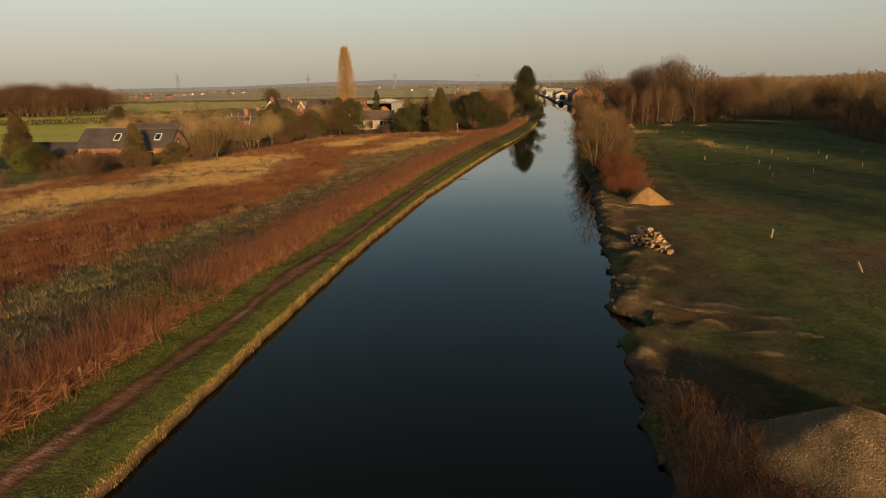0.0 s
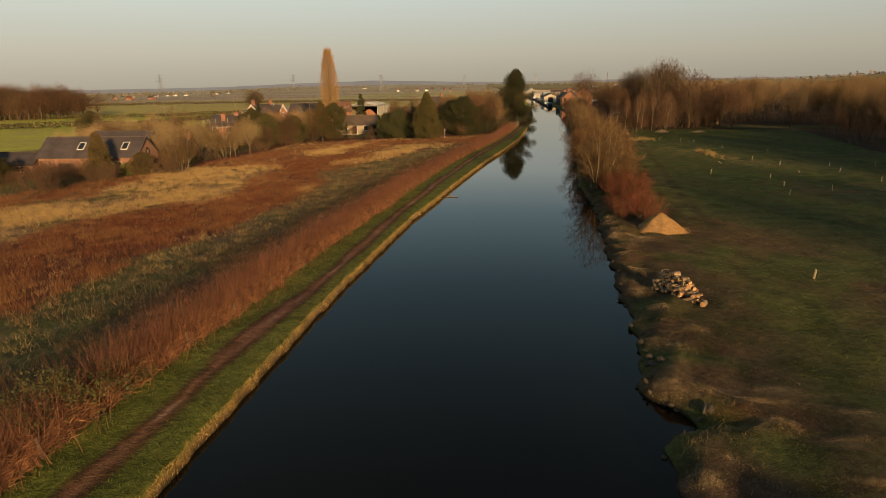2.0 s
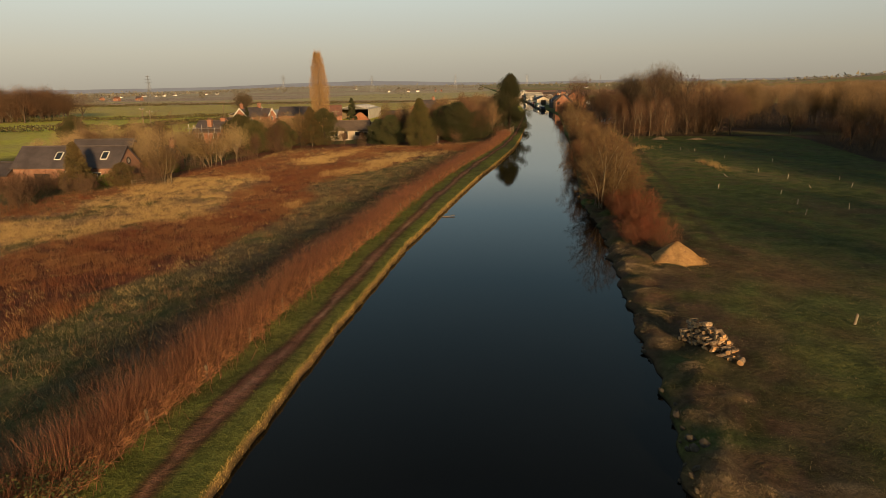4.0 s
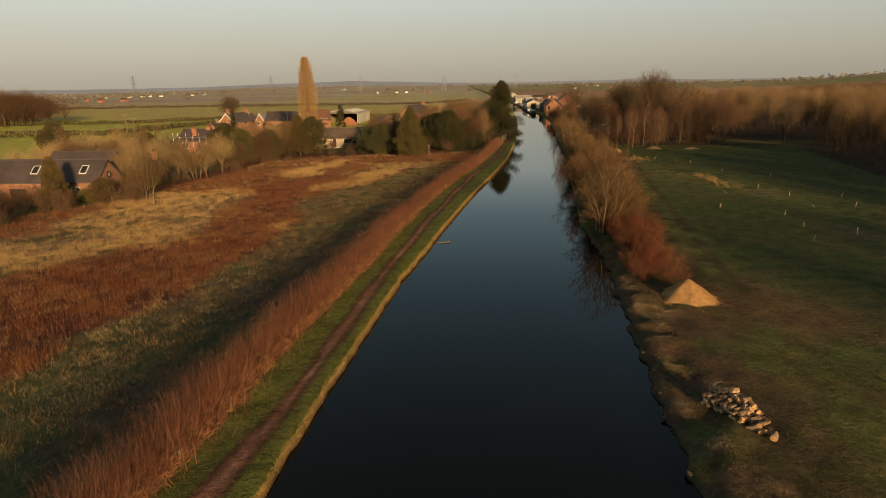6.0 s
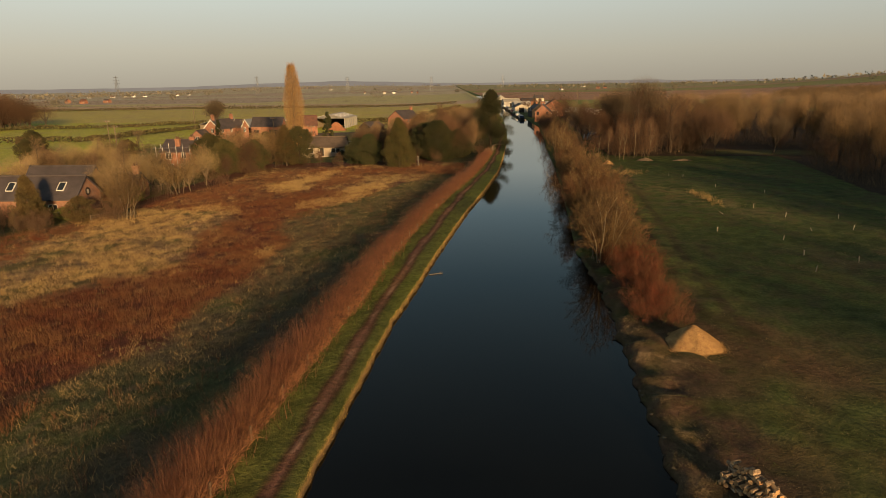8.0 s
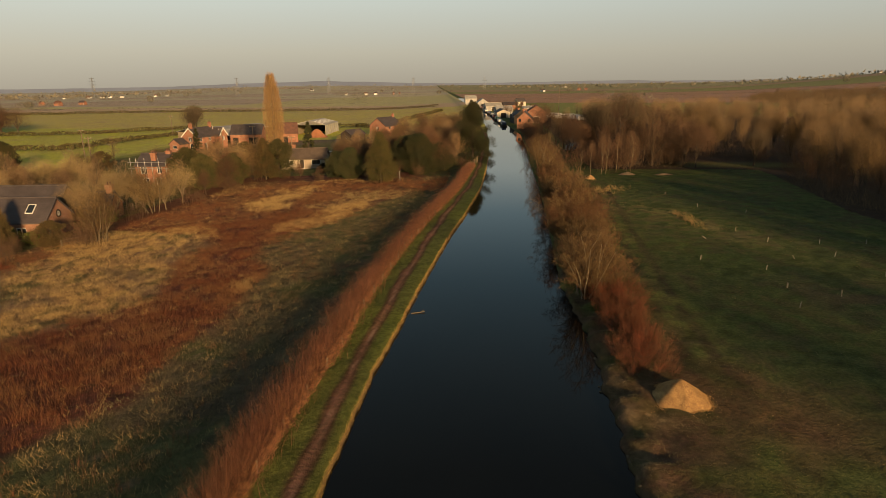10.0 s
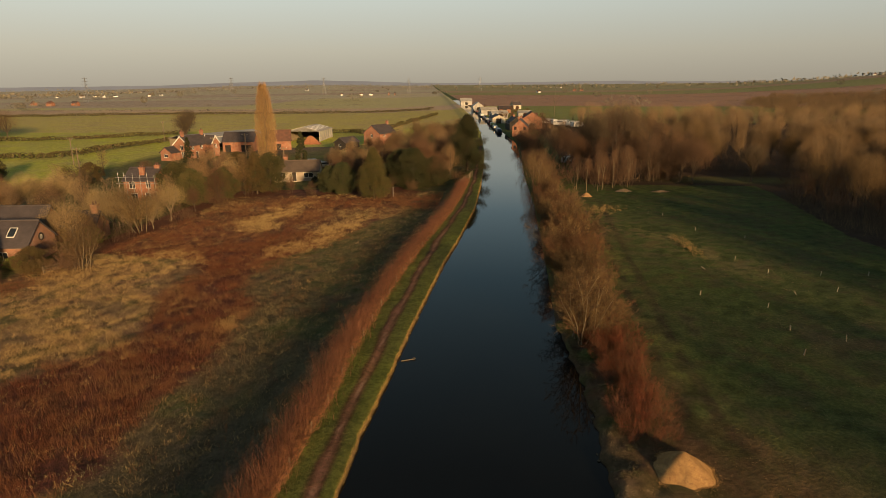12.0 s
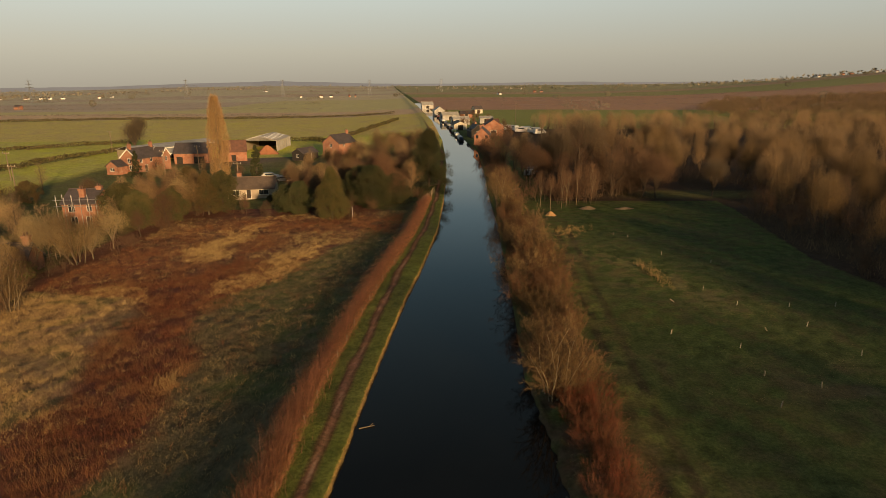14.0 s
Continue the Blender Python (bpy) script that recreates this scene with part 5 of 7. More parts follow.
def build_verges():
    rng = np.random.default_rng(9)
    # short green grass on both sides of the worn path
    def keep(a, b):
        dp = np.abs(a - along(PATH_LINE, b))
        return ((a < left_edge(b) - 0.2) & (a > along(HEDGE_LINE, b) - 0.3)) * smooth(dp, 0.34, 0.62) * np.interp(b, [0, 40, 100], [1, 0.8, 0.35])
    x, y = scatter(rng, 46000, -14.5, -5, 4, 125, keep)
    v, f = tufts(rng, x, y, 10, 0.16, 0.03, 0.12, 0.013, 0.7)
    stuff("verge_grass", v, f, GRASS, "short green grass beside the towpath", "grass")
    n = 20000
    y = rng.uniform(4, 128, n)
    x = left_edge(y) - rng.uniform(-0.02, 0.13, n)
    pos = np.stack([x, y, land(x, y)], axis=1)
    h = rng.uniform(0.03, 0.1, n)
    v, f = blades(pos, h, rng.uniform(0.01, 0.022, n), h * rng.uniform(0.2, 0.9, n), rng)
    stuff("edge_grass", v, f, EDGE, "golden dry grass fringe along the stone bank", "grass")
    # right bank: tussocks, dead stems and pasture
    def bank(a, b):
        s = a - right_edge(b)
        return (s > 0.1) * (1 - smooth(s, 2.5, 7.5)) * (0.3 + value_noise(a, b, 1.6, 51))
    x, y = scatter(rng, 36000, 1, 13, 6, 58, bank)
    v, f = tufts(rng, x, y, 12, 0.22, 0.02, 0.085, 0.012, 1.6)
    stuff("bank_grass", v, f, BANKGRASS, "matted brown grass on the worn bank", "grass")
    x, y = scatter(rng, 90000, 2, 36, 6, 114, lambda a, b: (a - right_edge(b) > 1.0) * smooth(value_noise(a, b, 0.8, 57), 0.2, 0.65) * (0.35 + 0.65 * value_noise(a, b, 3, 52)) * (1 - 0.75 * np.exp(-((a - 10 - 0.35 * (40 - b)) / 5.0) ** 2) * smooth(b, 8, 20) * (1 - smooth(b, 44, 56))) * smooth(a - right_edge(b), 2, 6) * np.interp(b, [0, 60, 112], [1, 0.8, 0.4]))
    v, f = tufts(rng, x, y, 8, 0.2, 0.03, 0.12, 0.02, 1.2)
    stuff("pasture_grass", v, f, PASTURE, "grazed green pasture grass", "grass")
    x, y = scatter(rng, 30000, 2.6, 34, 8, 112, lambda a, b: (a > right_edge(b) + 0.15) * np.clip(0.13 + 1.3 * np.exp(-(((a - 17) * 0.875 + (b - 86) * 0.485) / 3.2) ** 2 - (((a - 17) * 0.485 - (b - 86) * 0.875) / 13) ** 2) + 0.8 * np.exp(-((a - 24) / 6) ** 2 - ((b - 58) / 3.5) ** 2) + np.exp(-((a - 18.5) / 2.2) ** 2 - ((b - 103.5) / 1.4) ** 2) + 0.55 * np.exp(-((a - 11 - 0.4 * (38 - b)) / 3) ** 2 - ((b - 36) / 7) ** 2) + 0.9 * np.exp(-((a - 5.5) / 3.2) ** 2 - ((b - 33) / 9) ** 2) * smooth(value_noise(a, b, 0.8, 58), 0.4, 0.7) + 0.6 * np.exp(-((a - 6.5) / 4) ** 2 - ((b - 20) / 2.2) ** 2), 0, 1) * value_noise(a, b, 1.1, 53))
    v, f = tufts(rng, x, y, 14, 0.45, 0.03, 0.12, 0.012, 1.6)
    stuff("dead_tussocks", v, f, TUSSOCK, "pale dead tussocks in the pasture", "grass")
    # pale flattened mats on the lumpy edge and across the near bank
    mx, my = [], []
    for cx, cy, rx, ry in MATS:
        n = int(1500 * rx * ry) + 100
        mx.append(cx + rng.normal(0, rx * 0.6, n))
        my.append(cy + rng.normal(0, ry * 0.6, n))
    mx, my = np.concatenate(mx), np.concatenate(my)
    k = mx > right_edge(my) + 0.1
    v, f = tufts(rng, mx[k], my[k], 9, 0.12, 0.02, 0.07, 0.008, 1.6)
    stuff("matted_grass", v, f, MATTED, "pale flattened dead grass in mats on the bank", "grass")
    # broken twigs, bark and pale dead litter along the worn edge
    n = 7000
    y = rng.uniform(12, 52, n)
    x = right_edge(y) + 0.15 + np.abs(rng.normal(0, 1.1, n))
    k = value_noise(x, y, 1.3, 55) > 0.42
    x, y = x[k], y[k]
    p = np.stack([x, y, land(x, y) + 0.02], axis=1)
    a = rng.uniform(0, 2 * np.pi, len(x))
    ln = rng.uniform(0.05, 0.25, len(x))
    d = np.stack([np.cos(a) * ln, np.sin(a) * ln, rng.uniform(0.0, 0.12, len(x))], axis=1)
    sd = np.stack([-np.sin(a), np.cos(a), np.zeros(len(x))], axis=1) * rng.uniform(0.003, 0.008, len(x))[:, None]
    stuff("bank_litter", np.stack([p - sd, p + sd, p + d], axis=1).reshape(-1, 3), np.arange(3 * len(x)).reshape(-1, 3), TUSSOCK, "pale broken twigs and dead litter on the bank", "litter")
    # dead docks standing in patches in the pasture
    dx, dy = [], []
    for cx, cy, rx, ry, n in DOCKS:
        dx.append(cx + rng.normal(0, rx, n))
        dy.append(cy + rng.normal(0, ry, n))
    v, f = tufts(rng, np.concatenate(dx), np.concatenate(dy), 12, 0.25, 0.2, 0.7, 0.02, 0.5)
    stuff("dead_docks", v, f, OCHRE, "orange-brown dead dock stems in the pasture", "weeds")
    wx, wy = 4.1 + rng.normal(0, 0.55, 150), 20.35 + rng.normal(0, 0.14, 150)
    k = wx > right_edge(wy) + 0.2
    stuff("red_weeds", *tufts(rng, wx[k], wy[k], 14, 0.2, 0.04, 0.15, 0.006, 1.2), TWIG_RED, "low red dead weeds beside the broken bank", "weeds")
    # red-brown dead bramble and dock over the near right bank
    x, y = scatter(rng, 9000, 2.4, 12, 5, 24, lambda a, b: (a - right_edge(b) > 0.2) * (1 - smooth(b, 13, 16.5)) * (0.2 + 0.9 * value_noise(a, b, 1.2, 54)) * smooth(np.hypot((a - 6.9) / 2.0, (b - 13.3) / 1.5), 0.5, 1.1))
    v, f = tufts(rng, x, y, 14, 0.32, 0.12, 0.6, 0.009, 1.1)
    stuff("dead_weeds", v, f, DEADWEED, "tangled dead red-brown weeds on the bank", "weeds")


build_verges()

# ---- heaps, logs and stones on the right bank ----
def profile(t, h, peak):
    """Height over a heap at a share t of its radius."""
    t = np.minimum(t, 1.0)
    if peak > 1.3:
        return h * (1 - t ** peak) * (1 - 0.25 * t)
    return h * (0.5 * (1 + np.cos(math.pi * t)) * (1 - 0.35 * t) + 0.35 * t * (1 - t) * peak)


def heap(name, x, y, rx, ry, h, material, label, seed, peak=1.2, turn=0, grains=0, size=0.03, grain_material=None):
    rng = np.random.default_rng(seed)
    rings, segs = 22, 56
    v, f = [], []
    for i in range(rings + 1):
        t = i / rings
        for j in range(segs):
            a = 2 * math.pi * j / segs
            wob = 1 + 0.05 * math.sin(a * 3 + seed) + 0.05 * math.sin(a * 7 + 2 * seed)
            px, py = math.cos(a) * rx * t * wob, math.sin(a) * ry * t * wob
            n = float(value_noise(px + 50, py + 50, 0.5, seed)) - 0.5
            v.append((px, py, float(profile(t, h, peak)) + 0.12 * n * (1 - t) - 0.12 * t))
    for i in range(rings):
        for j in range(segs):
            k = (j + 1) % segs
            f.append((i * segs + j, (i + 1) * segs + j, (i + 1) * segs + k, i * segs + k))
    me = tri_mesh(name, v, f, material)
    me.polygons.foreach_set("use_smooth", np.ones(len(me.polygons), dtype=bool))
    ob = thing(name, pose(x, y, land_at(x, y), 0, 0, turn), label, "mound", data=me)
    if grains:
        # loose stones lying over the surface
        t, a = np.sqrt(rng.uniform(0, 1.0, grains)), rng.uniform(0, 2 * np.pi, grains)
        t = np.where(rng.uniform(0, 1, grains) < 0.04, 1 + rng.exponential(0.13, grains), t)
        wob = 1 + 0.05 * np.sin(a * 3 + seed) + 0.05 * np.sin(a * 7 + 2 * seed)
        px, py = np.cos(a) * rx * t * wob, np.sin(a) * ry * t * wob
        n = value_noise(px + 50, py + 50, 0.5, seed) - 0.5
        p = np.stack([px, py, np.maximum(profile(t, h, peak) + 0.12 * n * (1 - t) - 0.12 * t, 0.0)], axis=1)
        s = size * rng.uniform(0.5, 1.5, grains)
        d = rng.normal(0, 1, (grains, 4, 3))
        d /= np.linalg.norm(d, axis=2)[..., None]
        d[:, 3] = (0, 0, 0.8)
        tv = (p[:, None] + d * s[:, None, None]).reshape(-1, 3)
        base = np.arange(grains)[:, None, None] * 4
        tf = (base + np.array(((0, 1, 3), (1, 2, 3), (2, 0, 3), (0, 2, 1)))[None]).reshape(-1, 3)
        tagged(part("loose_grain", tri_mesh("loose_grain", tv, tf, grain_material), None, ob), kind="stuff")
    return ob


heap("sawdust_mound", 5.85, 41.9, 1.55, 1.5, 1.02, SAND, "cone-shaped heap of pale golden sawdust", 3, 1.6, 0, 16000, 0.02, CHIP)
heap("gravel_heap", 6.6, 12.7, 2.3, 1.9, 1.15, GRAVEL, "broad low heap of brown gravel with dead weeds", 5, 1.9, 8, 22000, 0.021, PEBBLE)
heap("rubble_heap", 19.2, 119.4, 1.9, 1.2, 0.5, GRAVEL, "small grey rubble heap at the pasture's edge", 6, 0.8)
heap("rubble_heap", 25.4, 119.4, 2.4, 0.9, 0.35, GRAVEL, "low pale rubble heap at the pasture's edge", 7, 0.8, 12)
heap("rubble_heap", 12.0, 114.0, 1.2, 0.9, 0.7, SAND, "small orange heap beside the bushes", 8, 0.8)


def log_mesh(length, r, seed, split=0):
    rg = random.Random(seed)
    bm = bmesh.new()
    n = 9
    ends = []
    for s in (-0.5, 0.5):
        ring = []
        for i in range(n):
            a = 2 * math.pi * i / n
            k = r * rg.uniform(0.85, 1.1) * (0.4 if split and math.sin(a) < -0.1 else 0.75 if split == 2 and math.cos(a) < 0 else 1)
            ring.append(bm.verts.new((s * length, math.cos(a) * k, math.sin(a) * k)))
        ends.append(ring)
    for i in range(n):
        j = (i + 1) % n
        bm.faces.new((ends[0][i], ends[0][j], ends[1][j], ends[1][i]))
    a, b = bm.faces.new(ends[0][::-1]), bm.faces.new(ends[1])
    a.material_index = b.material_index = 1
    for i, fc in enumerate(list(bm.faces)[:n]):
        if split and math.sin(2 * math.pi * (i + 0.5) / n) < -0.1:
            fc.material_index = 1
    bmesh.ops.recalc_face_normals(bm, faces=bm.faces)
    me = bm_mesh("log", bm)
    me.materials.append(BIRCHBARK)
    me.materials.append(CUTWOOD)
    return me


def build_logs():
    lg = random.Random(12)
    kinds = [log_mesh(0.33, 0.095, s, (1, 2, 1, 0)[s % 4]) for s in range(8)]
    # two stacked rows, running away from the canal's edge
    ax, ay = 4.05, 30.9
    dx, dy = 0.52, -0.854
    for row, lift in ((0, 3), (1, 5), (2, 3)):
        for k in range(9):
            for level in range(lift + (1 if k in (0, 3, 4) and row == 1 else 0)):
                if lg.random() < 0.08:
                    continue
                s = k * 0.19 + (0.1 if level % 2 else 0)
                off = (row - 1) * 0.29 + lg.uniform(-0.04, 0.04)
                x, y = ax + dx * s - dy * off, ay + dy * s + dx * off
                z = land_at(ax + dx * s, ay + dy * s) + 0.09 + level * 0.15
                m = pose(x, y, z, lg.uniform(0, 360), lg.uniform(-9, 9), math.degrees(math.atan2(dx, -dy)) + lg.uniform(-10, 10) + (78 if lg.random() < 0.18 else 0))
                thing("log", m, "split firewood log with pale cut ends in a stack", "log", "stacked firewood", data=lg.choice(kinds))
    for i in range(12):
        a, r = lg.uniform(0, 6.28), 0.38 * math.sqrt(lg.random())
        x, y = 5.05 + math.cos(a) * r, 29.1 + math.sin(a) * r
        level = 0 if i < 8 else 1 if i < 13 else 2
        x, y = 5.05 + (x - 5.05) * (1 - 0.25 * level), 29.1 + (y - 29.1) * (1 - 0.25 * level)
        thing("log", pose(x, y, land_at(5.05, 29.1) + 0.1 + 0.17 * level, lg.uniform(0, 360), lg.uniform(-15, 15), lg.uniform(0, 180)), "sawn log piled at the end of a firewood stack", "log", "loose firewood", data=lg.choice(kinds))
    big = log_mesh(0.34, 0.11, 40)
    for x, y, tn in ((5.3, 28.6, 60),):
        thing("log", pose(x, y, land_at(x, y) + 0.15, 20, 0, tn), "thick sawn trunk section lying on the bank", "log", "felled trunk sections", data=big)


build_logs()


def stone_mesh(seed):
    rg = random.Random(seed)
    bm = bmesh.new()
    bmesh.ops.create_icosphere(bm, subdivisions=1, radius=0.5)
    for v in bm.verts:
        v.co = Vector((v.co.x * 1.2, v.co.y * 0.9, v.co.z * 0.7)) * rg.uniform(0.75, 1.2)
    return bm_mesh("stone", bm, STONE)


def build_stones():
    sr = random.Random(4)
    kinds = [stone_mesh(s) for s in range(5)]
    for i in range(52):
        y = sr.uniform(9, 50) if i < 42 else sr.uniform(19.5, 26)
        x = float(right_edge(y)) + sr.uniform(-0.08, 0.22) if i < 42 else float(right_edge(y)) + sr.uniform(0, 0.7)
        s = sr.uniform(0.1, 0.25) if i < 42 else sr.uniform(0.2, 0.38)
        thing("stone", pose(x, y, max(0.0, land_at(x, y)) + 0.02, sr.uniform(0, 40), sr.uniform(0, 40), sr.uniform(0, 360)) @ Matrix.Diagonal((s, s, s, 1)), "weathered edging stone on the broken canal bank", "stone", "bank edging stones", data=sr.choice(kinds))


build_stones()

# ---- buildings ----
def add_panel(bm, to3, width, z0, z1, holes, depth=0.16):
    """A wall face in its own plane (u to the right, z up, w inwards) with openings and their reveals."""
    us = sorted({-width / 2, width / 2, *[h[0] - h[2] / 2 for h in holes], *[h[0] + h[2] / 2 for h in holes]})
    zs = sorted({z0, z1, *[h[1] for h in holes], *[h[1] + h[3] for h in holes]})

    def quad(*pts):
        bm.faces.new([bm.verts.new(to3(*p)) for p in pts])
    for a, b in zip(us, us[1:]):
        for c, d in zip(zs, zs[1:]):
            mu, mz = (a + b) / 2, (c + d) / 2
            if any(abs(mu - h[0]) < h[2] / 2 and h[1] < mz < h[1] + h[3] for h in holes):
                continue
            quad((a, c, 0), (b, c, 0), (b, d, 0), (a, d, 0))
            quad((a, c, depth), (a, d, depth), (b, d, depth), (b, c, depth))
    for u, z, w, h in holes:
        a, b, c, d = u - w / 2, u + w / 2, z, z + h
        for p, q in (((a, c), (b, c)), ((b, c), (b, d)), ((b, d), (a, d)), ((a, d), (a, c))):
            quad((*p, 0), (*q, 0), (*q, depth), (*p, depth))


def sides_of(L, W):
    return {"f": (lambda u, z, w: (u, -W / 2 + w, z), L), "b": (lambda u, z, w: (-u, W / 2 - w, z), L),
            "r": (lambda u, z, w: (L / 2 - w, u, z), W), "l": (lambda u, z, w: (-L / 2 + w, -u, z), W)}


def framed_opening(parent, name, to3, u, z, w, h, frame_mat, pane_mat, bars=(1, 1), t=0.07):
    """A frame with glazing bars and a pane, set back in its reveal."""
    bm = bmesh.new()

    def bar(a, b, c, d):
        p = [to3(*q) for q in ((a, c, 0.06), (b, d, 0.13))]
        lo, hi = [min(x, y) for x, y in zip(*p)], [max(x, y) for x, y in zip(*p)]
        add_box(bm, lo[0], hi[0], lo[1], hi[1], lo[2], hi[2])
    bar(u - w / 2, u + w / 2, z, z + t)
    bar(u - w / 2, u + w / 2, z + h - t, z + h)
    bar(u - w / 2, u - w / 2 + t, z + t, z + h - t)
    bar(u + w / 2 - t, u + w / 2, z + t, z + h - t)
    for i in range(1, bars[0] + 1):
        x = u - w / 2 + w * i / (bars[0] + 1)
        bar(x - 0.025, x + 0.025, z + t, z + h - t)
    win = part(name, bm, frame_mat, parent)
    bm = bmesh.new()
    p = [to3(*q) for q in ((u - w / 2 + t, z + t, 0.1), (u + w / 2 - t, z + h - t, 0.12))]
    lo, hi = [min(x, y) for x, y in zip(*p)], [max(x, y) for x, y in zip(*p)]
    part("pane", add_box(bm, lo[0], hi[0], lo[1], hi[1], lo[2], hi[2]), pane_mat, win)
    return win


def roof_mesh(L, W, eaves, rise, over=0.35, thick=0.14, seams=0.0):
    """A pitched roof as one folded slab."""
    bm = bmesh.new()
    run, drop = W / 2 + over, rise * over / (W / 2)
    prof = [(-run, eaves - drop), (0, eaves + rise), (run, eaves - drop), (run, eaves - drop + thick), (0, eaves + rise + thick), (-run, eaves - drop + thick)]
    half = L / 2 + over * 0.6
    a = [bm.verts.new((-half, y, z)) for y, z in prof]
    b = [bm.verts.new((half, y, z)) for y, z in prof]
    for i in range(6):
        k = (i + 1) % 6
        bm.faces.new((a[i], a[k], b[k], b[i]))
    for e in (a, b):
        bm.faces.new((e[0], e[1], e[4], e[5]))
        bm.faces.new((e[1], e[2], e[3], e[4]))
    bmesh.ops.recalc_face_normals(bm, faces=bm.faces)
    return bm


def building(name, x, y, turn, L, W, eaves, rise, wall_mat, roof_mat, label, category="house", holes=(), chimneys=(), seams=0.5, frame=WHITE, group="", skylights=(), z=None, sink=0.3, barge=None, open_front=None):
    """holes: (side, u, sill, width, height, kind); side f, b, l, r; kind window, door or gap."""
    base = land_at(x, y) if z is None else z
    ob = thing(name, pose(x, y, base, 0, 0, turn), label, category, group)
    bm = bmesh.new()
    sides = sides_of(L, W)
    for s, (to3, width) in sides.items():
        add_panel(bm, to3, width, -sink, eaves, [h[1:5] for h in holes if h[0] == s])
    for s in ("l", "r"):
        to3 = sides[s][0]
        for w in (0.0, 0.16):
            bm.faces.new([bm.verts.new(to3(*p)) for p in ((-W / 2, eaves, w), (W / 2, eaves, w), (0, eaves + rise, w))])
    part("wall", bm, wall_mat, ob)
    part("roof", roof_mesh(L, W, eaves, rise, seams=seams), roof_mat, ob)
    part("ridge", box(-L / 2 - 0.2, L / 2 + 0.2, -0.13, 0.13, eaves + rise + 0.08, eaves + rise + 0.26, bevel=0.05), roof_mat, ob)
    if barge:
        for s in (-1, 1):
            for e in (-1, 1):
                bm = bmesh.new()
                ang = math.atan2(rise, W / 2)
                m = Matrix.Translation((e * (L / 2 + 0.2), s * W / 4, eaves + rise / 2 + 0.02)) @ Matrix.Rotation(-s * ang, 4, "X")
                bmesh.ops.create_cube(bm, size=1, matrix=m @ Matrix.Diagonal((0.06, math.hypot(W / 2, rise) + 0.5, 0.28, 1)))
                part("bargeboard", bm, barge, ob)
    for s, u, zz, w, h, kind in holes:
        if kind == "window":
            framed_opening(ob, "window", sides[s][0], u, zz, w, h, frame, GLASS)
        elif kind == "door":
            framed_opening(ob, "door", sides[s][0], u, zz, w, h, frame, DARK, bars=(0, 0))
        elif kind == "dark":
            # open doorway: a near-black board stands in for the shade inside
            framed_opening(ob, "doorway", sides[s][0], u, zz, w, h, DARK, DARK, bars=(0, 0))
    for cx, cy, top in chimneys:
        low = eaves + rise * (1 - abs(cy) / (W / 2)) - 0.4
        bm = box(cx - 0.42, cx + 0.42, cy - 0.32, cy + 0.32, low, top - 0.25)
        add_box(bm, cx - 0.5, cx + 0.5, cy - 0.4, cy + 0.4, top - 0.25, top)
        ch = part("chimney", bm, wall_mat if wall_mat in (BRICK, BRICK_OLD) else BRICK, ob)
        for px in (-0.2, 0.2):
            part("chimney_pot", tube((cx + px, cy, top), (cx + px, cy, top + 0.45), 0.13, 0.1), TILE, ch)
    for u, f, side in skylights:
        ang = math.atan2(rise, W / 2)
        m = Matrix.Translation((u, side * W / 2 * (1 - f), eaves + rise * f + 0.26)) @ Matrix.Rotation(-side * ang, 4, "X")
        bm = bmesh.new()
        for a, b, c, d in ((-0.46, 0.46, -0.71, -0.65), (-0.46, 0.46, 0.65, 0.71), (-0.46, -0.4, -0.65, 0.65), (0.4, 0.46, -0.65, 0.65)):
            add_box(bm, a, b, c, d, -0.06, 0.06)
        sk = part("skylight", bm, WHITE, ob, at=m)
        part("pane", box(-0.4, 0.4, -0.65, 0.65, -0.02, 0.02), GLASS, sk)
    return ob


def round_window(ob, to3, u, z, r):
    """A dark ring with a pane, its reflection painted white, on the wall's face."""
    bm = bmesh.new()
    n, k = 20, 6
    rings = []
    for i in range(n):
        a = 2 * math.pi * i / n
        ring = []
        for j in range(k):
            b = 2 * math.pi * j / k
            rr_ = r + 0.1 * math.cos(b)
            ring.append(bm.verts.new(to3(u + rr_ * math.cos(a), z + rr_ * math.sin(a), -0.03 + 0.08 * math.sin(b))))
        rings.append(ring)
    for i in range(n):
        for j in range(k):
            bm.faces.new((rings[i][j], rings[(i + 1) % n][j], rings[(i + 1) % n][(j + 1) % k], rings[i][(j + 1) % k]))
    win = part("round_window", bm, DARK, ob)
    bm = bmesh.new()
    bm.faces.new([bm.verts.new(to3(u + r * math.cos(2 * math.pi * i / n), z + r * math.sin(2 * math.pi * i / n), -0.02)) for i in range(n)])
    bmesh.ops.solidify(bm, geom=bm.faces[:], thickness=0.01)
    part("pane", bm, WHITE, win, "pane painted white in place of a reflection")


# farm buildings behind the rough field
barn = building("brick_barn", -65.9, 81.0, 8, 14.5, 5.6, 2.5, 2.3, BRICK_OLD, SLATE, "long converted brick barn with a dark slate roof", "barn",
                holes=(("f", -3.4, -0.2, 2.2, 1.7, "dark"), ("f", 4.2, 0.6, 1.2, 1.1, "window")), skylights=((5.0, 0.45, -1), (-1.4, 0.45, -1)))
bs = sides_of(14.5, 5.6)
round_window(barn, bs["r"][0], 0.0, 2.9, 0.42)
round_window(barn, bs["f"][0], 0.2, 1.6, 0.4)
building("brick_barn", -78.3, 78.0, 8, 10, 4.6, 1.7, 1.3, BRICK_OLD, SLATE, "low brick wing of a converted barn", "barn", holes=(("f", 3, 0.5, 1.2, 0.9, "window"),))
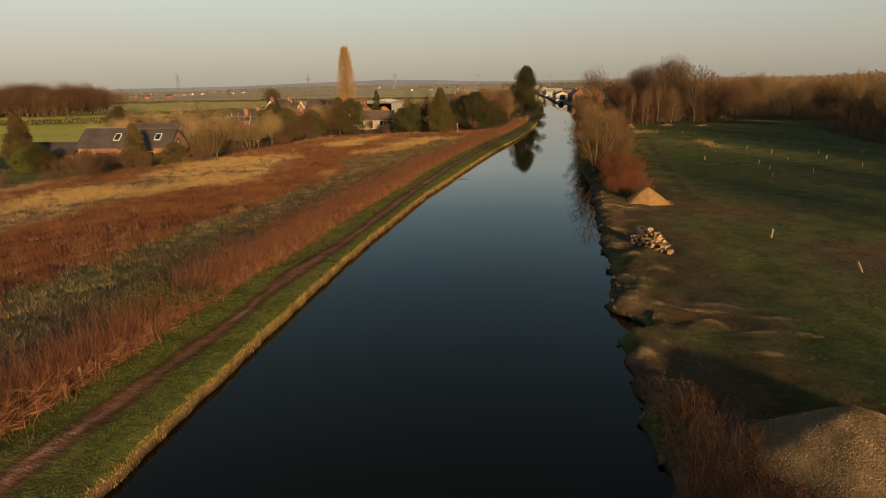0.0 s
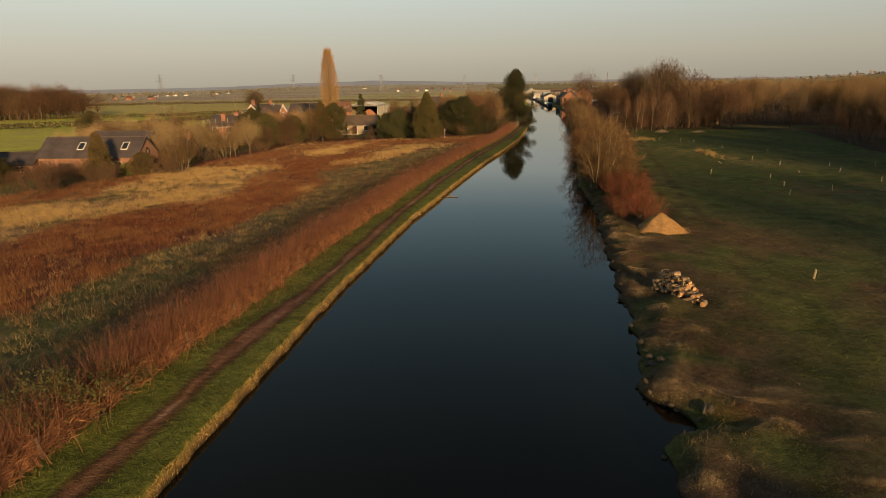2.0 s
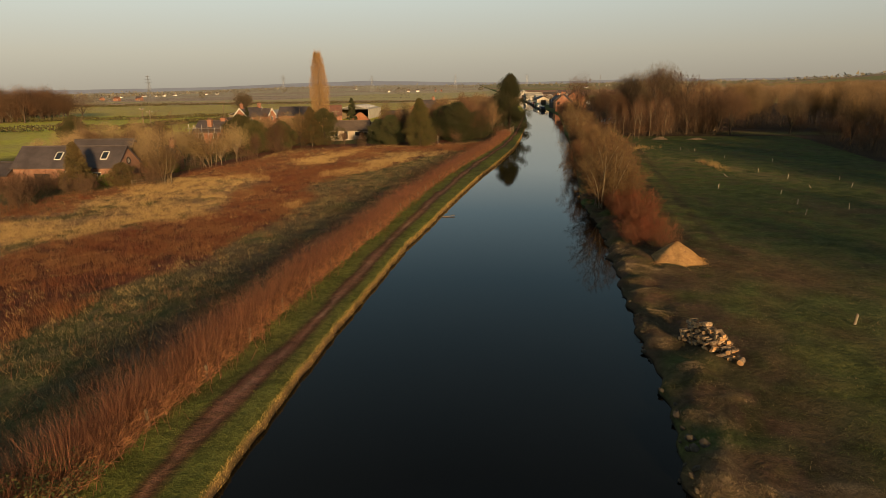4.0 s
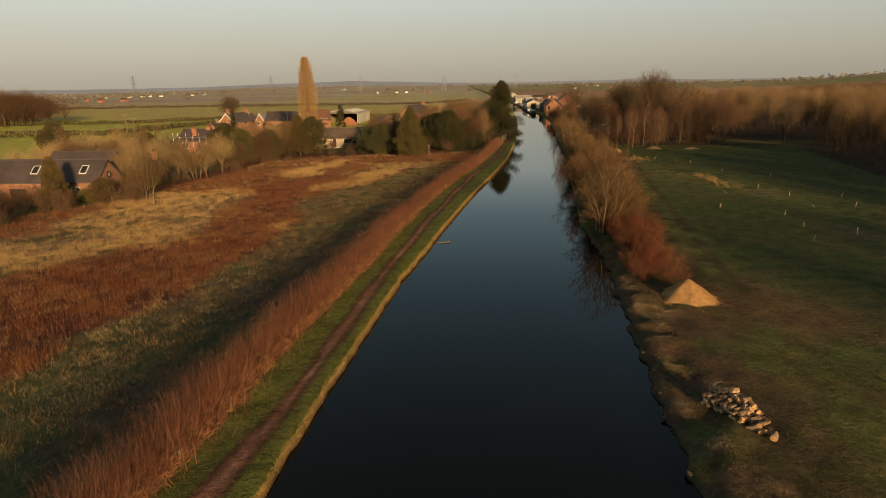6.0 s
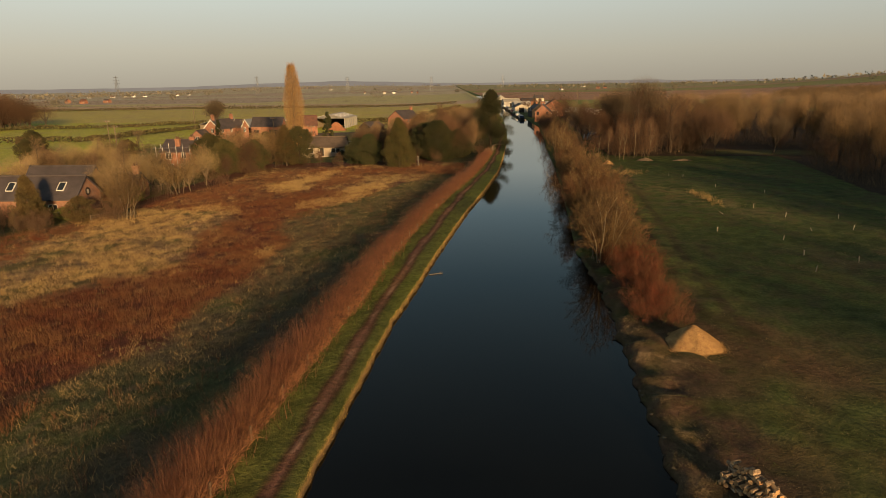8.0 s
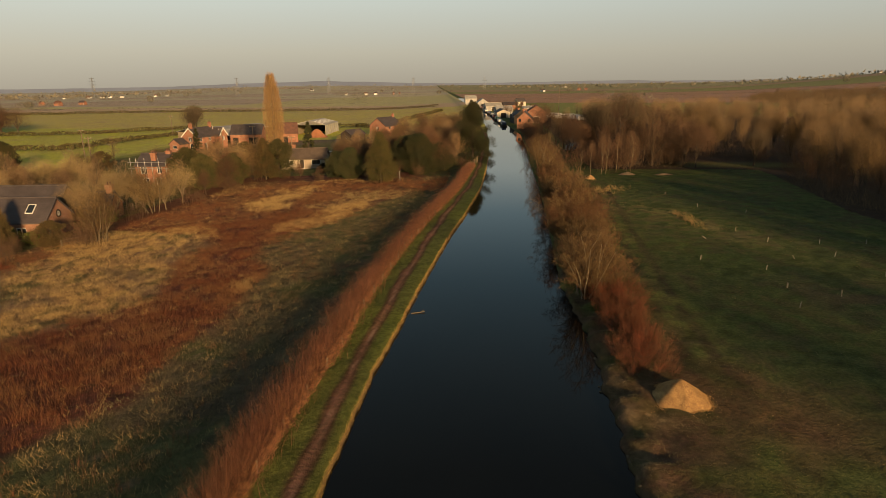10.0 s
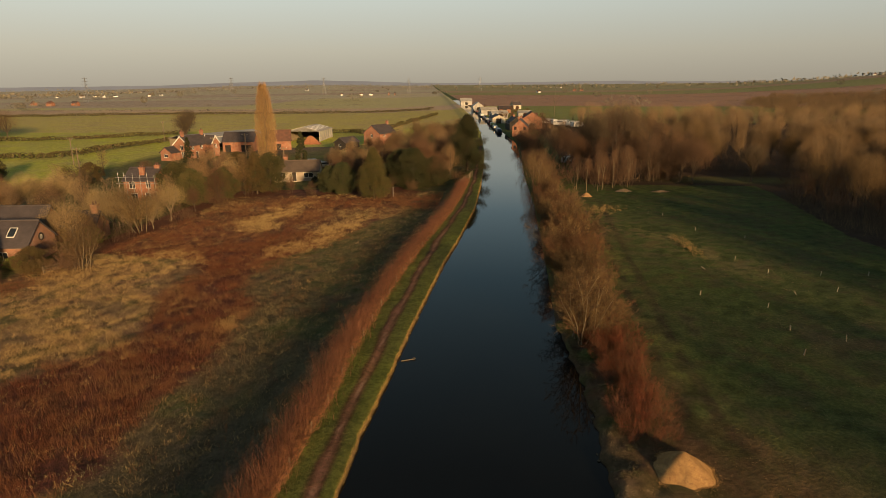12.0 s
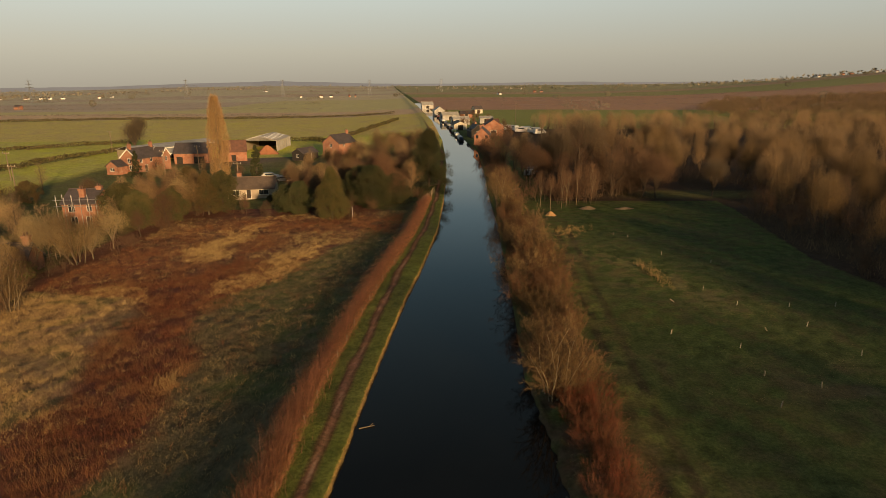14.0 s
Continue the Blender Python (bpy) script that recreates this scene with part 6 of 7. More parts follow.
building("brick_barn", -67.5, 89.0, 8, 9, 5.5, 2.4, 2.7, BRICK_OLD, SLATE, "brick barn with a mossy dark slate roof behind another", "barn", holes=(("f", 3, 0, 1.2, 2.1, "door"),))
building("outhouse", -60.5, 92, 8, 5, 4, 2.0, 1.8, BRICK_OLD, SLATE, "small brick outhouse with a pale chimney pot", "outhouse", holes=(("f", 0, 0.8, 1, 1, "window"),), chimneys=((2.0, 0, 4.9),))

house = building("brick_house", -67.2, 119.4, 5, 5.4, 6.6, 4.3, 1.8, BRICK, SLATE, "two-storey red brick house with scaffolding at its eaves", "house",
                 holes=(("f", -1.2, 2.8, 1.15, 1.3, "window"), ("f", -1.0, 0.7, 1.15, 1.3, "window"), ("f", 1.7, 2.9, 0.9, 1.2, "window"), ("f", 1.4, 0, 1.0, 2.1, "door"), ("r", 0, 2.9, 1, 1.2, "window")), chimneys=((0.2, -1.8, 6.5), (2.2, 0, 6.7)))


def scaffold(x, y, turn, L, W, h):
    ob = thing("scaffold", pose(x, y, land_at(x, y), 0, 0, turn), "galvanised tube scaffold with plank lift round the eaves", "scaffold")
    n = 6
    for i in range(n):
        u = -L / 2 + L * i / (n - 1)
        part("pole", tube((u, -W / 2, 0), (u, -W / 2, h + (0.5 if i % 2 else 0.9)), 0.045, 0.045, sides=6), METAL, ob)
    for k in range(3):
        v = -W / 2 + W * (k + 1) / 4
        part("pole", tube((-L / 2, v, 0), (-L / 2, v, h + 0.7), 0.045, 0.045, sides=6), METAL, ob)
    for zz in (h - 1.0, h + 0.1):
        part("rail", tube((-L / 2 - 0.5, -W / 2 - 0.05, zz), (L / 2 + 0.5, -W / 2 - 0.05, zz), 0.04, 0.04, sides=6), METAL, ob)
    part("plank", box(-L / 2, L / 2, -W / 2 + 0.1, -W / 2 + 0.7, h - 1.06, h - 1.0), POST, ob, "pale scaffold boards")


scaffold(-67.2, 119.4, 5, 6.4, 7.6, 4.9)

building("farmhouse", -93.6, 187.5, 72, 9.2, 5.8, 4.1, 2.4, BRICK, SLATE, "red brick farmhouse with tall chimneys and white gables", "house", barge=WHITE,
         holes=(("l", 0.2, 2.6, 1.2, 1.4, "window"), ("l", 0.6, 0.5, 1.3, 1.6, "window"), ("f", -3, 2.7, 1.0, 1.3, "window"), ("f", 0.5, 2.7, 1.0, 1.3, "window"), ("f", 3.4, 2.7, 1.0, 1.3, "window"), ("f", -1.4, 0, 1.1, 2.1, "door"), ("f", 2.4, 0.8, 1.4, 1.4, "window")),
         chimneys=((-3.8, 0, 7.9), (3.8, 0, 7.9)))
building("porch", -96.8, 180.0, 72, 3.2, 4.0, 2.3, 1.3, BRICK, SLATE, "low brick wing with white window frames", "outhouse", holes=(("l", 0, 0.8, 1.6, 1.0, "window"),))
building("gabled_wing", -89.4, 190.5, -18, 3.6, 3.2, 4.2, 2.0, BRICK, SLATE, "small brick gabled bay with white bargeboards", "house", barge=WHITE, holes=(("r", 0, 2.6, 0.9, 1.3, "window"),))


def open_shed(name, x, y, turn, L, W, h, bays, roof_mat, label):
    """A shed on posts with an open front and a low-pitched sheet roof."""
    ob = thing(name, pose(x, y, land_at(x, y), 0, 0, turn), label, "shed")
    for i in range(bays + 1):
        u = -L / 2 + L * i / bays
        part("post", box(u - 0.12, u + 0.12, -W / 2, -W / 2 + 0.24, -0.2, h, bevel=0.02), POST, ob)
    part("back_wall", box(-L / 2, L / 2, W / 2 - 0.15, W / 2, -0.2, h), DARK, ob)
    for s in (-1, 1):
        part("side_wall", box(s * L / 2 - 0.08, s * L / 2 + 0.08, -W / 2 + 0.25, W / 2 - 0.16, -0.2, h), CLAD, ob)
    part("roof", roof_mesh(L, W, h, 1.0, seams=0.0), roof_mat, ob)
    part("fascia", box(-L / 2, L / 2, -W / 2 - 0.1, -W / 2 - 0.04, h - 0.35, h), WHITE, ob)


open_shed("open_shed", -104.5, 227, 66, 34, 9, 3.2, 7, SHEET_WHITE, "long open-fronted farm shed with a pale sheet roof")
open_shed("open_shed", -96.5, 215, 66, 18, 8, 2.8, 4, SHEET, "open-fronted farm shed with a grey sheet roof")
building("brick_byre", -86.0, 204.5, 8, 10, 6.5, 3.4, 2.6, BRICK, SLATE, "brick farm building with wide dark openings", "barn", holes=(("f", -3.4, 0, 1.8, 2.2, "dark"), ("f", 2.4, 0, 3.2, 2.2, "dark")))
building("brick_byre", -75, 209, 20, 8, 6, 3.2, 3.0, BRICK, TILE, "small brick farm building with a clay tile roof", "barn", holes=(("f", 0, 0, 1.4, 2.0, "dark"),))


def big_barn(x, y, turn, W, L, h):
    """A portal-framed barn, open at the gable end; its ridge runs along y."""
    ob = thing("farm_barn", pose(x, y, land_at(x, y), 0, 0, turn), "large steel-framed farm barn with a pale sheet roof", "barn")
    for s in (-1, 1):
        part("side_wall", box(s * W / 2 - 0.1, s * W / 2 + 0.1, -L / 2, L / 2, -0.2, h), SHEET if s > 0 else CLAD, ob)
        for k in range(7):
            v = -L / 2 + 0.2 + (L - 0.4) * k / 6
            part("stanchion", box(s * W / 2 + (0.1 if s > 0 else -0.3), s * W / 2 + (0.3 if s > 0 else -0.1), v - 0.12, v + 0.12, -0.2, h), METAL, ob)
    part("back_wall", box(-W / 2 + 0.1, W / 2 - 0.1, L / 2 - 0.15, L / 2, -0.2, h), DARK, ob)
    roof = part("roof", roof_mesh(L, W, h, 1.5, seams=0.0), SHEET, ob, at=pose(0, 0, 0, 0, 0, 90))
    for i in range(6):
        for s in (-1, 1):
            ang = math.atan2(1.5, W / 2)
            m = Matrix.Translation((L * (-0.42 + 0.17 * i), s * W / 4, h + 0.75 + 0.2)) @ Matrix.Rotation(-s * ang, 4, "X")
            part("roof_light", box(-0.5, 0.5, -1.9, 1.9, -0.03, 0.03), WHITE, roof, "pale translucent roof sheet", at=m)
    bm = bmesh.new()
    f = [bm.verts.new(p) for p in ((-W / 2, -L / 2 - 0.1, h), (W / 2, -L / 2 - 0.1, h), (0, -L / 2 - 0.1, h + 1.5))]
    bm.faces.new(f)
    bmesh.ops.solidify(bm, geom=bm.faces[:], thickness=0.08)
    part("gable_cladding", bm, SHEET_WHITE, ob)


big_barn(-75.0, 244.0, 2, 12.3, 20, 3.8)
heap("soil_heap", -69.5, 226.5, 4.6, 3.4, 3.0, SOIL, "large heap of red-brown soil before the barn", 15, 1.0)
building("bungalow", -46.0, 141.5, 10, 9.6, 6.0, 2.2, 1.8, PEBBLEDASH, TILE_BROWN, "drab pebbledashed bungalow with a brown tiled roof", "house", holes=(("f", -3.0, 0.8, 1.6, 1.1, "window"), ("f", -0.4, 0, 1.0, 2.0, "door"), ("f", 2.6, 0.8, 2.0, 1.1, "window"), ("l", 0, 0.9, 1.2, 1.0, "window")), chimneys=((-2.5, 0.3, 4.9),))
building("brick_house", -42.5, 219, 62, 9, 7, 3.9, 2.5, BRICK, SLATE, "brick house with a dark slate roof by a farm lane", "house", holes=(("l", 0, 2.4, 1.0, 1.2, "window"), ("f", 1, 0.8, 1.2, 1.2, "window"), ("f", -2, 2.7, 1.0, 1.2, "window")), chimneys=((4.0, 0, 7.5),))
building("outhouse", -51, 206, 62, 7, 4.5, 2.2, 1.3, DARK, SLATE, "low dark timber outhouse beside a farm lane", "outhouse", holes=(("l", 0, 0.8, 1, 1, "window"), ("f", 0, 0, 1, 2, "door")))

# canal-side houses and boatyard on the far right bank
building("canal_house", 6.0, 229, 84, 8, 5.2, 3.5, 2.4, BRICK, SLATE, "orange brick canal house with a steep dark roof", "house", group="canal-side houses", frame=DARK, holes=(("l", -1.6, 2.4, 0.9, 1.2, "window"), ("l", 1.6, 2.4, 0.9, 1.2, "window"), ("l", 0.5, 0, 1.1, 2.1, "door"), ("b", -3, 2.3, 1, 1.2, "window"), ("b", 2, 2.3, 1, 1.2, "window")), chimneys=((-2.6, 0.5, 6.8), (3.0, 0, 6.7)), z=0.3)
building("canal_house", 4.5, 258, 100, 9, 5, 2.8, 2.2, DARK, SLATE, "dark timber cottages beside the moorings", "house", group="canal-side houses", holes=(("l", 0, 2.3, 1.0, 1.2, "window"), ("b", 0, 2.3, 1.0, 1.2, "window")), chimneys=((0, 0, 6.0),), z=0.3)
building("canal_house", 12, 268, 90, 12, 8, 4.0, 2.6, BRICK, TILE, "brick workshop with a clay tile roof", "house", group="canal-side houses", holes=(("l", 0, 0, 2.4, 2.4, "door"),), z=0.3)
for x, y, tn, L, W, h, r_, wm, rm, lb in ((-2, 300, 100, 18, 10, 4.2, 1.8, RENDER, SLATE, "dark-roofed boatyard workshop"), (-1, 335, 15, 16, 10, 4.6, 1.6, SHEET_WHITE, SHEET_WHITE, "long white boatyard shed"), (13, 345, 5, 13, 9, 4.4, 1.2, SHEET_WHITE, SHEET_WHITE, "white flat-pitched boatyard shed"),
                                        (15, 320, 10, 11, 8, 3.8, 1.6, BRICK, TILE, "red-roofed brick workshop"), (-7, 372, 15, 18, 11, 5.0, 2.0, SHEET_WHITE, SHEET, "pale sheet-clad boat shed"), (-15, 432, 100, 16, 12, 5.0, 3.4, SHEET_WHITE, SHEET_WHITE, "white gabled boat shed"), (-28, 540, 10, 18, 12, 5.5, 3.0, SHEET_WHITE, SHEET_WHITE, "white pavilion by the moorings"),
                                        (3, 400, 10, 14, 9, 4, 2.4, BRICK, SLATE, "brick house behind the boatyard"), (12, 455, 30, 12, 8, 5, 2.8, RENDER, SLATE, "rendered house behind the boatyard")):
    building("boatyard_shed", x, y, tn, L * 0.55, W * 0.6, h * 0.6, r_ * 0.75, wm, rm, lb + " near the canal", "shed", group="boatyard sheds", seams=0.0, holes=(("f", 0, 0, 2.6, 2.4, "door"), ("l", 0, 0, 2.6, 2.4, "door")), z=0.3)


cr = random.Random(52)
for i in range(26):
    y = cr.uniform(238, 420)
    x = float(right_edge(y)) + cr.uniform(3, 26)
    plant_tree("bare_tree", cr.choice(wood_domes), x, y, "bare dark tree among the canal-side houses", group="trees among the canal-side houses", size=cr.uniform(0.4, 0.75), turn=cr.uniform(0, 360), z=0.3)


def narrowboat(x, y, turn, length, hull_mat, cabin_mat, label):
    ob = thing("narrowboat", pose(x, y, 0.0, 0, 0, turn), label, "boat", "moored narrowboats")
    bm = bmesh.new()
    sec = [(-length / 2, 0.5, 0.75), (-length / 2 + 0.8, 1.0, 0.55), (length / 2 - 2.6, 1.0, 0.55), (length / 2 - 1.0, 0.7, 0.65), (length / 2, 0.05, 0.95)]
    rows_ = [[bm.verts.new(p) for p in ((u, -w * 0.85, -0.3), (u, -w, h), (u, w, h), (u, w * 0.85, -0.3))] for u, w, h in sec]
    for a, b in zip(rows_, rows_[1:]):
        for i in range(3):
            bm.faces.new((a[i], a[i + 1], b[i + 1], b[i]))
    bm.faces.new(rows_[0])
    bmesh.ops.recalc_face_normals(bm, faces=bm.faces)
    part("hull", bm, hull_mat, ob)
    part("cabin", box(-length / 2 + 1.6, length / 2 - 2.8, -0.8, 0.8, 0.5, 1.45, bevel=0.12), cabin_mat, ob)
    for k in range(5):
        u = -length / 2 + 2.6 + k * (length - 6.4) / 4
        for s in (-1, 1):
            part("porthole", tube((u, s * 0.78, 1.05), (u, s * 0.82, 1.05), 0.17, 0.17), GLASS, ob)


NAVY = surface("dark_blue_paint", (0.03, 0.05, 0.11), (0.025, 0.04, 0.085), 2.0, 20.0, 0.35, bump=0.05)
GREEN = surface("dark_green_paint", (0.03, 0.09, 0.05), (0.025, 0.07, 0.04), 2.0, 20.0, 0.35, bump=0.05)
MAROON = surface("maroon_paint", (0.16, 0.03, 0.03), (0.12, 0.025, 0.025), 2.0, 20.0, 0.35, bump=0.05)
for i, y in enumerate((250, 267, 285, 303, 322, 341, 362, 384, 405, 428)):
    dx = float(right_edge(y + 5) - right_edge(y - 5))
    narrowboat(float(right_edge(y)) - 1.6, y, 90 + math.degrees(math.atan2(-dx, 10)), 14 - i % 3 * 2, DARK, (NAVY, WHITE, GREEN, MAROON, SHEET_WHITE)[i % 5], ("dark blue", "white", "dark green", "maroon", "pale grey")[i % 5] + " narrowboat moored along the bank")


def van(x, y, turn, material, label, z=None, low=False):
    ob = thing("car" if low else "van", pose(x, y, land_at(x, y) if z is None else z, 0, 0, turn), label, "car" if low else "van", "parked vehicles")
    L, W, H = (4.3, 1.75, 1.45) if low else (5.4, 2.0, 2.3)
    bm = bmesh.new()
    prof = [(-L / 2, 0.3), (-L / 2, H * 0.62), (-L / 2 + 0.5 if low else -L / 2 + 0.1, H), (L * 0.12 if low else L * 0.22, H), (L * 0.3 if low else L * 0.36, H * 0.62), (L / 2, H * 0.52), (L / 2, 0.3)]
    a = [bm.verts.new((u, -W / 2, h)) for u, h in prof]
    b = [bm.verts.new((u, W / 2, h)) for u, h in prof]
    for i in range(len(prof)):
        j = (i + 1) % len(prof)
        bm.faces.new((a[i], a[j], b[j], b[i]))
    bm.faces.new(a[::-1])
    bm.faces.new(b)
    bmesh.ops.recalc_face_normals(bm, faces=bm.faces)
    bmesh.ops.bevel(bm, geom=bm.edges[:], offset=0.06, segments=1, affect="EDGES")
    part("body", bm, material, ob)
    for s in (-1, 1):
        part("side_window", box(-L * 0.3, L * 0.2, s * W / 2 - 0.02, s * W / 2 + 0.02, H * 0.66, H * 0.9), GLASS, ob)
        for u in (-L * 0.31, L * 0.31):
            wheel = part("wheel", tube((u, s * (W / 2 - 0.2), 0.32), (u, s * (W / 2 + 0.01), 0.32), 0.32, 0.32, sides=14), DARK, ob)
            part("rim", tube((u, s * (W / 2 + 0.01), 0.32), (u, s * (W / 2 + 0.03), 0.32), 0.19, 0.19, sides=10), METAL, wheel)


vr = random.Random(3)
for i in range(13):
    van(14.5 + i * 1.4 + vr.uniform(-1, 1), 305 - i * 2.4 + vr.uniform(-5, 6), vr.uniform(0, 180), WHITE, "white van parked in a yard behind the wood", z=0.3)
for x, y, tn, m, lb in ((-49.2, 162.0, 30, WHITE, "white car parked in a farm garden"), (-45.9, 161.5, 40, SHEET_WHITE, "pale car parked in a farm garden"), (-50.6, 168, 20, METAL, "silver car parked in a farm lane"), (13.8, 157, 70, METAL, "dark silver car parked among bare trees"), (15.5, 161, 50, NAVY, "dark blue car parked among bare trees")):
    van(x, y, tn, m, lb, low=True)

# ---- field hedges, far woods, poles and pylons ----
def strip_hedge(points, height, width, rng, per=7):
    """Clumped leafless hedge along a polyline, as many small sprays."""
    out = []
    for (x0, y0), (x1, y1) in zip(points, points[1:]):
        length = math.hypot(x1 - x0, y1 - y0)
        n = int(length * per)
        t = rng.uniform(0, 1, n)
        x = x0 + (x1 - x0) * t + rng.normal(0, width / 3, n)
        y = y0 + (y1 - y0) * t + rng.normal(0, width / 3, n)
        h = height * (0.6 + 0.6 * value_noise(x, y, 6, 71)) * rng.uniform(0.2, 1.0, n)
        out.append(np.stack([x, y, land(x, y) + h], axis=1))
    p = np.concatenate(out)
    return p


def sprays(p, size, rng):
    d1 = rng.normal(0, 1, p.shape)
    d1 /= np.linalg.norm(d1, axis=1)[:, None]
    d2 = np.cross(d1, rng.normal(0, 1, p.shape))
    d2 /= np.linalg.norm(d2, axis=1)[:, None]
    s = size * rng.uniform(0.5, 1.5, len(p))[:, None]
    v = np.stack([p - d2 * s * 0.5 - d1 * s * 0.4, p + d2 * s * 0.5 - d1 * s * 0.4, p + d1 * s * 0.7], axis=1).reshape(-1, 3)
    return v, np.arange(3 * len(p)).reshape(-1, 3)


def build_far():
    rng = np.random.default_rng(17)
    near = [[(-240, 140), (-134, 185), (-129, 238), (-106, 250)], [(-300, 205), (-175, 239), (-140, 270)], [(-450, 340), (-249, 440), (-166, 440), (-50, 475)], [(-54, 268), (-46, 340), (-40, 400)], [(-56, 262), (-66, 272), (-110, 252)]]
    p = np.concatenate([strip_hedge(h, 1.9, 1.6, rng, 26) for h in near])
    v, f = sprays(p, 0.55, rng)
    stuff("field_hedge", v, f, HEDGEROW, "dark winter hedge between green fields", "hedge")
    far = []
    for i in range(15):
        y = 490 + 120 * i * (1 + i * 0.05)
        for sgn in (-1, 1):
            if sgn > 0 and y < 520:
                continue
            x0 = sgn * rng.uniform(20, 200) - 0.1 * y * 0.6
            x1 = x0 + sgn * rng.uniform(300, 500 + 0.5 * y)
            far.append([(x0, y), ((x0 + x1) / 2, y + rng.uniform(-25, 25)), (x1, y + rng.uniform(-70, 70))])
    p = np.concatenate([strip_hedge(h, 1.4, 1.6, rng, 2.6) for h in far])
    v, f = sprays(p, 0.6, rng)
    stuff("field_hedge", v, f, HAZED_FARWOOD, "distant hedges across the plain, haze put into their colour", "hedge")
    # single trees and copses of the plain, then the wooded skyline
    pts = []
    for i in range(120):
        r = 420 + 3900 * rng.uniform(0, 1) ** 1.1
        az = radians(rng.uniform(-46, 46))
        x, y = r * math.sin(az), r * math.cos(az)
        if abs(x + 0.09 * y) < 60 and y < 800:
            continue
        n = 300
        wide = rng.uniform(3.5, 7) * (3.0 if rng.uniform() < 0.3 else 1)
        tall = rng.uniform(6, 11)
        q = rng.normal(0, 1, (n, 3))
        q /= np.linalg.norm(q, axis=1)[:, None]
        q *= rng.uniform(0.5, 1, n)[:, None] ** 0.5
        z0 = land_at(x, y)
        pts.append(np.stack([x + q[:, 0] * wide, y + q[:, 1] * wide, z0 + tall * 0.55 + q[:, 2] * tall * 0.45], axis=1))
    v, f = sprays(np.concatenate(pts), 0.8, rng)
    stuff("distant_trees", v, f, HAZED_FARWOOD, "distant bare trees and copses scattered over the plain", "trees")
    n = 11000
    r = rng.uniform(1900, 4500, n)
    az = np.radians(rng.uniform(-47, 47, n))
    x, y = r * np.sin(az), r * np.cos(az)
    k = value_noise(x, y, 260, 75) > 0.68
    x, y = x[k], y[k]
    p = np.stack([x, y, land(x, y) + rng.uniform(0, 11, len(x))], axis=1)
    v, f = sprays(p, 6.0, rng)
    stuff("far_woods", v, f, HAZED_FARWOOD, "far brown woods along the skyline", "woods")

    # the back of the wood on the right, beyond the single trees
    n = 5200
    x, y = rng.uniform(60, 460, n), rng.uniform(120, 640, n)
    az = np.degrees(np.arctan2(x, y))
    depth = np.hypot(x, y)
    k = (az > 18 + 8 * value_noise(x, y, 60, 81)) & (az < 44) & ((depth > 215) | (x > 165)) & (value_noise(x, y, 30, 82) > 0.14)
    x, y = x[k], y[k]
    tall = 6.6 + 3.2 * value_noise(x, y, 14, 83) + rng.uniform(-0.6, 1.2, len(x))
    per = 110
    cx, cy, ch = np.repeat(x, per), np.repeat(y, per), np.repeat(tall, per)
    m = len(cx)
    a, rad = rng.uniform(0, 2 * np.pi, m), np.sqrt(rng.uniform(0, 1, m))
    px, py = cx + np.cos(a) * rad * 3.0, cy + np.sin(a) * rad * 3.0
    top = ch * (1 - 0.42 * rad ** 2) * rng.uniform(0.55, 1.0, m) ** 0.5
    root = np.stack([px, py, land(px, py) + top - 1.3], axis=1)
    rise = np.stack([np.cos(a) * rad * 0.7, np.sin(a) * rad * 0.7, np.full(m, 1.3)], axis=1) + rng.normal(0, 0.25, (m, 3))
    side = np.cross(rise, rng.normal(0, 1, (m, 3)))
    side *= (rng.uniform(0.03, 0.06, m) / np.linalg.norm(side, axis=1))[:, None]
    v = np.stack([root - side, root + side, root + rise], axis=1).reshape(-1, 3)
    stuff("far_wood", v, np.arange(3 * m).reshape(-1, 3), TWIG, "dense brown winter wood stretching away", "woods")


def build_skyline():
    """Plain glowing backdrop: the plain's last ridge, far beyond everything, haze in its colour."""
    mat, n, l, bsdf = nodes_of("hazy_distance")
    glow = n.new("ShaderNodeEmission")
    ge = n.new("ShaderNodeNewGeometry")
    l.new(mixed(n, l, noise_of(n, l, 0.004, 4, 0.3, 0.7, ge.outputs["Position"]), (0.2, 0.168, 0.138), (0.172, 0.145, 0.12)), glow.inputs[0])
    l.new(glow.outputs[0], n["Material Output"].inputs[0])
    az = np.radians(np.linspace(-60, 60, 700))
    for r, share, seed in ((4520.0, 1.0, 95), (4440.0, 0.62, 96)):
        x, y = r * np.sin(az), r * np.cos(az)
        deg = np.degrees(az)
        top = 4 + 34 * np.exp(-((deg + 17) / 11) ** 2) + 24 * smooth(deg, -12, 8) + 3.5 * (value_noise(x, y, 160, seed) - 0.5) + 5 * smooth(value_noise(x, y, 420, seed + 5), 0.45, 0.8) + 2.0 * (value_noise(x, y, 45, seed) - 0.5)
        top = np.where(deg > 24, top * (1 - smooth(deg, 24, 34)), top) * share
        v = np.concatenate([np.stack([x, y, np.full(len(x), -60.0)], axis=1), np.stack([x, y, top], axis=1)])
        i, k = np.arange(len(x) - 1), len(x)
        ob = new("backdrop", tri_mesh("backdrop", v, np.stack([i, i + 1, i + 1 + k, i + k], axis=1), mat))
        tagged(ob, "glowing backdrop of a wooded ridge, haze in its grey-brown colour", "backdrop", kind="structure")
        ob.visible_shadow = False

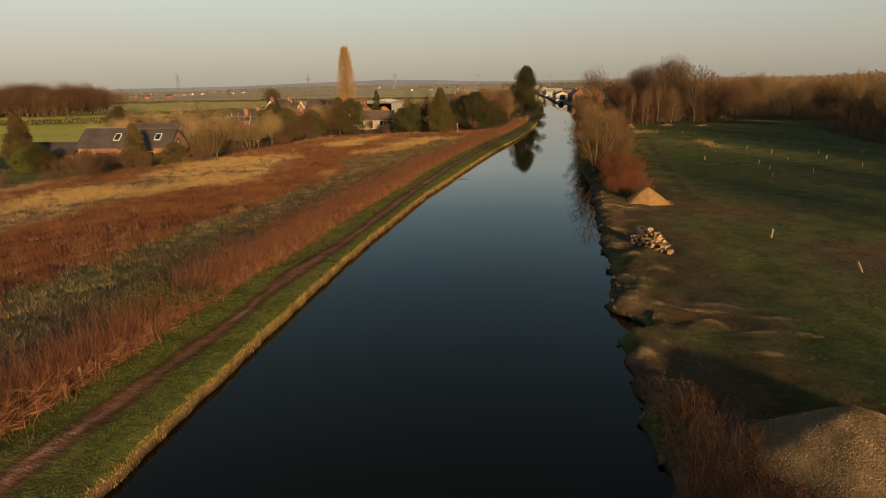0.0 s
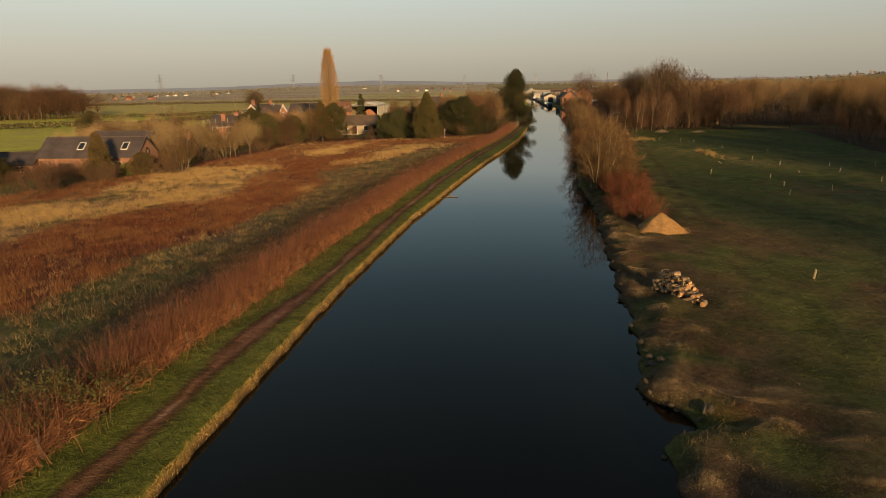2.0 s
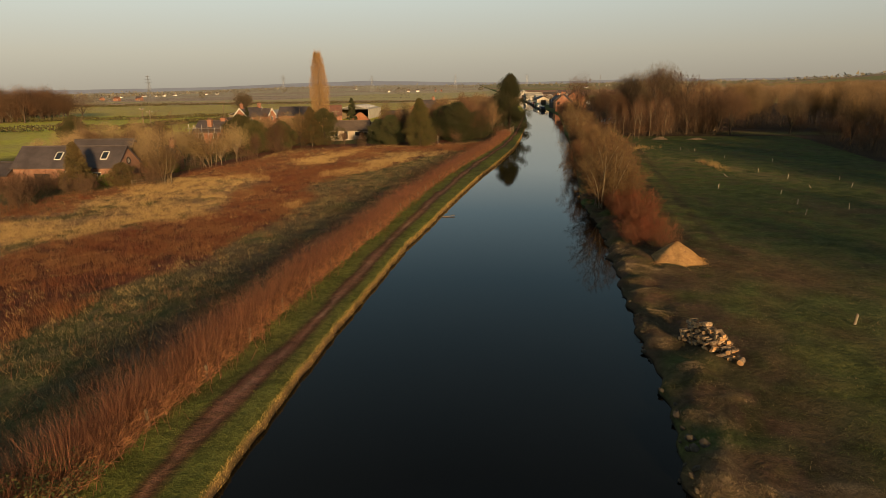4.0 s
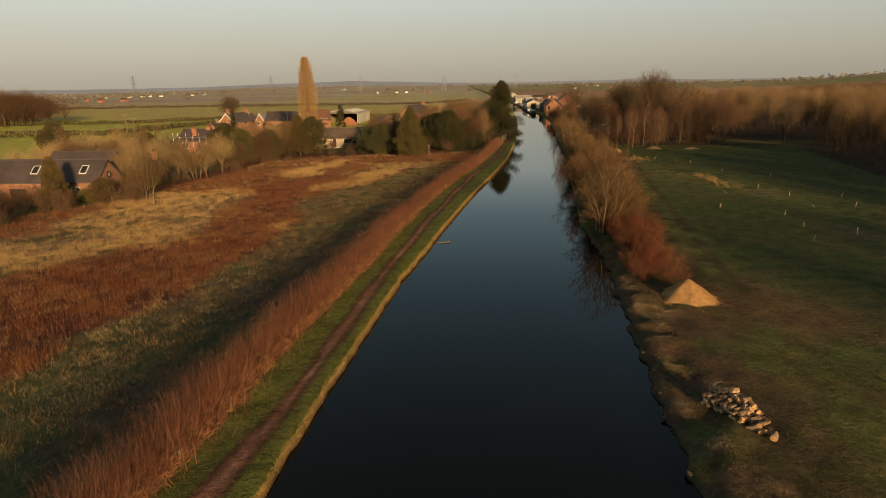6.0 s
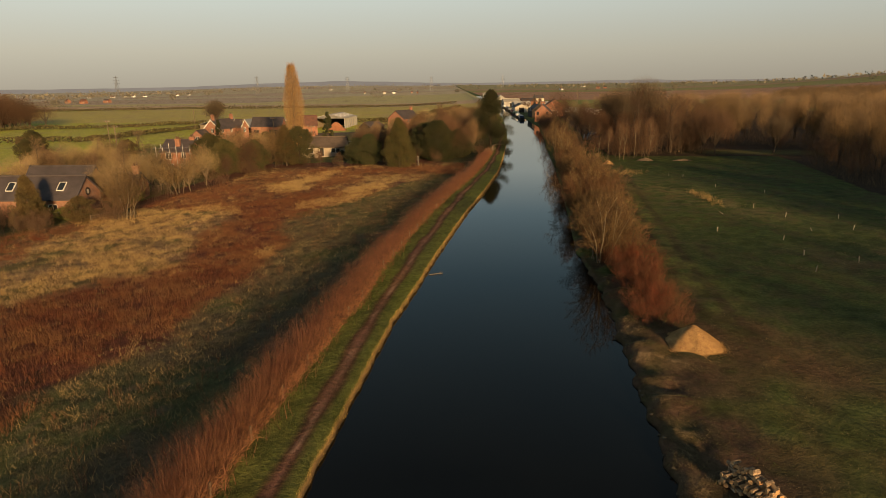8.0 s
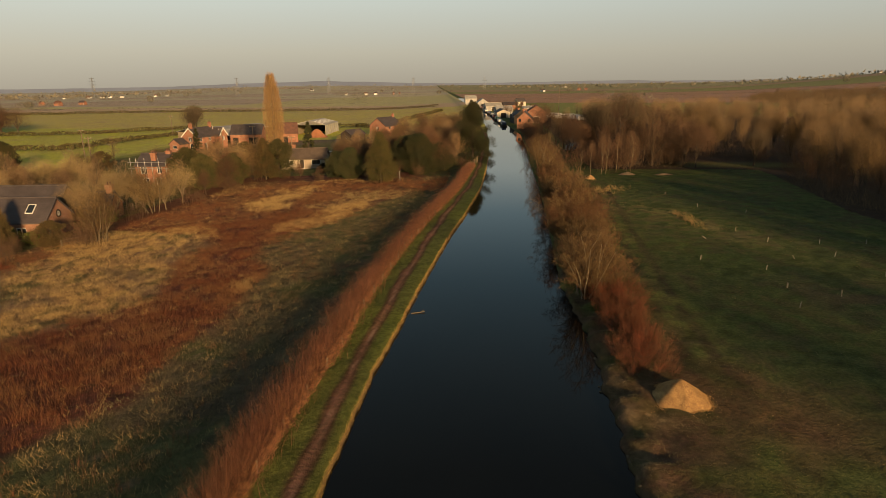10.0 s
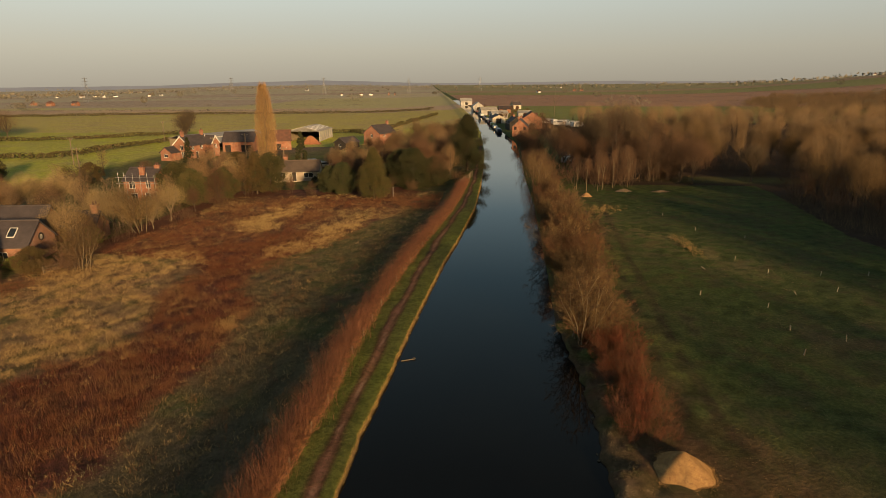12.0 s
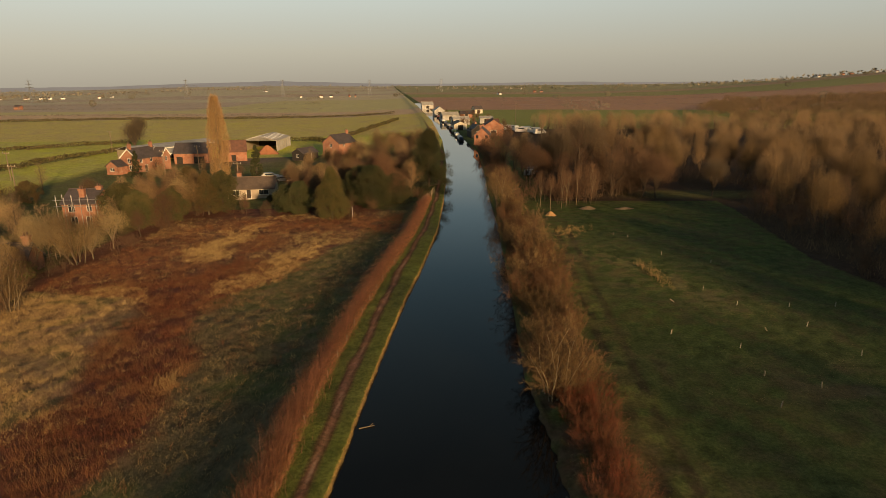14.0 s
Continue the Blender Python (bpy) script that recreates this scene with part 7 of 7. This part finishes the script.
build_far()
build_skyline()
far_rng = random.Random(23)
for x, y, L, wm, lb in ((77, 1195, 20, WHITE, "white farmhouse"), (184, 1473, 34, BRICK, "long brick farm"), (-250, 1150, 26, WHITE, "white farm buildings"), (-205, 1180, 14, BRICK, "brick farmhouse"), (-290, 1120, 10, WHITE, "white cottage"), (-480, 640, 30, BRICK, "brick farmstead"), (-520, 660, 18, BRICK, "brick cottages"), (-900, 1350, 40, WHITE, "white sheds"), (-1010, 1420, 60, WHITE, "long white sheds"), (-760, 1300, 24, WHITE, "white farm buildings"), (-1150, 1500, 26, WHITE, "white houses"), (860, 1480, 26, WHITE, "hilltop houses"), (930, 1500, 30, BRICK, "hilltop brick houses"), (1010, 1520, 22, WHITE, "hilltop houses"), (-640, 2000, 30, WHITE, "white farm buildings"), (230, 2300, 30, WHITE, "white farm buildings")):
    for k in range(2):
        building("distant_house", x + k * L * 0.5 + far_rng.uniform(-4, 4), y + far_rng.uniform(-14, 14), far_rng.uniform(-30, 30), L * 0.22, 5, 2.8, 1.9, wm, SLATE if k % 2 else TILE, lb + " far off on the plain", "house", group="distant houses", seams=0.0, holes=(("f", -L * 0.07, 1.9, 1.0, 1.2, "window"), ("f", L * 0.07, 0.6, 1.0, 1.2, "window")))


def utility_pole(x, y, h, label, arms=True):
    ob = thing("utility_pole", pose(x, y, land_at(x, y)), label, "pole", "utility poles")
    part("pole", tube((0, 0, -0.3), (0, 0, h), 0.14, 0.1), POST, ob)
    if arms:
        part("crossarm", box(-0.9, 0.9, -0.06, 0.06, h - 0.5, h - 0.36), POST, ob)
        for u in (-0.75, 0, 0.75):
            part("insulator", tube((u, 0, h - 0.36), (u, 0, h - 0.15), 0.05, 0.04), WHITE, ob)


for x, y, h in ((-97, 142, 7.8), (-118.9, 169.4, 7.4), (-82, 177, 7.0), (-77, 187, 7.0), (26, 314.6, 13.5), (-128, 232, 8.0), (-52.0, 150, 6.5)):
    utility_pole(x, y, h, "weathered timber utility pole with a crossarm", h < 12)


def pylon(x, y, h):
    ob = thing("pylon", pose(x, y, land_at(x, y)), "distant steel lattice electricity pylon", "pylon", "pylons across the plain")
    bm = bmesh.new()
    w = h * 0.11
    for sx in (-1, 1):
        for sy in (-1, 1):
            add_tube(bm, (sx * w, sy * w, -0.5), (sx * w * 0.25, sy * w * 0.25, h * 0.68), 0.22, 0.18, 4)
            add_tube(bm, (sx * w * 0.25, sy * w * 0.25, h * 0.68), (0, 0, h), 0.18, 0.12, 4)
    for k in range(6):
        f0, f1 = k / 6, (k + 1) / 6
        a, b = w * (1 - 0.75 * f0), w * (1 - 0.75 * f1)
        z0, z1 = f0 * h * 0.68, f1 * h * 0.68
        for s in (-1, 1):
            add_tube(bm, (-a, s * a, z0), (b, s * b, z1), 0.09, 0.09, 3)
            add_tube(bm, (a, s * a, z0), (-b, s * b, z1), 0.09, 0.09, 3)
    part("tower", bm, METAL, ob)
    for f, half in ((0.68, 0.17), (0.8, 0.14), (0.92, 0.11)):
        part("arm", tube((-half * h, 0, f * h), (half * h, 0, f * h), 0.25, 0.25, sides=4), METAL, ob)


for x, y in ((-560, 800), (-470, 1060), (-345, 1210), (-200, 1400), (-40, 1560), (-760, 560)):
    pylon(x, y, 34)

# ---- posts, guards and fences ----
def tree_guard(x, y, h, lean, turn):
    ob = thing("tree_guard", pose(x, y, land_at(x, y), lean, 0, turn), "pale plastic tree guard tube standing in the pasture", "tree guard", "tree guards in the pasture")
    part("tube", tube((0, 0, -0.05), (0, 0, h * 0.56), 0.034, 0.032, sides=9), TUBE, ob)
    part("stake", box(0.05, 0.08, -0.015, 0.015, -0.1, h * 0.56 + 0.06), POST, ob)


gr = random.Random(31)
for x, y, h, lean in ((15.0, 67.3, 0.75, 5), (19.6, 64.6, 0.7, 3), (19.2, 59.9, 0.75, -4), (22.2, 78.4, 0.8, 0), (27.5, 69.1, 0.75, 6), (28.5, 63.4, 0.75, -5), (18.0, 75.0, 0.8, 55), (22.3, 91.4, 0.7, 0), (18.8, 101, 0.8, 4), (23.7, 74.1, 0.8, 2),
                      (18.1, 55.6, 0.8, -6), (22.3, 58.2, 0.85, 5), (28.5, 73.8, 0.75, 0), (23.5, 68.1, 0.6, 30), (11.3, 33.5, 0.85, -8), (13.2, 27.7, 0.9, 25), (32.5, 66.0, 0.75, 4), (33.0, 74.0, 0.75, -3), (20.5, 100, 0.6, 10), (27, 88, 0.6, 0)):
    tree_guard(x, y, h, lean, gr.uniform(0, 360) if abs(lean) < 20 else 250)


def fence(name, pts, h, label, rails=3, spacing=1.8):
    x0, y0 = pts[0]
    ob = thing(name, pose(x0, y0, land_at(x0, y0)), label, "fence")
    z0 = land_at(x0, y0)
    for (ax, ay), (bx, by) in zip(pts, pts[1:]):
        n = max(1, round(math.hypot(bx - ax, by - ay) / spacing))
        for i in range(n + 1):
            x, y = ax + (bx - ax) * i / n, ay + (by - ay) * i / n
            z = land_at(x, y) - z0
            part("post", box(x - x0 - 0.06, x - x0 + 0.06, y - y0 - 0.06, y - y0 + 0.06, z - 0.3, z + h, bevel=0.01), POST, ob)
        za, zb = land_at(ax, ay) - z0, land_at(bx, by) - z0
        for k in range(rails):
            hh = h * (0.3 + 0.6 * k / max(1, rails - 1))
            part("rail", tube((ax - x0, ay - y0, za + hh), (bx - x0, by - y0, zb + hh), 0.035, 0.035, sides=4), POST, ob)


fence("rail_fence", [(-53.6, 75.4), (-52.0, 77.4)], 0.9, "weathered timber rail fence beside a bare tree")
fence("rail_fence", [(-59.5, 96.0), (-57.4, 102.5)], 1.1, "weathered timber rail fence in a garden")
fence("towpath_fence", [(-9.3, 123.5), (-8.2, 128.5), (-7.6, 133.5)], 1.2, "pale timber fence where the hedge ends")
post = thing("marker_post", pose(-20.9, 117.5, land_at(-20.9, 117.5)), "pale grey marker post before dark evergreens", "post")
part("shaft", tube((0, 0, -0.3), (0, 0, 1.7), 0.05, 0.045), METAL, post)
part("cap", tube((0, 0, 1.7), (0, 0, 1.78), 0.08, 0.06), WHITE, post)

# fence stakes standing in the hedge's foot
for i in range(26):
    y = 9.5 + i * 3.1
    x = float(along(HEDGE_LINE, y)) - 0.1
    thing("hedge_stake", pose(x, y, land_at(x, y), gr.uniform(-5, 5), gr.uniform(-5, 5), gr.uniform(0, 90)), "short weathered stake in the hedge's foot", "post", "hedge stakes", data=bm_mesh("hedge_stake", box(-0.04, 0.04, -0.04, 0.04, -0.2, 0.6, bevel=0.01), POST))

# a branch lying in the water by the left bank
br = thing("branch", pose(-9.0, 53.2, 0.02, 0, 0, 15), "bare pale branch floating beside the bank", "branch", data=bm_mesh("branch", add_tube(add_tube(bmesh.new(), (-0.5, 0, 0), (0.5, 0.05, 0.05), 0.04, 0.025, 6), (0.1, 0, 0.02), (0.45, 0.2, 0.12), 0.02, 0.01, 5), BARK_PALE))
